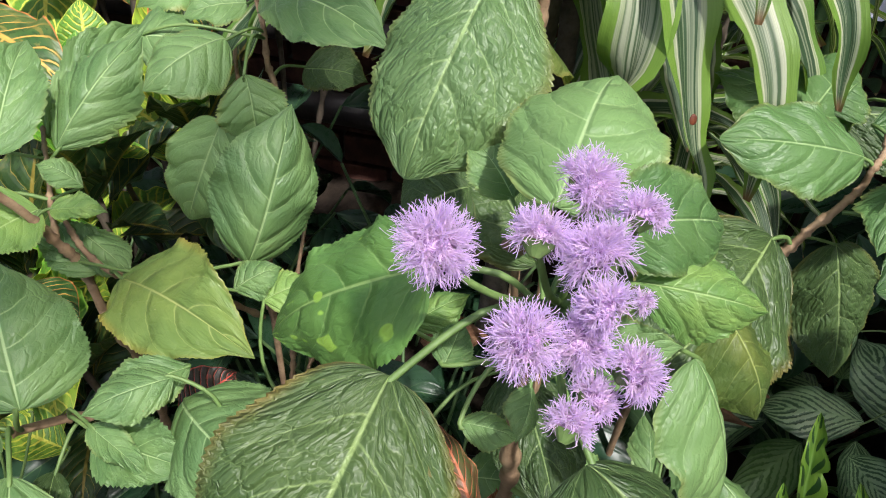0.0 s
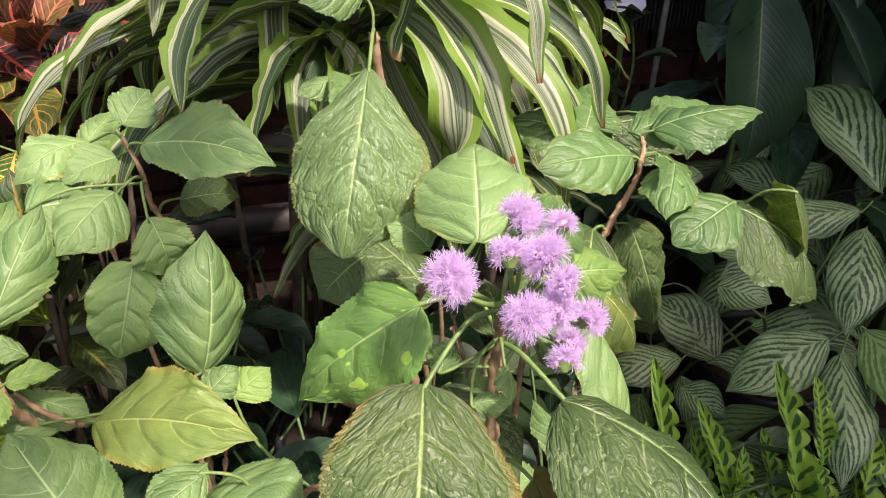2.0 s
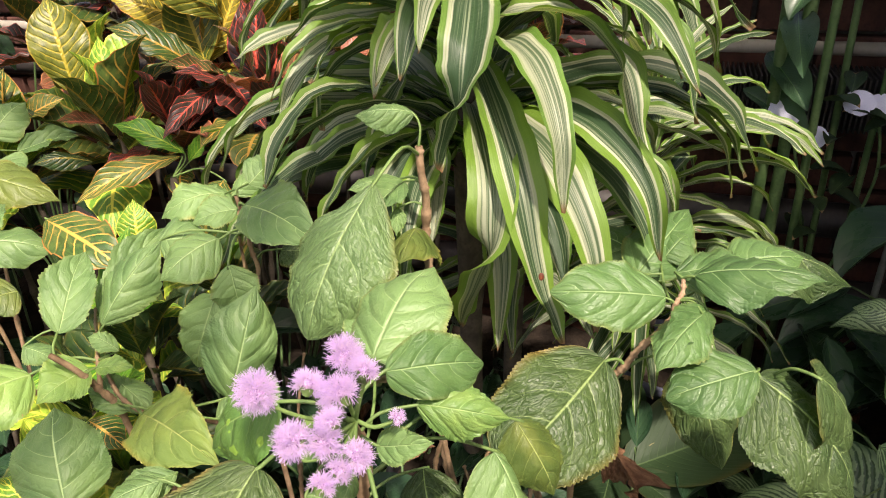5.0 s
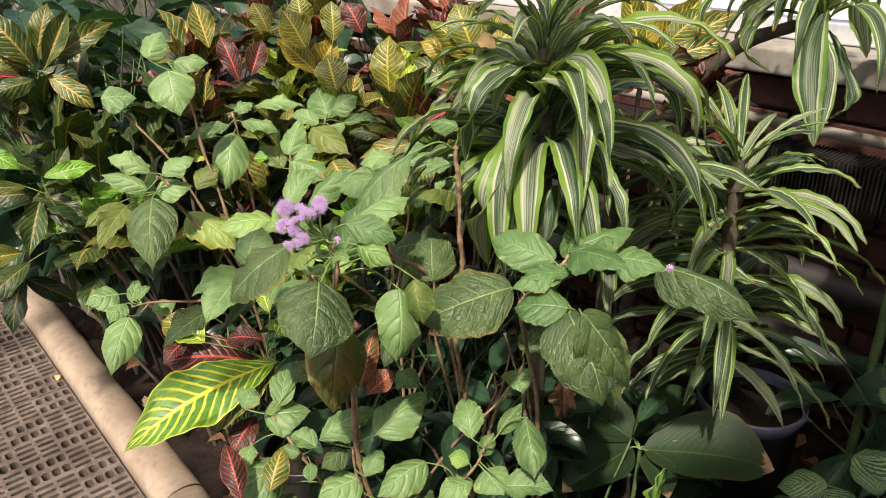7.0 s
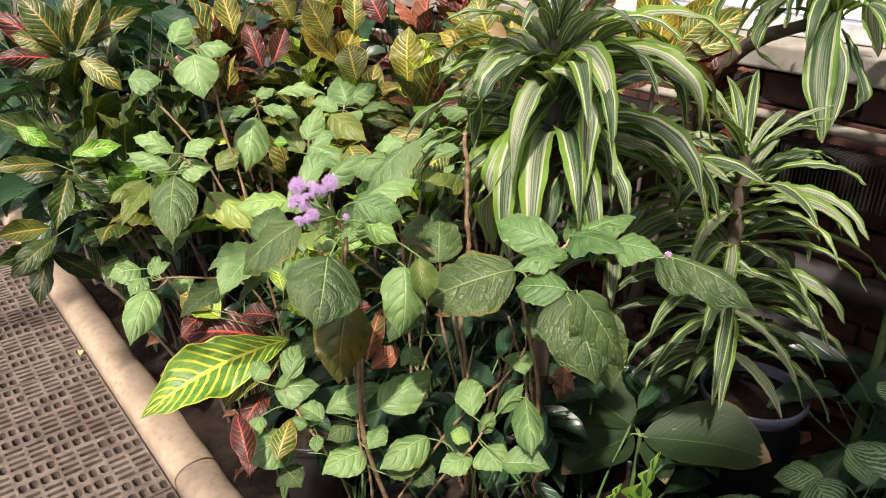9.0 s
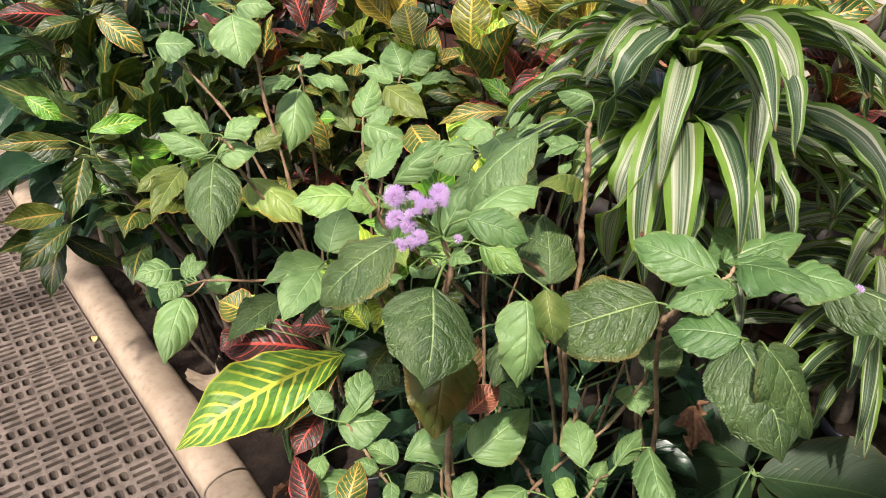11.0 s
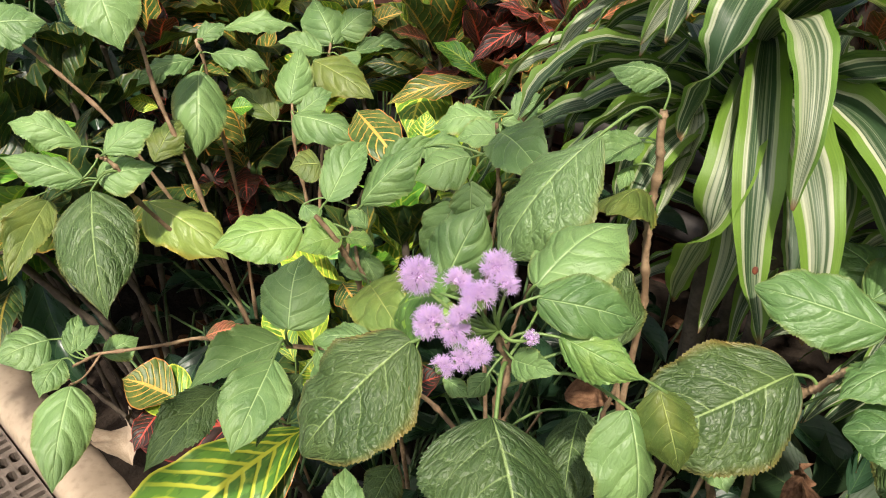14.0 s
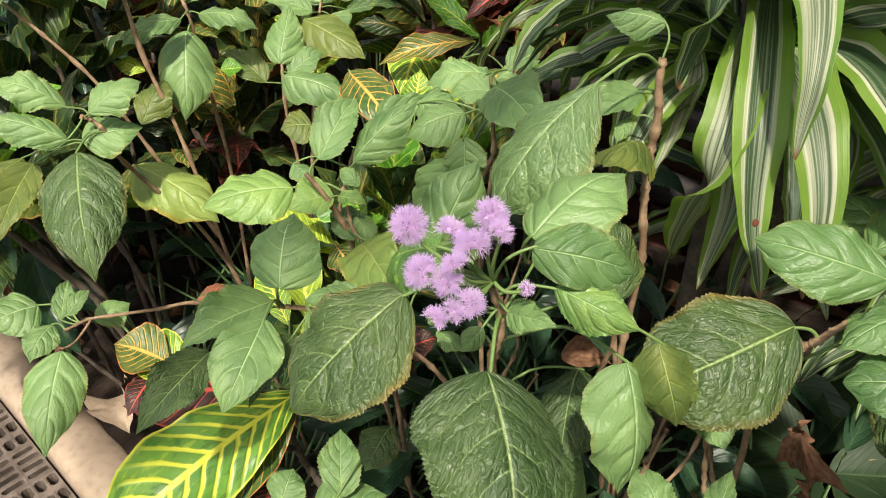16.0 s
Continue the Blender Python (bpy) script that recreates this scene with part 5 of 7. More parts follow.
# ---- dracaenas ----
def strap_mesh(points, width, fold=0.25, seed=0, turn=None):
    """A strap leaf along a smooth line, folded along its middle."""
    line = bend(points, 8)
    n = len(line)
    r = random.Random(seed)
    ph, roll = r.uniform(0, 6), r.uniform(-0.8, 0.8)
    roll = roll if turn is None else turn
    rows, uvs = [], []
    for i, p in enumerate(line):
        f = i / (n - 1)
        d = (line[min(i + 1, n - 1)] - line[max(i - 1, 0)]).normalized()
        side = d.cross(Vector((0, 0, 1)))
        if side.length < 0.15:
            side = d.cross((points_out(points))).normalized() + side
        side.normalize()
        side = Matrix.Rotation(roll * f + 0.12 * math.sin(9 * f + ph), 3, d) @ side
        up = side.cross(d).normalized()
        w = 0.87 * width * min(1, 0.45 + 1.6 * f) * min(1, ((1 - f) * 2.6) ** 0.75 + 0.02) * 0.5
        row = []
        for u in np.linspace(-1, 1, 9):
            wave = (0.09 * math.sin(f * 14 + ph + (2 if u > 0 else 0)) + 0.05 * math.sin(f * 47 + 3 * ph + (1 if u > 0 else 0))) * width * u * u
            row.append(p + side * (u * w) + up * (fold * w * (abs(u) - 0.4) + wave))
            uvs.append((0.5 + 0.5 * u, f))
        rows.append(row)
    return grid_mesh("strap", np.array(rows), np.array(uvs).reshape(n, 9, 2))


def points_out(points):
    a, b = Vector(points[0]), Vector(points[-1])
    o = Vector((b.x - a.x, b.y - a.y, 0.001))
    return o.normalized()


def strap(plant, points, width, material=None, turn=None):
    pts = [Vector(p) for p in points]
    ob = part("leaf", strap_mesh(pts, width, 0.5, len(plant.children), turn), material or M_STRAP, plant)
    ob.location = -plant.location
    return ob


def arching(plant, crown, azimuth, rise, length, width, droop, r, material=None):
    """A strap leaf that rises from the crown and arches over."""
    p, pts = Vector(crown), []
    el = rise
    for k in range(6):
        pts.append(p.copy())
        d = Vector((math.cos(azimuth) * math.cos(el), math.sin(azimuth) * math.cos(el), math.sin(el)))
        p = p + d * length / 5
        el -= droop * (0.6 + 0.25 * k) / 2.2
        el = max(el, -1.45)
        azimuth += r.uniform(-0.08, 0.08)
    return strap(plant, pts, width, material)


def dracaena(label, foot, crowns, seed, width=1.0):
    """crowns: rows of (x, y, z, leaves, length, rise, droop)."""
    ob = thing("dracaena", label, "dracaena", "striped dracaenas in pots", at=foot)
    r = random.Random(seed)
    line = [foot] + [c[:3] for c in sorted(crowns, key=lambda c: c[2])]
    st = part("trunk", tube("trunk", [Vector(q) for q in line], 0.014, 0.010, 10, 6, 0.2, seed), M_BARK, ob)
    st.location = -ob.location
    for x, y, z, count, length, rise, droop in crowns:
        for k in range(count):
            az = k * 2.3999 + r.uniform(-0.25, 0.25)
            short = 0.72 if ob.name == "dracaena" and 1.9 < az % 6.2832 < 3.5 and z < 0.98 else 1.0
            arching(ob, (x + r.uniform(-0.006, 0.006), y + r.uniform(-0.006, 0.006), z + r.uniform(-0.02, 0.02)), az, rise + r.uniform(-0.2, 0.2), length * short * r.uniform(0.8, 1.15), length * r.uniform(0.105, 0.15) * width, droop * r.uniform(0.85, 1.2), r)
    return ob


big_dracaena = dracaena("large dracaena with long white-striped drooping leaves", (0.52, 0.02, 0.30), [(0.50, 0.01, 0.86, 32, 0.32, 0.5, 0.95), (0.50, 0.01, 0.94, 32, 0.29, 0.85, 1.05), (0.49, 0.005, 1.0, 14, 0.2, 0.95, 0.75), (0.49, 0.005, 1.03, 8, 0.12, 1.15, 0.4)], 11)
strap(big_dracaena, ((0.490, 0.000, 0.940), (0.456, -0.014, 0.944), (0.385, -0.045, 0.928), (0.330, -0.072, 0.894), (0.306, -0.092, 0.828), (0.296, -0.114, 0.777)), 0.042, turn=0.1)
strap(big_dracaena, ((0.495, 0.006, 0.900), (0.440, -0.012, 0.914), (0.370, -0.038, 0.908), (0.325, -0.053, 0.884), (0.312, -0.048, 0.830), (0.340, -0.026, 0.770), (0.362, -0.014, 0.735)), 0.045, turn=-0.1)
strap(big_dracaena, ((0.480, 0.000, 1.005), (0.400, -0.022, 1.018), (0.335, -0.034, 1.000), (0.312, -0.030, 0.962), (0.320, -0.012, 0.905)), 0.048, turn=0.15)
strap(big_dracaena, ((0.532, 0.034, 0.986), (0.485, 0.119, 0.979), (0.447, 0.176, 0.970), (0.424, 0.209, 0.952)), 0.029)
strap(big_dracaena, ((0.488, 0.064, 0.972), (0.453, 0.117, 0.966), (0.418, 0.144, 0.943), (0.386, 0.151, 0.913)), 0.026)
strap(big_dracaena, ((0.438, 0.070, 0.931), (0.380, 0.108, 0.940), (0.335, 0.126, 0.915), (0.304, 0.128, 0.886)), 0.030)
strap(big_dracaena, ((0.490, 0.000, 0.960), (0.425, -0.040, 0.998), (0.411, -0.095, 1.004), (0.406, -0.137, 0.968), (0.393, -0.152, 0.925), (0.368, -0.174, 0.864)), 0.04, turn=-0.15)
strap(big_dracaena, ((0.503, -0.012, 0.910), (0.483, -0.079, 0.918), (0.458, -0.132, 0.904), (0.423, -0.178, 0.838)), 0.030)
strap(big_dracaena, ((0.492, -0.031, 0.879), (0.453, -0.091, 0.880), (0.436, -0.128, 0.869), (0.411, -0.157, 0.831)), 0.031)
strap(big_dracaena, ((0.457, -0.055, 0.847), (0.421, -0.081, 0.833), (0.399, -0.096, 0.807), (0.371, -0.107, 0.774)), 0.031)
strap(big_dracaena, ((0.431, 0.027, 0.894), (0.404, 0.011, 0.880), (0.373, 0.007, 0.846), (0.340, 0.006, 0.810)), 0.022)
strap(big_dracaena, ((0.466, 0.061, 0.933), (0.428, 0.067, 0.914), (0.400, 0.069, 0.887), (0.369, 0.072, 0.857)), 0.030)
strap(big_dracaena, ((0.534, -0.010, 0.923), (0.544, -0.041, 0.941), (0.543, -0.073, 0.940), (0.536, -0.086, 0.921)), 0.024)
strap(big_dracaena, ((0.461, -0.012, 0.881), (0.418, -0.028, 0.839), (0.384, -0.047, 0.791), (0.330, -0.055, 0.735)), 0.037)
strap(big_dracaena, ((0.513, -0.049, 0.864), (0.469, -0.100, 0.841), (0.431, -0.113, 0.809), (0.416, -0.122, 0.778)), 0.025)


for k in range(10):
    arching(big_dracaena, (0.5 + 0.008 * (k % 3), 0.015, 0.80 + 0.03 * (k % 4)), 1.2 + 0.1 * k, 0.45, 0.27 + 0.02 * (k % 3), 0.033 + 0.003 * (k % 3), 0.85, rng)


def blemish(plant, at):
    """A flat brown spot on the strap leaf nearest to a point."""
    best = min(((v.co - Vector(at)).length, v.index, ob.name) for ob in plant.children if ob.name.startswith("leaf") for v in ob.data.vertices)
    v = bpy.data.objects[best[2]].data.vertices[best[1]]
    bm = bmesh.new()
    turn = v.normal.to_track_quat("Z", "Y").to_matrix().to_4x4()
    bmesh.ops.create_uvsphere(bm, u_segments=14, v_segments=8, radius=1, matrix=Matrix.Translation(v.co) @ turn @ Matrix.Diagonal((0.0022, 0.0032, 0.0006, 1)))
    part("leaf_blemish", bm, M_BLEMISH, plant, "reddish-brown spot on a leaf").location = -plant.location


blemish(big_dracaena, (0.3047, -0.095, 0.8255))
right_dracaena = dracaena("dracaena with narrow white-edged leaves in a rimmed pot", (0.78, -0.19, 0.35), [(0.765, -0.165, 0.84, 10, 0.15, 1.0, 0.35), (0.768, -0.168, 0.79, 12, 0.21, 0.5, 0.6), (0.768, -0.168, 0.74, 12, 0.215, 0.45, 0.75), (0.77, -0.17, 0.68, 14, 0.22, 0.3, 0.7), (0.772, -0.175, 0.61, 14, 0.23, 0.25, 0.7), (0.775, -0.18, 0.55, 14, 0.23, 0.15, 0.6), (0.777, -0.185, 0.49, 12, 0.2, 0.1, 0.55)], 12, 0.98)
hanging_dracaena = dracaena("leaning dracaena with hanging leaves before the window", (0.86, 0.14, 0.05), [(0.95, 0.04, 0.86, 0, 0.2, 0.4, 0.8), (1.06, -0.13, 1.03, 20, 0.26, 0.7, 1.15)], 13)
strap(hanging_dracaena, ((1.018, -0.144, 1.035), (0.956, -0.163, 0.992), (0.918, -0.189, 0.922), (0.900, -0.221, 0.844)), 0.058)
strap(hanging_dracaena, ((1.018, -0.137, 1.024), (0.948, -0.100, 1.041), (0.894, -0.086, 1.017), (0.876, -0.093, 0.980), (0.898, -0.129, 0.950)), 0.023)
strap(hanging_dracaena, ((1.050, -0.146, 1.003), (1.053, -0.181, 0.948), (1.046, -0.210, 0.890), (1.008, -0.196, 0.863)), 0.030)
strap(hanging_dracaena, ((1.040, -0.111, 1.048), (0.998, -0.068, 1.067), (0.959, -0.053, 1.040), (0.917, -0.049, 0.991)), 0.034)
strap(hanging_dracaena, ((1.093, -0.169, 1.068), (1.054, -0.191, 1.027), (1.044, -0.220, 0.966)), 0.038)
strap(hanging_dracaena, ((1.016, -0.140, 1.015), (0.992, -0.183, 0.958), (0.966, -0.199, 0.897), (0.945, -0.209, 0.853)), 0.029)
back_dracaena = dracaena("small dracaena with striped leaves behind the others", (0.66, 0.0, 0.05), [(0.655, -0.01, 0.62, 14, 0.24, 0.5, 0.55), (0.655, -0.01, 0.78, 12, 0.24, 0.7, 0.5)], 14)


# ---- crotons ----
def croton(label, foot, tips, mix, seed, size=0.13, count=14):
    """A croton: branches that end in whorls of painted leaves. mix: the materials, the most usual first."""
    ob = thing("croton", label, "croton", "crotons in the bed", at=foot)
    r = random.Random(seed)
    for x, y, z in tips:
        stem(ob, [foot, ((foot[0] + x) / 2 + r.uniform(-0.03, 0.03), (foot[1] + y) / 2, foot[2] + (z - foot[2]) * 0.55), (x, y, z)], 0.007, 0.005, material=M_BARK)
        for k in range(count):
            az = k * 2.3999 + r.uniform(-0.3, 0.3)
            f = k / count
            el = 1.2 - 1.6 * f + r.uniform(-0.25, 0.25)
            d = Vector((math.cos(az) * math.cos(el), math.sin(az) * math.cos(el), math.sin(el)))
            base = Vector((x, y, z - 0.07 * f)) + d * 0.012
            n = Vector((-math.cos(az) * math.sin(el), -math.sin(az) * math.sin(el), math.cos(el)))
            length = size * r.uniform(0.7, 1.15)
            leaf(ob, base, base + d * length, length * r.uniform(0.42, 0.54), n, mix[min(len(mix) - 1, int(abs(r.gauss(0, 0.5)) * len(mix)))], stalk=False)
    return ob


lime_croton = thing("croton", "croton with lime-veined and dark red leaves beside the kerb", "croton", "crotons in the bed", at=(0.15, 0.3, 0.27))
stem(lime_croton, [(0.19, 0.3, 0.265), (0.15, 0.32, 0.4), (0.15, 0.325, 0.50)], 0.007, 0.005, material=M_BARK)
stem(lime_croton, [(0.15, 0.32, 0.4), (0.12, 0.3, 0.44), (0.1, 0.28, 0.46)], 0.005, 0.004, material=M_BARK)
leaf(lime_croton, (0.159, 0.3, 0.501), (-0.11, 0.315, 0.454), 0.108, (-0.18, -0.47, 0.87), M_CROTON_BARRED)
leaf(lime_croton, (0.139, 0.346, 0.489), (0.01, 0.43, 0.507), 0.088, (-0.19, -0.44, 0.88), M_CROTON_RED)
leaf(lime_croton, (0.071, 0.382, 0.543), (0.041, 0.442, 0.569), 0.059, (-0.17, -0.46, 0.87), M_CROTON_LIME)
leaf(lime_croton, (0.162, 0.312, 0.486), (0.015, 0.274, 0.438), 0.059, (-0.19, -0.4, 0.9), M_CROTON_ORANGE)
leaf(lime_croton, (0.149, 0.318, 0.544), (0.098, 0.354, 0.552), 0.042, (-0.19, -0.45, 0.87), M_CROTON_RED)
leaf(lime_croton, (0.1, 0.288, 0.426), (0.039, 0.253, 0.4), 0.047, (-0.17, -0.38, 0.91), M_CROTON_RED)
leaf(lime_croton, (0.185, 0.298, 0.587), (0.242, 0.402, 0.642), 0.045, (-0.22, -0.35, 0.91), M_CROTON_LIME)
leaf(lime_croton, (0.059, 0.263, 0.357), (0.017, 0.207, 0.329), 0.045, (-0.15, -0.35, 0.92), M_CROTON_RED)
leaf(lime_croton, (0.219, 0.207, 0.578), (0.265, 0.184, 0.585), 0.040, (-0.26, -0.25, 0.93), M_CROTON_RED)
leaf(lime_croton, (0.196, 0.29, 0.539), (0.186, 0.341, 0.562), 0.039, (-0.22, -0.43, 0.87), M_CROTON_LIME)
leaf(lime_croton, (0.269, 0.352, 0.626), (0.26, 0.304, 0.605), 0.041, (-0.27, -0.35, 0.9), M_CROTON_ORANGE)
leaf(lime_croton, (0.06, 0.394, 0.56), (0.026, 0.446, 0.576), 0.061, (-0.13, -0.37, 0.92), M_CROTON_ORANGE)
leaf(lime_croton, (0.097, 0.37, 0.637), (0.137, 0.346, 0.636), 0.028, (-0.18, -0.36, 0.91), M_CROTON_PINK)
leaf(lime_croton, (0.055, 0.408, 0.544), (-0.002, 0.387, 0.529), 0.033, (-0.12, -0.35, 0.93), M_CROTON_RED)
leaf(lime_croton, (0.163, 0.308, 0.596), (0.182, 0.38, 0.627), 0.037, (-0.2, -0.33, 0.92), M_CROTON_LIME)
leaf(lime_croton, (0.119, -0.027, 0.645), (0.183, 0.023, 0.686), 0.026, (-0.27, -0.38, 0.88), M_CROTON_PINK)
leaf(lime_croton, (0.127, -0.027, 0.628), (0.176, -0.025, 0.643), 0.034, (-0.27, -0.37, 0.89), M_CROTON_PINK)
leaf(lime_croton, (-0.034, 0.056, 0.491), (-0.016, 0.134, 0.528), 0.034, (-0.15, -0.39, 0.91), M_CROTON_RED)
leaf(lime_croton, (0.008, 0.057, 0.476), (0.057, 0.099, 0.502), 0.037, (-0.18, -0.37, 0.91), M_CROTON_ORANGE)
mid_croton = thing("croton", "mixed red, orange and yellow-veined croton leaves", "croton", "crotons in the bed", at=(0.6, 0.42, 0.05))
stem(mid_croton, [(0.6, 0.42, 0.04), (0.58, 0.42, 0.5), (0.56, 0.41, 0.76)], 0.008, 0.005, material=M_BARK)
stem(mid_croton, [(0.6, 0.42, 0.3), (0.5, 0.41, 0.5), (0.44, 0.39, 0.69)], 0.006, 0.004, material=M_BARK)
stem(mid_croton, [(0.6, 0.42, 0.3), (0.68, 0.38, 0.6), (0.71, 0.37, 0.84)], 0.006, 0.004, material=M_BARK)
leaf(mid_croton, (0.731, 0.417, 0.838), (0.668, 0.328, 0.787), 0.070, (-0.62, -0.45, 0.64), M_CROTON_RED)
leaf(mid_croton, (0.725, 0.421, 0.829), (0.608, 0.451, 0.789), 0.035, (-0.48, -0.42, 0.77), M_CROTON_RED)
leaf(mid_croton, (0.74, 0.426, 0.838), (0.67, 0.477, 0.866), 0.025, (-0.48, -0.42, 0.77), M_CROTON_PINK)
leaf(mid_croton, (0.623, 0.432, 0.764), (0.601, 0.515, 0.809), 0.034, (-0.48, -0.42, 0.77), M_CROTON_GREEN)
leaf(mid_croton, (0.619, 0.426, 0.754), (0.636, 0.378, 0.799), 0.021, (-0.48, -0.42, 0.77), M_CROTON_GREEN)
leaf(mid_croton, (0.62, 0.437, 0.761), (0.508, 0.523, 0.737), 0.038, (-0.48, -0.42, 0.77), M_CROTON_ORANGE)
leaf(mid_croton, (0.451, 0.395, 0.718), (0.477, 0.408, 0.769), 0.043, (-0.6, -0.45, 0.66), M_CROTON_LIME)
leaf(mid_croton, (0.564, 0.339, 0.759), (0.481, 0.339, 0.719), 0.061, (-0.48, -0.42, 0.77), M_CROTON_ORANGE)
leaf(mid_croton, (0.69, 0.598, 0.78), (0.752, 0.584, 0.836), 0.058, (-0.65, -0.45, 0.6), M_CROTON_RED)
leaf(mid_croton, (0.735, 0.44, 0.836), (0.676, 0.552, 0.914), 0.051, (-0.48, -0.42, 0.77), M_CROTON_OLIVE)
leaf(mid_croton, (0.671, 0.62, 0.82), (0.7, 0.659, 0.949), 0.079, (-0.7, -0.5, 0.5), M_CROTON_GOLD)
leaf(mid_croton, (0.75, 0.456, 0.848), (0.769, 0.501, 0.964), 0.074, (-0.7, -0.5, 0.5), M_CROTON_GOLD)
leaf(mid_croton, (0.761, 0.458, 0.849), (0.823, 0.423, 0.955), 0.061, (-0.7, -0.5, 0.5), M_CROTON_YELLOW)
leaf(mid_croton, (0.585, 0.55, 0.76), (0.53, 0.598, 0.772), 0.028, (-0.48, -0.42, 0.77), M_CROTON_DARK)
leaf(mid_croton, (0.612, 0.669, 0.805), (0.648, 0.625, 0.824), 0.034, (-0.48, -0.42, 0.77), M_CROTON_ORANGE)
leaf(mid_croton, (0.656, 0.564, 0.786), (0.595, 0.608, 0.806), 0.022, (-0.48, -0.42, 0.77), M_CROTON_PINK)
leaf(mid_croton, (0.715, 0.526, 0.785), (0.74, 0.581, 0.814), 0.042, (-0.65, -0.45, 0.6), M_CROTON_RED)
leaf(mid_croton, (0.418, 0.478, 0.766), (0.377, 0.358, 0.736), 0.065, (-0.5, -0.45, 0.74), M_CROTON_ORANGE)
leaf(mid_croton, (0.727, 0.662, 0.716), (0.671, 0.725, 0.722), 0.042, (-0.4, -0.43, 0.81), M_CROTON_ORANGE)
leaf(mid_croton, (0.609, 0.248, 0.764), (0.652, 0.226, 0.781), 0.034, (-0.47, -0.3, 0.83), M_CROTON_RED)
leaf(mid_croton, (0.796, 0.268, 0.854), (0.828, 0.235, 0.865), 0.048, (-0.55, -0.27, 0.79), M_CROTON_PINK)
leaf(mid_croton, (0.3, 0.806, 0.718), (0.269, 0.839, 0.728), 0.030, (-0.29, -0.5, 0.82), M_CROTON_LIME)
leaf(mid_croton, (0.339, 0.661, 0.744), (0.365, 0.644, 0.744), 0.029, (-0.31, -0.44, 0.84), M_CROTON_GREEN)
leaf(mid_croton, (0.311, 0.926, 0.769), (0.325, 0.89, 0.75), 0.035, (-0.28, -0.52, 0.8), M_CROTON_ORANGE)
ocr = thing("croton", "croton with tall orange and yellow leaves near the window", "croton", "crotons in the bed", at=(1.0, 0.2, 0.05))
stem(ocr, [(1.0, 0.2, 0.03), (1.0, 0.2, 0.6), (1.005, 0.19, 0.93)], 0.008, 0.006, material=M_BARK)
vcr = thing("croton", "croton with broad lime-yellow leaves", "croton", "crotons in the bed", at=(0.8, 0.45, 0.05))
stem(vcr, [(0.8, 0.45, 0.03), (0.8, 0.45, 0.6), (0.78, 0.46, 0.9)], 0.008, 0.006, material=M_BARK)
tcr = thing("croton", "croton with bold yellow-veined upright leaves", "croton", "crotons in the bed", at=(0.6, 0.75, 0.05))
stem(tcr, [(0.6, 0.75, 0.03), (0.6, 0.75, 0.5), (0.59, 0.76, 0.82)], 0.008, 0.006, material=M_BARK)
lcr = thing("croton", "croton with long olive leaves edged orange", "croton", "crotons in the bed", at=(0.17, 1.0, 0.05))
stem(lcr, [(0.17, 1.0, 0.03), (0.12, 1.0, 0.5), (0.05, 1.02, 0.9)], 0.008, 0.006, material=M_BARK)
kcr = thing("croton", "glossy dark croton with bright young leaves over the kerb", "croton", "crotons in the bed", at=(0.18, 0.75, 0.05))
stem(kcr, [(0.18, 0.75, 0.03), (0.12, 0.75, 0.4), (0.0, 0.76, 0.66)], 0.008, 0.006, material=M_BARK)
leaf(ocr, (0.917, 0.14, 0.938), (0.94, 0.206, 1.067), 0.045, (-0.74, -0.54, 0.41), M_CROTON_YELLOW)
leaf(ocr, (0.962, 0.162, 0.932), (0.998, 0.193, 1.036), 0.062, (-0.74, -0.53, 0.42), M_CROTON_YELLOW)
leaf(ocr, (1.014, 0.188, 0.919), (1.111, 0.137, 1.034), 0.060, (-0.76, -0.5, 0.41), M_CROTON_YELLOW)
leaf(ocr, (0.976, 0.144, 0.939), (1.053, 0.091, 1.017), 0.055, (-0.76, -0.49, 0.42), M_CROTON_GOLD)
leaf(ocr, (1.011, 0.172, 0.916), (1.127, 0.066, 1.006), 0.055, (-0.77, -0.48, 0.42), M_CROTON_ORANGE)
leaf(ocr, (0.945, 0.138, 0.918), (1.043, 0.027, 0.966), 0.050, (-0.76, -0.48, 0.44), M_CROTON_ORANGE)
leaf(ocr, (0.981, 0.156, 0.905), (1.067, 0.048, 0.932), 0.047, (-0.76, -0.48, 0.45), M_CROTON_RED)
leaf(ocr, (1.001, 0.183, 0.898), (1.03, 0.094, 0.85), 0.052, (-0.74, -0.49, 0.46), M_CROTON_RED)
leaf(ocr, (0.926, 0.144, 0.914), (0.877, 0.169, 0.867), 0.046, (-0.71, -0.52, 0.46), M_CROTON_RED)
leaf(ocr, (0.956, 0.173, 0.917), (0.931, 0.255, 0.978), 0.050, (-0.72, -0.54, 0.43), M_CROTON_YELLOW)
leaf(ocr, (0.95, 0.12, 0.909), (0.994, 0.032, 0.89), 0.047, (-0.75, -0.48, 0.46), M_CROTON_RED)
leaf(vcr, (0.741, 0.417, 0.932), (0.738, 0.478, 1.028), 0.073, (-0.61, -0.68, 0.42), M_CROTON_GOLD)
leaf(vcr, (0.765, 0.452, 0.93), (0.745, 0.495, 0.969), 0.073, (-0.6, -0.68, 0.43), M_CROTON_YELLOW)
leaf(vcr, (0.809, 0.462, 0.905), (0.859, 0.474, 0.996), 0.063, (-0.62, -0.65, 0.43), M_CROTON_YELLOW)
leaf(vcr, (0.753, 0.421, 0.912), (0.697, 0.522, 0.995), 0.050, (-0.59, -0.68, 0.43), M_CROTON_GOLD)
leaf(vcr, (0.804, 0.449, 0.92), (0.87, 0.422, 0.976), 0.058, (-0.63, -0.65, 0.43), M_CROTON_YELLOW)
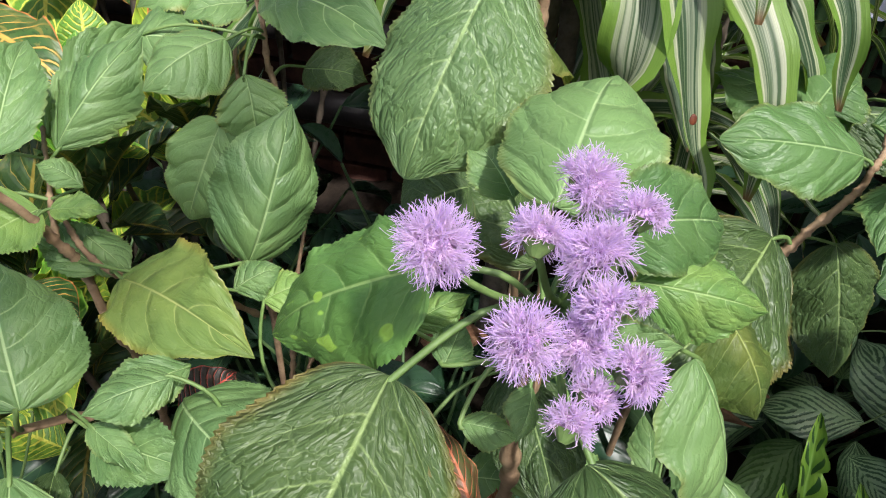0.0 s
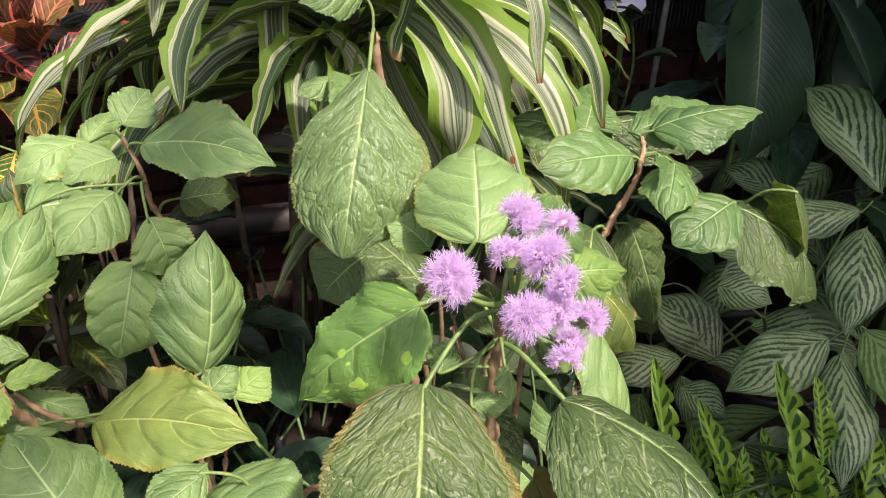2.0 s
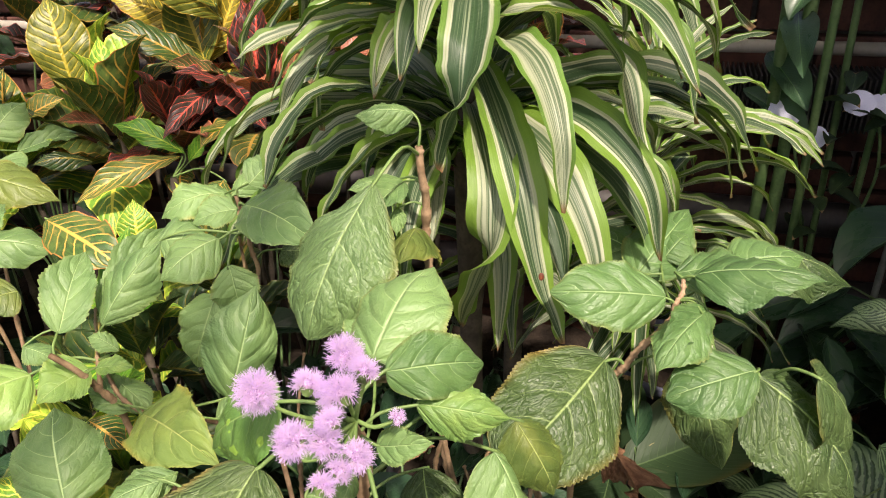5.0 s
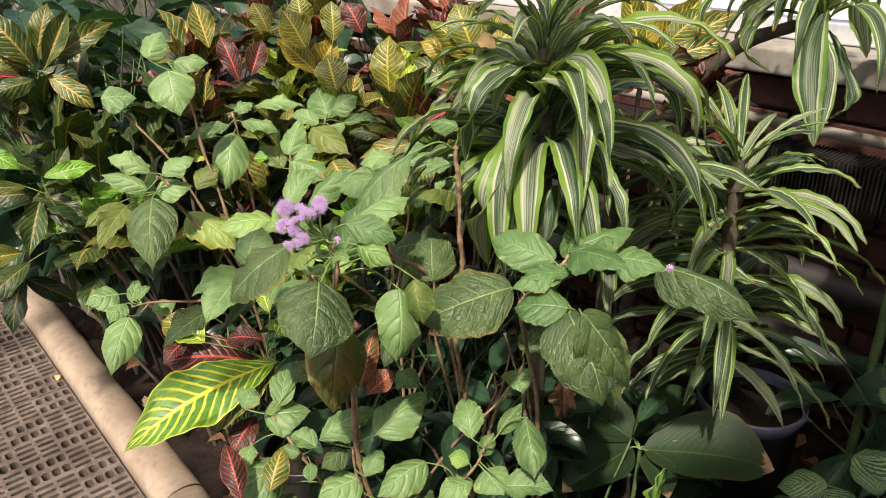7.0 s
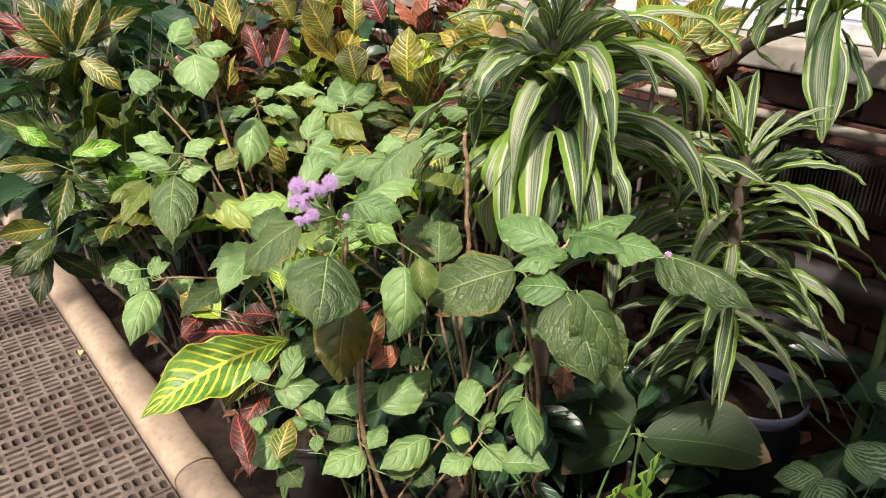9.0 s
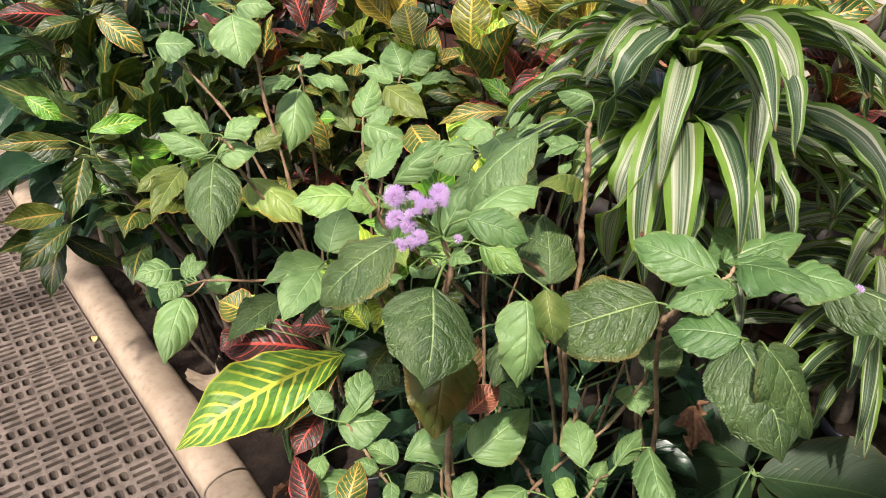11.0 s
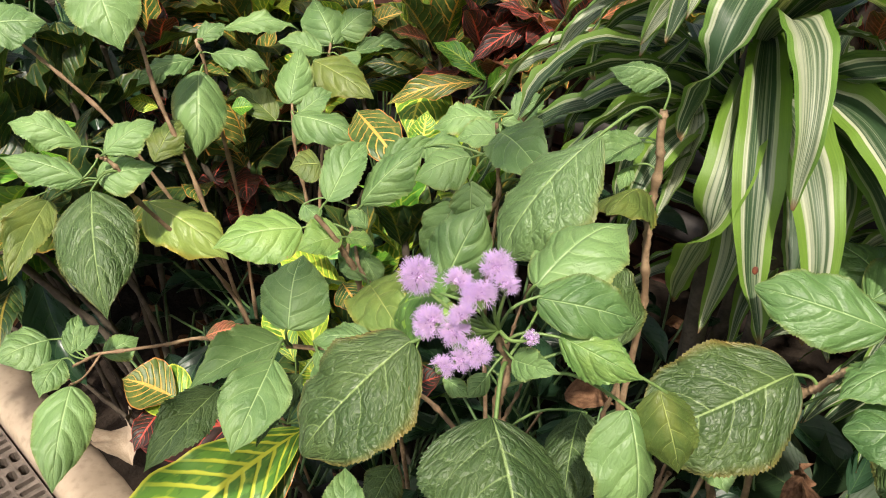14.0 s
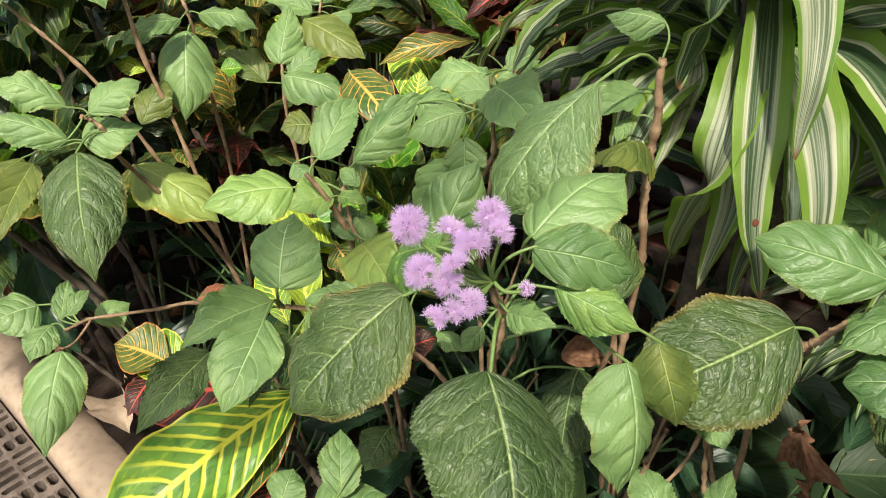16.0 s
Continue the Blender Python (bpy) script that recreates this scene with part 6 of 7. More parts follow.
leaf(vcr, (0.924, 0.31, 0.983), (0.965, 0.305, 1.049), 0.057, (-0.71, -0.59, 0.4), M_CROTON_RED)
leaf(vcr, (0.935, 0.35, 0.966), (0.991, 0.315, 1.011), 0.057, (-0.7, -0.59, 0.41), M_CROTON_RED)
leaf(vcr, (0.774, 0.479, 0.895), (0.713, 0.563, 0.946), 0.055, (-0.58, -0.68, 0.44), M_CROTON_YELLOW)
leaf(tcr, (0.52, 0.709, 0.935), (0.498, 0.763, 1.015), 0.069, (-0.45, -0.79, 0.41), M_CROTON_GOLD)
leaf(tcr, (0.544, 0.715, 0.879), (0.491, 0.787, 0.954), 0.052, (-0.44, -0.78, 0.44), M_CROTON_YELLOW)
leaf(tcr, (0.551, 0.746, 0.864), (0.619, 0.751, 0.945), 0.062, (-0.47, -0.77, 0.44), M_CROTON_YELLOW)
leaf(tcr, (0.554, 0.654, 0.849), (0.556, 0.696, 0.92), 0.074, (-0.47, -0.76, 0.46), M_CROTON_GOLD)
leaf(tcr, (0.599, 0.731, 0.94), (0.623, 0.758, 1.022), 0.058, (-0.49, -0.77, 0.41), M_CROTON_GOLD)
leaf(tcr, (0.393, 0.919, 0.931), (0.389, 0.967, 1.028), 0.055, (-0.36, -0.84, 0.4), M_CROTON_ORANGE)
leaf(tcr, (0.475, 0.792, 0.969), (0.466, 0.826, 1.029), 0.053, (-0.42, -0.82, 0.4), M_CROTON_GOLD)
leaf(tcr, (0.386, 0.778, 0.877), (0.382, 0.829, 0.969), 0.045, (-0.38, -0.82, 0.44), M_CROTON_RED)
leaf(tcr, (0.425, 0.798, 0.88), (0.471, 0.816, 0.954), 0.045, (-0.4, -0.81, 0.44), M_CROTON_RED)
leaf(tcr, (0.566, 0.8, 0.965), (0.575, 0.831, 1.037), 0.059, (-0.46, -0.8, 0.39), M_CROTON_GOLD)
leaf(tcr, (0.631, 0.663, 0.961), (0.623, 0.703, 1.025), 0.057, (-0.51, -0.76, 0.4), M_CROTON_RED)
leaf(lcr, (0.044, 0.988, 0.934), (-0.018, 1.049, 1.043), 0.066, (-0.18, -0.9, 0.4), M_CROTON_OLIVE)
leaf(lcr, (0.056, 1.005, 0.933), (0.109, 1.042, 1.045), 0.049, (-0.21, -0.89, 0.4), M_CROTON_OLIVE)
leaf(lcr, (0.062, 1.023, 0.923), (0.225, 1.013, 0.995), 0.052, (-0.23, -0.88, 0.41), M_CROTON_OLIVE)
leaf(lcr, (0.042, 1.013, 0.924), (-0.043, 1.046, 0.96), 0.050, (-0.17, -0.89, 0.42), M_CROTON_OLIVE)
leaf(lcr, (0.047, 1.069, 0.909), (-0.067, 1.13, 0.999), 0.056, (-0.16, -0.9, 0.41), M_CROTON_RED)
leaf(lcr, (0.025, 1.001, 0.91), (-0.099, 1.025, 0.918), 0.043, (-0.15, -0.89, 0.43), M_CROTON_RED)
leaf(lcr, (0.057, 0.986, 0.92), (0.118, 0.954, 0.886), 0.056, (-0.21, -0.87, 0.44), M_CROTON_DARK)
leaf(lcr, (0.06, 1.057, 0.903), (0.007, 1.036, 0.839), 0.050, (-0.18, -0.88, 0.44), M_CROTON_DARK)
leaf(lcr, (0.06, 0.954, 0.919), (0.119, 0.902, 0.846), 0.049, (-0.22, -0.87, 0.45), M_CROTON_ORANGE)
leaf(lcr, (0.021, 1.039, 0.874), (-0.015, 1.006, 0.799), 0.033, (-0.16, -0.87, 0.46), M_CROTON_ORANGE)
leaf(lcr, (0.04, 0.975, 0.906), (-0.052, 0.981, 0.883), 0.042, (-0.17, -0.88, 0.44), M_CROTON_DARK)
leaf(lcr, (0.064, 0.987, 0.925), (0.141, 1.017, 1.032), 0.043, (-0.22, -0.89, 0.4), M_CROTON_OLIVE)
leaf(kcr, (-0.036, 0.766, 0.769), (0.058, 0.75, 0.776), 0.034, (-0.19, -0.83, 0.52), M_CROTON_GREEN)
leaf(kcr, (-0.037, 0.771, 0.654), (-0.019, 0.801, 0.702), 0.048, (-0.16, -0.82, 0.56), M_CROTON_GREEN)
for tip in ((-0.20, 1.04, 0.47), (-0.13, 1.0, 0.36), (0.02, 1.04, 0.37), (-0.15, 1.06, 0.42), (-0.04, 1.0, 0.5)):
    leaf(kcr, (-0.07, 1.08, 0.46), tip, 0.052, (-0.3, -0.75, 0.6), M_CROTON_DARK, reach=0.3)
stem(kcr, [(0.18, 0.95, 0.03), (0.06, 1.03, 0.3), (-0.06, 1.08, 0.45)], 0.008, 0.006, material=M_BARK)
leaf(kcr, (-0.03, 0.832, 0.632), (-0.093, 0.861, 0.659), 0.055, (-0.14, -0.82, 0.56), M_CROTON_DARK)
leaf(kcr, (-0.099, 0.879, 0.812), (-0.053, 0.847, 0.77), 0.034, (-0.13, -0.86, 0.5), M_CROTON_GREEN)
leaf(kcr, (-0.025, 0.887, 0.753), (-0.134, 0.947, 0.827), 0.055, (-0.13, -0.86, 0.5), M_CROTON_DARK)
leaf(kcr, (-0.035, 0.763, 0.752), (0.027, 0.788, 0.815), 0.041, (-0.18, -0.84, 0.51), M_CROTON_DARK)
leaf(kcr, (-0.029, 0.806, 0.727), (0.017, 0.757, 0.669), 0.046, (-0.17, -0.82, 0.55), M_CROTON_DARK)
leaf(kcr, (-0.035, 0.887, 0.706), (-0.118, 0.902, 0.709), 0.048, (-0.13, -0.84, 0.53), M_CROTON_DARK)
leaf(kcr, (-0.041, 0.809, 0.717), (-0.094, 0.756, 0.626), 0.045, (-0.14, -0.82, 0.56), M_CROTON_DARK)
leaf(kcr, (-0.024, 0.799, 0.71), (0.102, 0.767, 0.707), 0.043, (-0.19, -0.82, 0.54), M_CROTON_GREEN)
leaf(kcr, (-0.054, 0.821, 0.741), (-0.17, 0.843, 0.75), 0.034, (-0.12, -0.84, 0.52), M_CROTON_OLIVE)
leaf(kcr, (-0.039, 0.79, 0.698), (0.029, 0.747, 0.656), 0.042, (-0.17, -0.81, 0.56), M_CROTON_DARK)
leaf(kcr, (-0.085, 0.869, 0.596), (-0.189, 0.882, 0.597), 0.048, (-0.1, -0.81, 0.58), M_CROTON_OLIVE)
leaf(kcr, (-0.089, 0.796, 0.604), (-0.19, 0.77, 0.552), 0.048, (-0.1, -0.8, 0.6), M_CROTON_DARK)
croton("croton with dark leaves and red veins", (0.74, 0.42, 0.05), [(0.72, 0.36, 0.83), (0.80, 0.46, 0.80), (0.68, 0.48, 0.78)], [M_CROTON_RED, M_CROTON_RED, M_CROTON_ORANGE, M_CROTON_PINK], 21, 0.12)
croton("croton with upright olive and yellow leaves", (0.72, 0.62, 0.05), [(0.66, 0.56, 0.78), (0.74, 0.66, 0.78), (0.60, 0.70, 0.76)], [M_CROTON_OLIVE, M_CROTON_LIME, M_CROTON_ORANGE], 22, 0.14)
croton("croton with yellow-veined olive leaves", (0.88, 0.42, 0.05), [(0.86, 0.40, 0.86), (0.92, 0.30, 0.83), (0.82, 0.52, 0.82)], [M_CROTON_OLIVE, M_CROTON_YELLOW, M_CROTON_ORANGE], 23, 0.14)
croton("croton with dark pink-veined leaves near the window", (1.02, 0.1, 0.05), [(1.0, 0.06, 0.88), (0.94, 0.02, 0.84)], [M_CROTON_RED, M_CROTON_PINK, M_CROTON_ORANGE], 25, 0.12)
croton("croton with glossy green yellow-veined leaves", (0.2, 1.0, 0.05), [(0.04, 1.0, 0.80), (0.12, 1.08, 0.82), (0.05, 0.95, 0.74)], [M_CROTON_DARK, M_CROTON_OLIVE, M_CROTON_DARK], 26, 0.16, 10)
croton("dark green croton leaning over the kerb", (0.21, 0.78, 0.05), [(0.04, 0.76, 0.66), (0.08, 0.82, 0.72), (0.05, 0.86, 0.56), (0.13, 0.74, 0.62)], [M_CROTON_DARK, M_CROTON_DARK, M_CROTON_DARK, M_CROTON_OLIVE, M_CROTON_GREEN], 27, 0.14, 9)
croton("croton with orange and red leaves", (0.42, 1.05, 0.05), [(0.38, 1.0, 0.88), (0.48, 1.1, 0.86), (0.36, 0.9, 0.76)], [M_CROTON_ORANGE, M_CROTON_RED, M_CROTON_OLIVE], 28, 0.14)
croton("croton with yellow and olive leaves", (0.6, 0.95, 0.05), [(0.58, 0.92, 0.82), (0.66, 1.0, 0.82), (0.52, 0.86, 0.76)], [M_CROTON_OLIVE, M_CROTON_LIME, M_CROTON_DARK], 29, 0.14)
croton("croton with dark and lime leaves", (0.22, 0.84, 0.05), [(0.2, 0.86, 0.74), (0.28, 0.9, 0.8), (0.14, 0.9, 0.68)], [M_CROTON_DARK, M_CROTON_DARK, M_CROTON_ORANGE], 30, 0.14, 9)
croton("croton with red-veined leaves at the back", (0.95, 0.72, 0.05), [(0.92, 0.7, 0.9), (1.0, 0.8, 0.9), (0.86, 0.82, 0.86)], [M_CROTON_RED, M_CROTON_OLIVE, M_CROTON_PINK], 31, 0.14)
croton("croton with olive and orange leaves at the back", (0.8, 1.15, 0.05), [(0.78, 1.1, 0.92), (0.9, 1.2, 0.94), (0.7, 1.25, 0.9)], [M_CROTON_ORANGE, M_CROTON_OLIVE, M_CROTON_RED], 32, 0.14)
croton("low croton with dark red and green leaves", (0.42, 0.75, 0.05), [(0.42, 0.78, 0.6), (0.5, 0.8, 0.66), (0.36, 0.82, 0.6), (0.56, 0.74, 0.68)], [M_CROTON_DARK, M_CROTON_RED, M_CROTON_ORANGE], 33, 0.13)
croton("low croton with yellow-veined leaves", (0.4, 0.36, 0.05), [(0.40, 0.38, 0.62), (0.34, 0.42, 0.56), (0.48, 0.32, 0.66), (0.3, 0.36, 0.5)], [M_CROTON_DARK, M_CROTON_DARK, M_CROTON_LIME, M_CROTON_GREEN], 34, 0.12)

# ---- calatheas, rattlesnake plant and broad leaves ----
calathea = thing("calathea", "calathea with silver-striped dark green leaves", "calathea", at=(0.62, -0.60, 0.27))
stem(calathea, [(0.62, -0.6, 0.265), (0.6, -0.62, 0.42), (0.62, -0.68, 0.56)], 0.004, 0.003, material=M_CANE, knots=0.0)
stem(calathea, [(0.62, -0.6, 0.265), (0.56, -0.54, 0.4), (0.52, -0.5, 0.46)], 0.004, 0.003, material=M_CANE, knots=0.0)
stem(calathea, [(0.62, -0.6, 0.265), (0.5, -0.58, 0.42), (0.44, -0.57, 0.5)], 0.004, 0.003, material=M_CANE, knots=0.0)
stem(calathea, [(0.62, -0.6, 0.265), (0.66, -0.52, 0.36), (0.68, -0.48, 0.4)], 0.004, 0.003, material=M_CANE, knots=0.0)
rattle = thing("rattlesnake_plant", "upright wavy light green leaves with dark ovals", "foliage plant", at=(0.42, -0.44, 0.22))
broad = thing("broad_leaved_plant", "large smooth dark green hanging leaves", "foliage plant", at=(0.92, -0.66, 0.05))
stem(broad, [(0.92, -0.66, 0.03), (0.92, -0.66, 0.5), (0.88, -0.66, 0.86), (0.80, -0.65, 0.84)], 0.008, 0.005, material=M_CANE, knots=0.0)
plain = thing("broad_leaved_plant", "glossy plain dark green leaves with browned tips", "foliage plant", at=(0.56, -0.17, 0.22))
stem(plain, [(0.56, -0.17, 0.21), (0.568, -0.17, 0.3), (0.571, -0.17, 0.372)], 0.007, 0.005, material=M_CANE, knots=0.0)
leaf(calathea, (0.559, -0.652, 0.607), (0.719, -0.622, 0.691), 0.077, (-0.49, 0.37, 0.79), M_CALATHEA)
leaf(calathea, (0.583, -0.68, 0.613), (0.663, -0.786, 0.714), 0.070, (-0.48, 0.39, 0.79), M_CALATHEA)
leaf(calathea, (0.537, -0.611, 0.597), (0.568, -0.483, 0.563), 0.057, (-0.46, 0.33, 0.82), M_CALATHEA)
leaf(calathea, (0.515, -0.605, 0.587), (0.417, -0.53, 0.508), 0.070, (-0.41, 0.35, 0.84), M_CALATHEA)
leaf(calathea, (0.433, -0.53, 0.489), (0.423, -0.398, 0.44), 0.081, (-0.4, 0.29, 0.87), M_CALATHEA)
leaf(calathea, (0.419, -0.539, 0.478), (0.29, -0.471, 0.402), 0.065, (-0.35, 0.32, 0.88), M_CALATHEA)
leaf(calathea, (0.44, -0.581, 0.491), (0.275, -0.597, 0.429), 0.087, (-0.36, 0.34, 0.87), M_CALATHEA)
leaf(calathea, (0.464, -0.68, 0.578), (0.454, -0.585, 0.531), 0.046, (-0.4, 0.37, 0.84), M_CALATHEA)
leaf(calathea, (0.575, -0.43, 0.353), (0.589, -0.314, 0.332), 0.067, (-0.42, 0.21, 0.88), M_CALATHEA)
leaf(calathea, (0.58, -0.49, 0.333), (0.698, -0.441, 0.377), 0.088, (-0.43, 0.25, 0.87), M_CALATHEA)
leaf(calathea, (0.691, -0.636, 0.521), (0.777, -0.561, 0.543), 0.058, (-0.49, 0.31, 0.82), M_CALATHEA)
leaf(calathea, (0.571, -0.457, 0.483), (0.525, -0.511, 0.477), 0.061, (-0.43, 0.27, 0.86), M_CALATHEA)
leaf(calathea, (0.365, -0.572, 0.402), (0.259, -0.558, 0.357), 0.060, (-0.34, 0.32, 0.89), M_CALATHEA)
leaf(calathea, (0.499, -0.388, 0.376), (0.446, -0.429, 0.364), 0.049, (-0.4, 0.23, 0.89), M_CALATHEA)
leaf(calathea, (0.725, -0.499, 0.564), (0.748, -0.444, 0.559), 0.039, (-0.52, 0.28, 0.81), M_CALATHEA)
leaf(calathea, (0.591, -0.516, 0.5), (0.652, -0.472, 0.518), 0.053, (-0.45, 0.29, 0.84), M_CALATHEA)
leaf(calathea, (0.558, -0.691, 0.562), (0.542, -0.736, 0.575), 0.060, (-0.44, 0.38, 0.81), M_CALATHEA)
leaf(calathea, (0.685, -0.428, 0.399), (0.661, -0.365, 0.37), 0.055, (-0.46, 0.21, 0.86), M_CALATHEA)
leaf(rattle, (0.275, -0.436, 0.339), (0.36, -0.404, 0.538), 0.028, (-0.92, 0.11, 0.38), M_RATTLE)
leaf(rattle, (0.338, -0.318, 0.29), (0.428, -0.301, 0.505), 0.027, (-0.92, 0.11, 0.38), M_RATTLE)
leaf(rattle, (0.309, -0.394, 0.306), (0.384, -0.339, 0.473), 0.026, (-0.92, 0.11, 0.38), M_RATTLE)
leaf(rattle, (0.319, -0.467, 0.411), (0.36, -0.458, 0.508), 0.021, (-0.92, 0.11, 0.38), M_RATTLE)
leaf(rattle, (0.28, -0.501, 0.315), (0.329, -0.529, 0.441), 0.026, (-0.92, 0.11, 0.38), M_RATTLE)
leaf(rattle, (0.327, -0.363, 0.292), (0.386, -0.339, 0.429), 0.022, (-0.92, 0.11, 0.38), M_RATTLE)
leaf(rattle, (0.274, -0.475, 0.329), (0.32, -0.448, 0.433), 0.024, (-0.92, 0.11, 0.38), M_RATTLE)
leaf(rattle, (0.304, -0.434, 0.302), (0.363, -0.412, 0.437), 0.022, (-0.92, 0.11, 0.38), M_RATTLE)
leaf(broad, (0.853, -0.614, 0.823), (0.745, -0.571, 0.573), 0.128, (-0.88, 0.21, 0.42), M_BIG)
leaf(broad, (0.858, -0.712, 0.799), (0.771, -0.781, 0.649), 0.051, (-0.88, 0.21, 0.42), M_BIG)
leaf(plain, (0.58, -0.153, 0.377), (0.547, 0.016, 0.387), 0.136, (-0.2, -0.1, 0.97), M_PLAIN)
leaf(plain, (0.584, -0.147, 0.378), (0.733, -0.17, 0.406), 0.071, (-0.2, -0.1, 0.97), M_PLAIN)
leaf(plain, (0.578, -0.17, 0.374), (0.679, -0.35, 0.377), 0.148, (-0.2, -0.1, 0.97), M_PLAIN)
leaf(plain, (0.565, -0.158, 0.373), (0.419, -0.131, 0.346), 0.098, (-0.2, -0.1, 0.97), M_PLAIN)
leaf(plain, (0.576, -0.185, 0.372), (0.525, -0.257, 0.354), 0.056, (-0.2, -0.1, 0.97), M_PLAIN)
leaf(rattle, (0.304, -0.366, 0.32), (0.347, -0.383, 0.429), 0.022, (-0.92, 0.11, 0.38), M_RATTLE)
leaf(rattle, (0.318, -0.333, 0.311), (0.364, -0.309, 0.414), 0.021, (-0.92, 0.11, 0.38), M_RATTLE)
leaf(rattle, (0.312, -0.441, 0.291), (0.36, -0.455, 0.411), 0.023, (-0.92, 0.11, 0.38), M_RATTLE)
leaf(rattle, (0.32, -0.288, 0.32), (0.378, -0.277, 0.458), 0.021, (-0.92, 0.11, 0.38), M_RATTLE)
leaf(rattle, (0.293, -0.532, 0.29), (0.355, -0.514, 0.433), 0.022, (-0.92, 0.11, 0.38), M_RATTLE)
leaf(rattle, (0.296, -0.579, 0.275), (0.339, -0.592, 0.383), 0.023, (-0.92, 0.11, 0.38), M_RATTLE)
leaf(rattle, (0.307, -0.412, 0.305), (0.34, -0.385, 0.378), 0.021, (-0.92, 0.11, 0.38), M_RATTLE)


def foliage(label, foot, height, count, size, material, seed, spread=0.9):
    """A plant of long-stalked leaves that spread from one foot."""
    ob = thing("foliage_plant", label, "foliage plant", "foliage plants in the bed", at=foot)
    r = random.Random(seed)
    for k in range(count):
        az = k * 2.3999 + r.uniform(-0.4, 0.4)
        out = r.uniform(0.15, 0.6) * spread * height
        h = height * r.uniform(0.45, 1.0)
        if foot[0] + math.cos(az) * (out + size) > WALL_X - 0.08:   # keeps clear of the wall
            az = math.pi - az
        if foot[1] < 1.1 and foot[0] + math.cos(az) * (out + size) < 0.09:   # nor over the kerb
            az = math.pi - az
        b = Vector(foot) + Vector((math.cos(az) * out, math.sin(az) * out, h))
        st = part("petiole", tube("petiole", [Vector(foot), Vector(foot) + Vector((math.cos(az) * out * 0.3, math.sin(az) * out * 0.3, h * 0.6)), b], 0.003, 0.002, 6, 5), M_CANE, ob)
        st.location = -ob.location
        dip = r.uniform(-0.9, 0.15)
        d = Vector((math.cos(az) * math.cos(dip), math.sin(az) * math.cos(dip), math.sin(dip)))
        n = Vector((-math.cos(az) * math.sin(dip), -math.sin(az) * math.sin(dip), math.cos(dip))) + Vector((r.uniform(-0.4, 0.4), r.uniform(-0.4, 0.4), 0))
        length = size * r.uniform(0.75, 1.2)
        leaf(ob, b, b + d * length, length * r.uniform(0.38, 0.5), n, material, stalk=False)
    return ob


foliage("calathea with silver-striped leaves on long stalks", (0.66, -0.78, 0.05), 0.52, 16, 0.15, M_CALATHEA, 41)
foliage("calathea with silver-striped leaves low in the bed", (0.66, -0.44, 0.05), 0.34, 14, 0.14, M_CALATHEA, 42)
foliage("calathea with striped leaves at the back", (0.92, -0.9, 0.05), 0.55, 16, 0.16, M_CALATHEA, 43)
foliage("dark glossy plant by the pipes", (1.02, -0.45, 0.05), 0.4, 14, 0.16, M_FAR, 44)
foliage("dark glossy plant by the pipes", (1.1, -0.85, 0.05), 0.7, 18, 0.2, M_FAR, 45)
foliage("dark glossy plant by the wall", (1.05, -1.3, 0.05), 0.85, 22, 0.2, M_FAR, 46)
# outside the window
outside = tagged(part("ground", slab(-90, 90, -90, 90, -0.6, -0.45), M_YARD, None), "pale sunlit gravel yard outside the greenhouse", "ground", kind="structure")
foliage("dark glossy plant low beside the pot", (0.86, -0.42, 0.05), 0.18, 12, 0.15, M_FAR, 47)
foliage("low dark plant beside the pot", (0.7, -0.34, 0.05), 0.15, 10, 0.14, M_FAR, 48)
foliage("calathea low at the front of the bed", (0.42, -0.68, 0.05), 0.36, 14, 0.15, M_CALATHEA, 49)
foliage("low dark filler plant among the shrubs", (0.44, 0.14, 0.05), 0.36, 16, 0.13, M_FAR, 50)
foliage("low dark filler plant among the shrubs", (0.3, 0.34, 0.05), 0.36, 16, 0.12, M_FAR, 51)
foliage("dark leafy plant at the far end", (0.3, 1.5, 0.05), 0.9, 26, 0.2, M_FAR, 52)
foliage("dark leafy plant at the far end", (0.75, 1.7, 0.05), 0.95, 26, 0.22, M_FAR, 53)
foliage("dark leafy plant at the far end", (0.2, 2.1, 0.05), 1.0, 26, 0.24, M_FAR, 54)
foliage("dark leafy plant at the far end", (0.9, 2.4, 0.05), 1.1, 26, 0.24, M_FAR, 55)

for k, (x, y, h) in enumerate(((0.14, 1.15, 0.66), (0.14, 1.35, 0.72), (0.14, 1.7, 0.85), (0.28, 1.28, 0.8), (0.42, 1.38, 0.8), (0.6, 1.3, 0.85), (1.05, 1.15, 0.9), (0.95, 1.5, 0.95), (0.17, 1.62, 0.95), (0.25, 2.8, 1.15), (0.6, 3.0, 1.2), (0.95, 2.9, 1.2), (0.15, 2.45, 1.0))):
    foliage("dark leafy plant behind the crotons", (x, y, 0.05), h, 26, 0.18, M_FAR, 70 + k, 0.5)

# dark undergrowth between the shrubs
under = random.Random(91)
for k in range(30):
    x, y = 0.16 + 0.11 * (k % 6) + under.uniform(-0.04, 0.04), -0.18 + 0.25 * (k // 6) + under.uniform(-0.1, 0.1)
    if x > 0.4 and y < 0.05 or y > 0.45 and k % 2:
        continue
    foliage("dim undergrowth plant between the shrubs", (x, y, 0.05), 0.28 + 0.2 * min(1, x * 1.6) + under.uniform(-0.05, 0.06), 15, 0.105, M_FAR, 100 + k, 0.9)

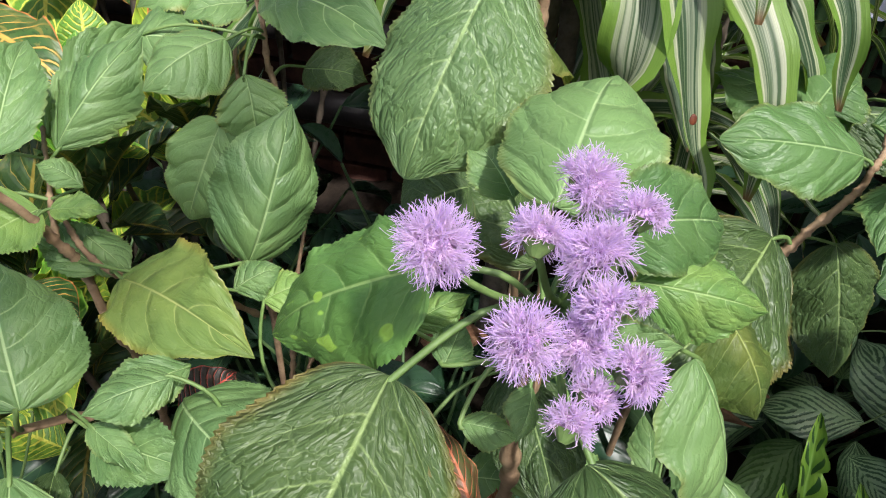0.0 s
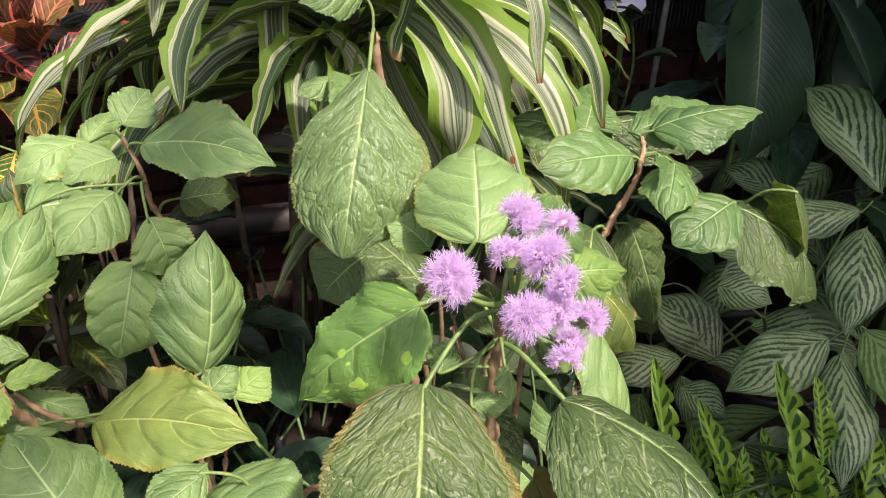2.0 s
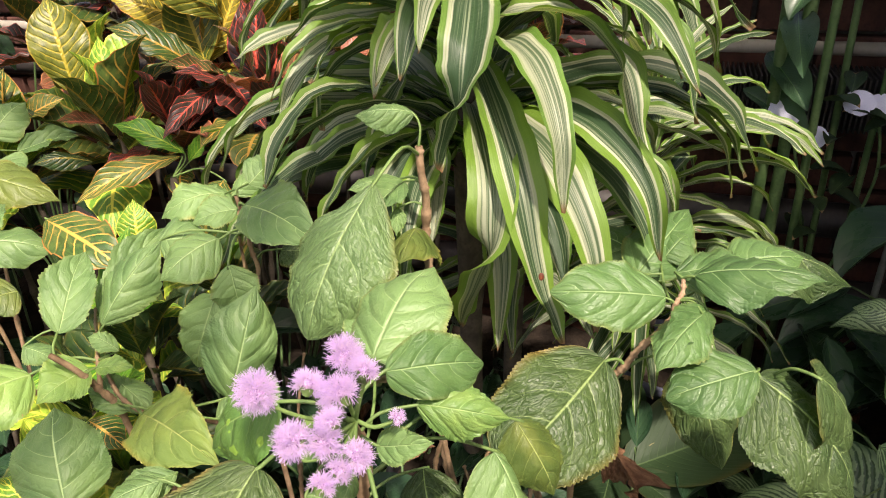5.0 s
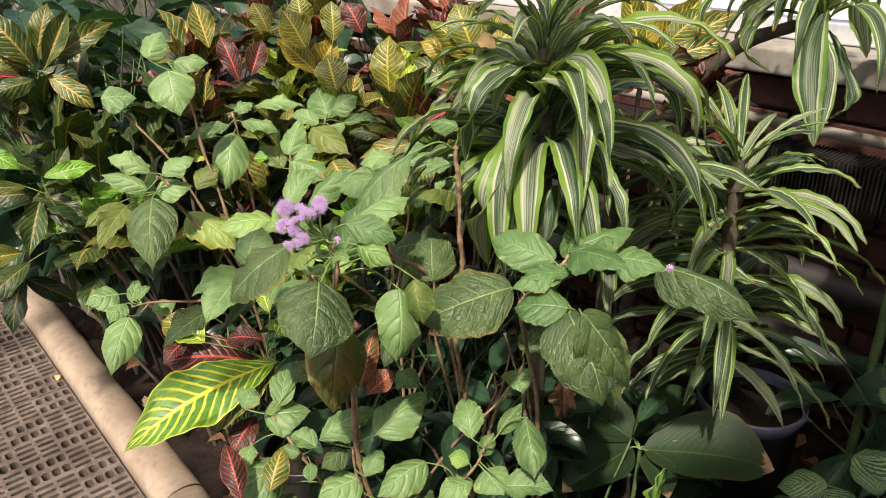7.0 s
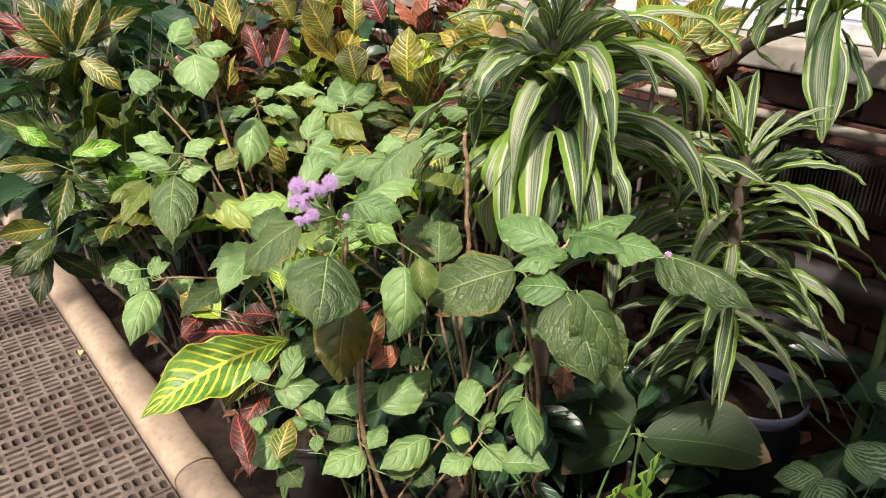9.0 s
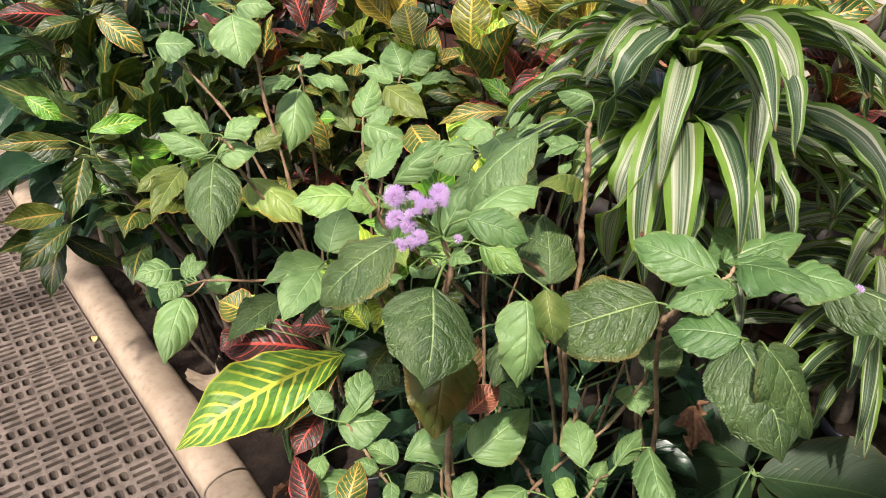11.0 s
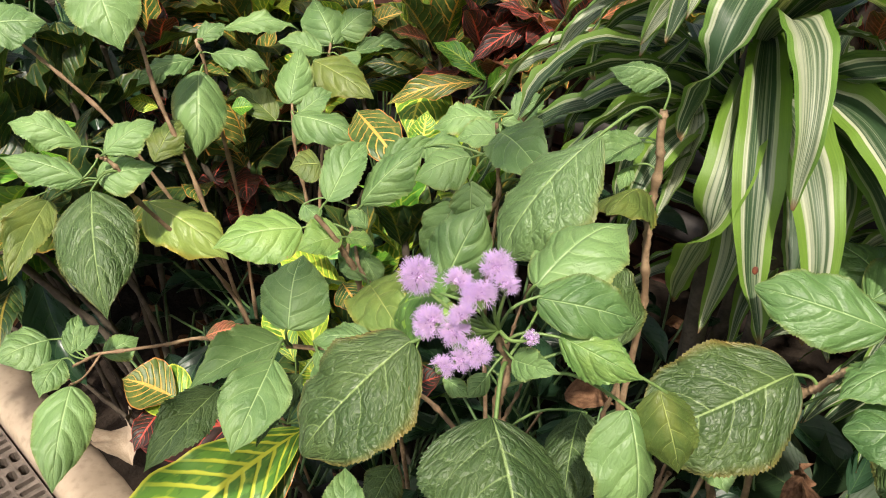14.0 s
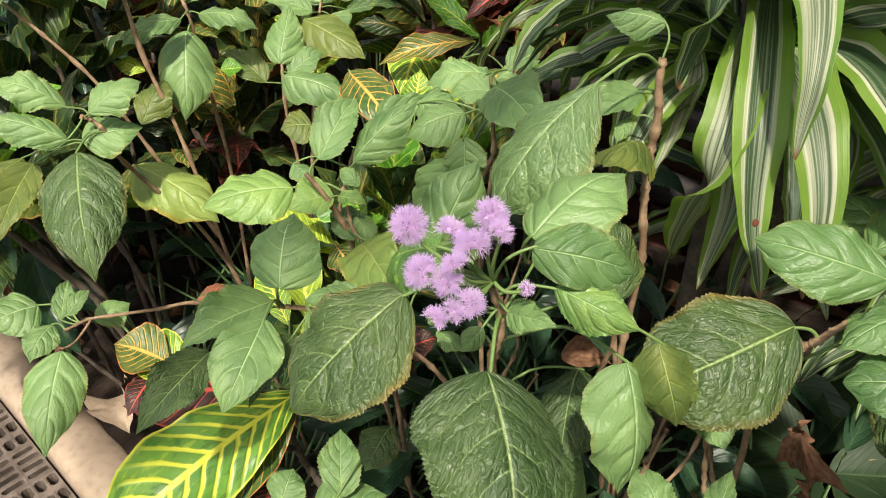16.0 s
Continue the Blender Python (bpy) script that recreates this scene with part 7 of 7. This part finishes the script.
# tall dark plants beyond, near the wall, set there to shade the bed too
tallest = random.Random(17)
for k in range(8):
    x, y = 0.86 + 0.13 * (k % 4) + tallest.uniform(-0.04, 0.04), -1.05 - 0.38 * (k // 4) - 0.1 * (k % 2)
    foliage("tall dark glossy plant near the wall, added for shade", (x, y, 0.05), 1.25 + 0.5 * tallest.random(), 30, 0.24, M_FAR, 200 + k, 0.42)

# more of these, nearly all out of view, only to block sun
for x, y in ((0.76, -1.15), (0.9, -1.0), (1.02, -1.12), (0.84, -1.3), (1.1, -0.95)):
    foliage("tall dark glossy plant near the wall, added for shade", (x, y, 0.05), 1.35 + 0.5 * tallest.random(), 42, 0.22, M_FAR, 220 + int(x * 100), 0.3)

# tall green canes and a stake at the back
canes = thing("cane_plant", "tall green canes standing in front of the wall", "foliage plant", at=(1.08, -0.36, 0.05))
for x, y, lean, r in ((1.03, -0.335, 0.004, 0.015), (1.03, -0.362, -0.006, 0.016), (1.03, -0.398, 0.0, 0.011), (1.08, -0.44, 0.01, 0.009), (1.1, -0.5, -0.02, 0.009)):
    stem(canes, [(x, y - 0.02, 0.03), (x + 0.005, y - 0.012, 0.6), (x, y + lean, 1.3)], r, r * 0.85, "cane", M_CANE, 0.0)
for k in range(10):
    z, y = 0.75 + 0.06 * k, -0.3 - 0.03 * k
    leaf(canes, (1.06, y, z), (1.0 - 0.04 * (k % 3), y - 0.1 + 0.05 * (k % 4), z - 0.06), 0.05, (-0.4, 0.2, 0.8), M_BIG, stalk=False)
stake = thing("stake", "thin grey-green support stake", "stake", at=(1.08, -0.58, 0.05))
part("pole", tube("pole", [(1.09, -0.585, 0.03), (1.095, -0.58, 0.55), (1.12, -0.62, 1.1)], 0.006, 0.006, 8, 4), M_STAKE, stake).location = -stake.location

def dead_blade(seed):
    return blade("dead_blade", ovate, rows=14, cols=7, arch=0.2, fold=0.5, ripple=0.08, puff=0.0, seed=seed)


M_TAN = plain_material("dry_tan_leaf", (0.3, 0.23, 0.16), (0.42, 0.34, 0.25), 0.8, 6.0, 0.5, 0.2, coords="UV")
M_SCRAP = plain_material("yellow_scrap", (0.5, 0.36, 0.16), (0.62, 0.46, 0.22), 0.8, 60.0, 0.3, 0.2)


def pale_flower(plant, at, size, normal, seed):
    """A flat flower of five broad petals."""
    r = random.Random(seed)
    for k in range(5):
        a = k * 1.2566 + r.uniform(-0.15, 0.15)
        z = Vector(normal).normalized()
        x = z.orthogonal().normalized()
        d = x * math.cos(a) + z.cross(x) * math.sin(a) + z * 0.12
        ob = part("petal", PETAL, None, plant)
        ob.matrix_basis = Matrix.Translation(-plant.location) @ place(at, Vector(at) + d * size, z, size * 1.05)


M_PALE = plain_material("pale_petal", (0.62, 0.64, 0.78), (0.74, 0.75, 0.86), 0.6, 60.0, 0.1, 0.3)
PETAL = blade("petal", lambda t: ovate(t, 0.62, 0.9, 0.4), rows=12, cols=7, arch=0.06, fold=0.1, ripple=0.02, puff=0.0, seed=88)
PETAL.materials.append(M_PALE)
balsam = thing("balsam", "leggy plant with pale bluish-white flat flowers", "flowering plant", at=(1.06, -0.5, 0.05))
stem(balsam, [(1.06, -0.5, 0.03), (1.05, -0.46, 0.35), (1.03, -0.40, 0.62), (1.03, -0.37, 0.72)], 0.006, 0.003, material=M_CANE, knots=0.0)
stem(balsam, [(1.05, -0.46, 0.35), (1.06, -0.52, 0.6), (1.06, -0.5, 0.72)], 0.005, 0.003, material=M_CANE, knots=0.0)
for k, (x, y, z, s) in enumerate(((1.02, -0.36, 0.726, 0.026), (1.02, -0.385, 0.69, 0.018), (1.06, -0.505, 0.73, 0.024), (1.03, -0.464, 0.743, 0.024), (1.03, -0.412, 0.685, 0.022))):
    pale_flower(balsam, (x, y, z), s, (-0.6, 0.1 * k - 0.2, 0.8), 300 + k)
for k in range(14):
    a, h = k * 2.4, 0.5 + 0.02 * k
    p = Vector((1.05 - 0.02 * (k % 3), -0.42 - 0.03 * (k % 4), h))
    leaf(balsam, p, p + Vector((math.cos(a) * 0.07, math.sin(a) * 0.07, 0.01)), 0.032, (0, 0, 1), M_PLAIN, stalk=False)

# a fallen scrap on the dracaena and one on the walkway
scrap = thing("fallen_leaf", "small curled yellowish dry leaf lying on a dracaena", "fallen leaf", at=(0.387, 0.0, 1.042))
part("blade", dead_blade(79), M_SCRAP, scrap).matrix_basis = place((0, 0, 0), (-0.012, 0.028, 0.006), (-0.4, -0.5, 0.7), 0.024)
scrap = thing("fallen_leaf", "small yellow leaf lying on the walkway", "fallen leaf", at=(-0.024, 1.349, 0.003))
part("blade", dead_blade(80), M_SCRAP, scrap).matrix_basis = place((0, 0, 0), (0.012, 0.022, 0.001), (0, 0, 1), 0.018)
scrap = thing("fallen_leaf", "reddish-brown dry leaf caught low among stems", "fallen leaf", at=(0.30, 0.05, 0.62))
part("blade", dead_blade(81), M_DEAD, scrap).matrix_basis = place((0, 0, 0), (0.01, -0.05, 0.01), (-0.6, 0, 0.8), 0.03)

scrap = thing("fallen_leaf", "large dry beige leaf lying against the kerb", "fallen leaf", at=(0.118, 0.85, 0.09))
part("blade", blade("dead_blade", lambda t: ovate(t, 0.45, 0.6, 0.8), rows=26, cols=13, arch=0.2, fold=0.55, ripple=0.09, puff=0.01, seed=83, twist=0.5), M_TAN, scrap).matrix_basis = place((0.03, 0.06, 0.0), (-0.02, -0.07, 0.03), (-0.45, -0.1, 0.9), 0.08)

# timber edging of the far bed
for y, z in ((1.7, 0.62), (1.7, 0.40)):
    rail = thing("timber_rail", "pale weathered timber rail of a bench", "rail", "bench rails")
    part("rail", slab(0.13, 0.75, y, y + 0.03, z, z + 0.07, 0.004), M_WOOD, rail)
for x in (0.13, 0.41, 0.69):
    post = thing("timber_post", "pale weathered timber post of a bench", "post", "bench posts")
    part("post", slab(x, x + 0.05, 1.735, 1.78, 0.0, 0.72, 0.004), M_WOOD, post)

# dead leaves on the soil
litter = tagged(new("dead_leaves"), "curled dry brown leaves lying on the soil", "dead leaves", kind="stuff")
dead = blade("dead_blade", ovate, rows=8, cols=5, arch=0.3, fold=0.8, ripple=0.1, puff=0.0, seed=77)
for k in range(150):
    x, y = rng.uniform(0.1, 1.15), rng.uniform(-0.9, 1.4)
    b = Vector((x, y, 0.075 + rng.uniform(0, 0.02)))
    a = rng.uniform(0, 6.28)
    ob = part("dead_leaf", dead, M_DEAD, litter)
    ob.matrix_basis = place(b, b + Vector((math.cos(a), math.sin(a), rng.uniform(-0.1, 0.2))) * rng.uniform(0.04, 0.08), (rng.uniform(-0.5, 0.5), rng.uniform(-0.5, 0.5), 1), rng.uniform(0.02, 0.04))
hung = thing("withered_leaf", "crumpled dry brown leaf caught on a stem", "dead leaf", at=(0.37, -0.16, 0.6))
for k in range(3):
    crumpled = blade("dead_blade", ovate, rows=26, cols=11, arch=0.45 - 0.3 * k, fold=0.7 - 0.5 * k, ripple=0.3, puff=0.1, seed=84 + k, twist=1.6 - 1.3 * k)
    ob = part("dead_leaf", crumpled, M_DEAD, hung)
    ob.matrix_basis = place((0.006 * k, 0.0, 0.0), (-0.02 + 0.018 * k, -0.014 + 0.012 * k, -0.048 + 0.01 * k), (-0.7, -0.7 + 0.6 * k, 0.2), 0.027)

# ---- bricks of the wall: the stretch the camera passes, one by one ----
BRICK = {}
for half in (False, True):
    bm = slab(0, 0.03, 0, 0.105 if half else 0.215, 0, 0.065, 0.003)
    BRICK[half] = bpy.data.meshes.new("brick")
    bm.to_mesh(BRICK[half])
    bm.free()
    BRICK[half].materials.append(M_BRICK)
for row in range(11):
    for k in range(12):
        b = part("brick", BRICK[False], None, wall_east)
        b.location = (WALL_X - 0.008 + rng.uniform(-0.001, 0.001), -1.0 + k * 0.226 + (0.113 if row % 2 else 0), 0.03 + row * 0.0755)
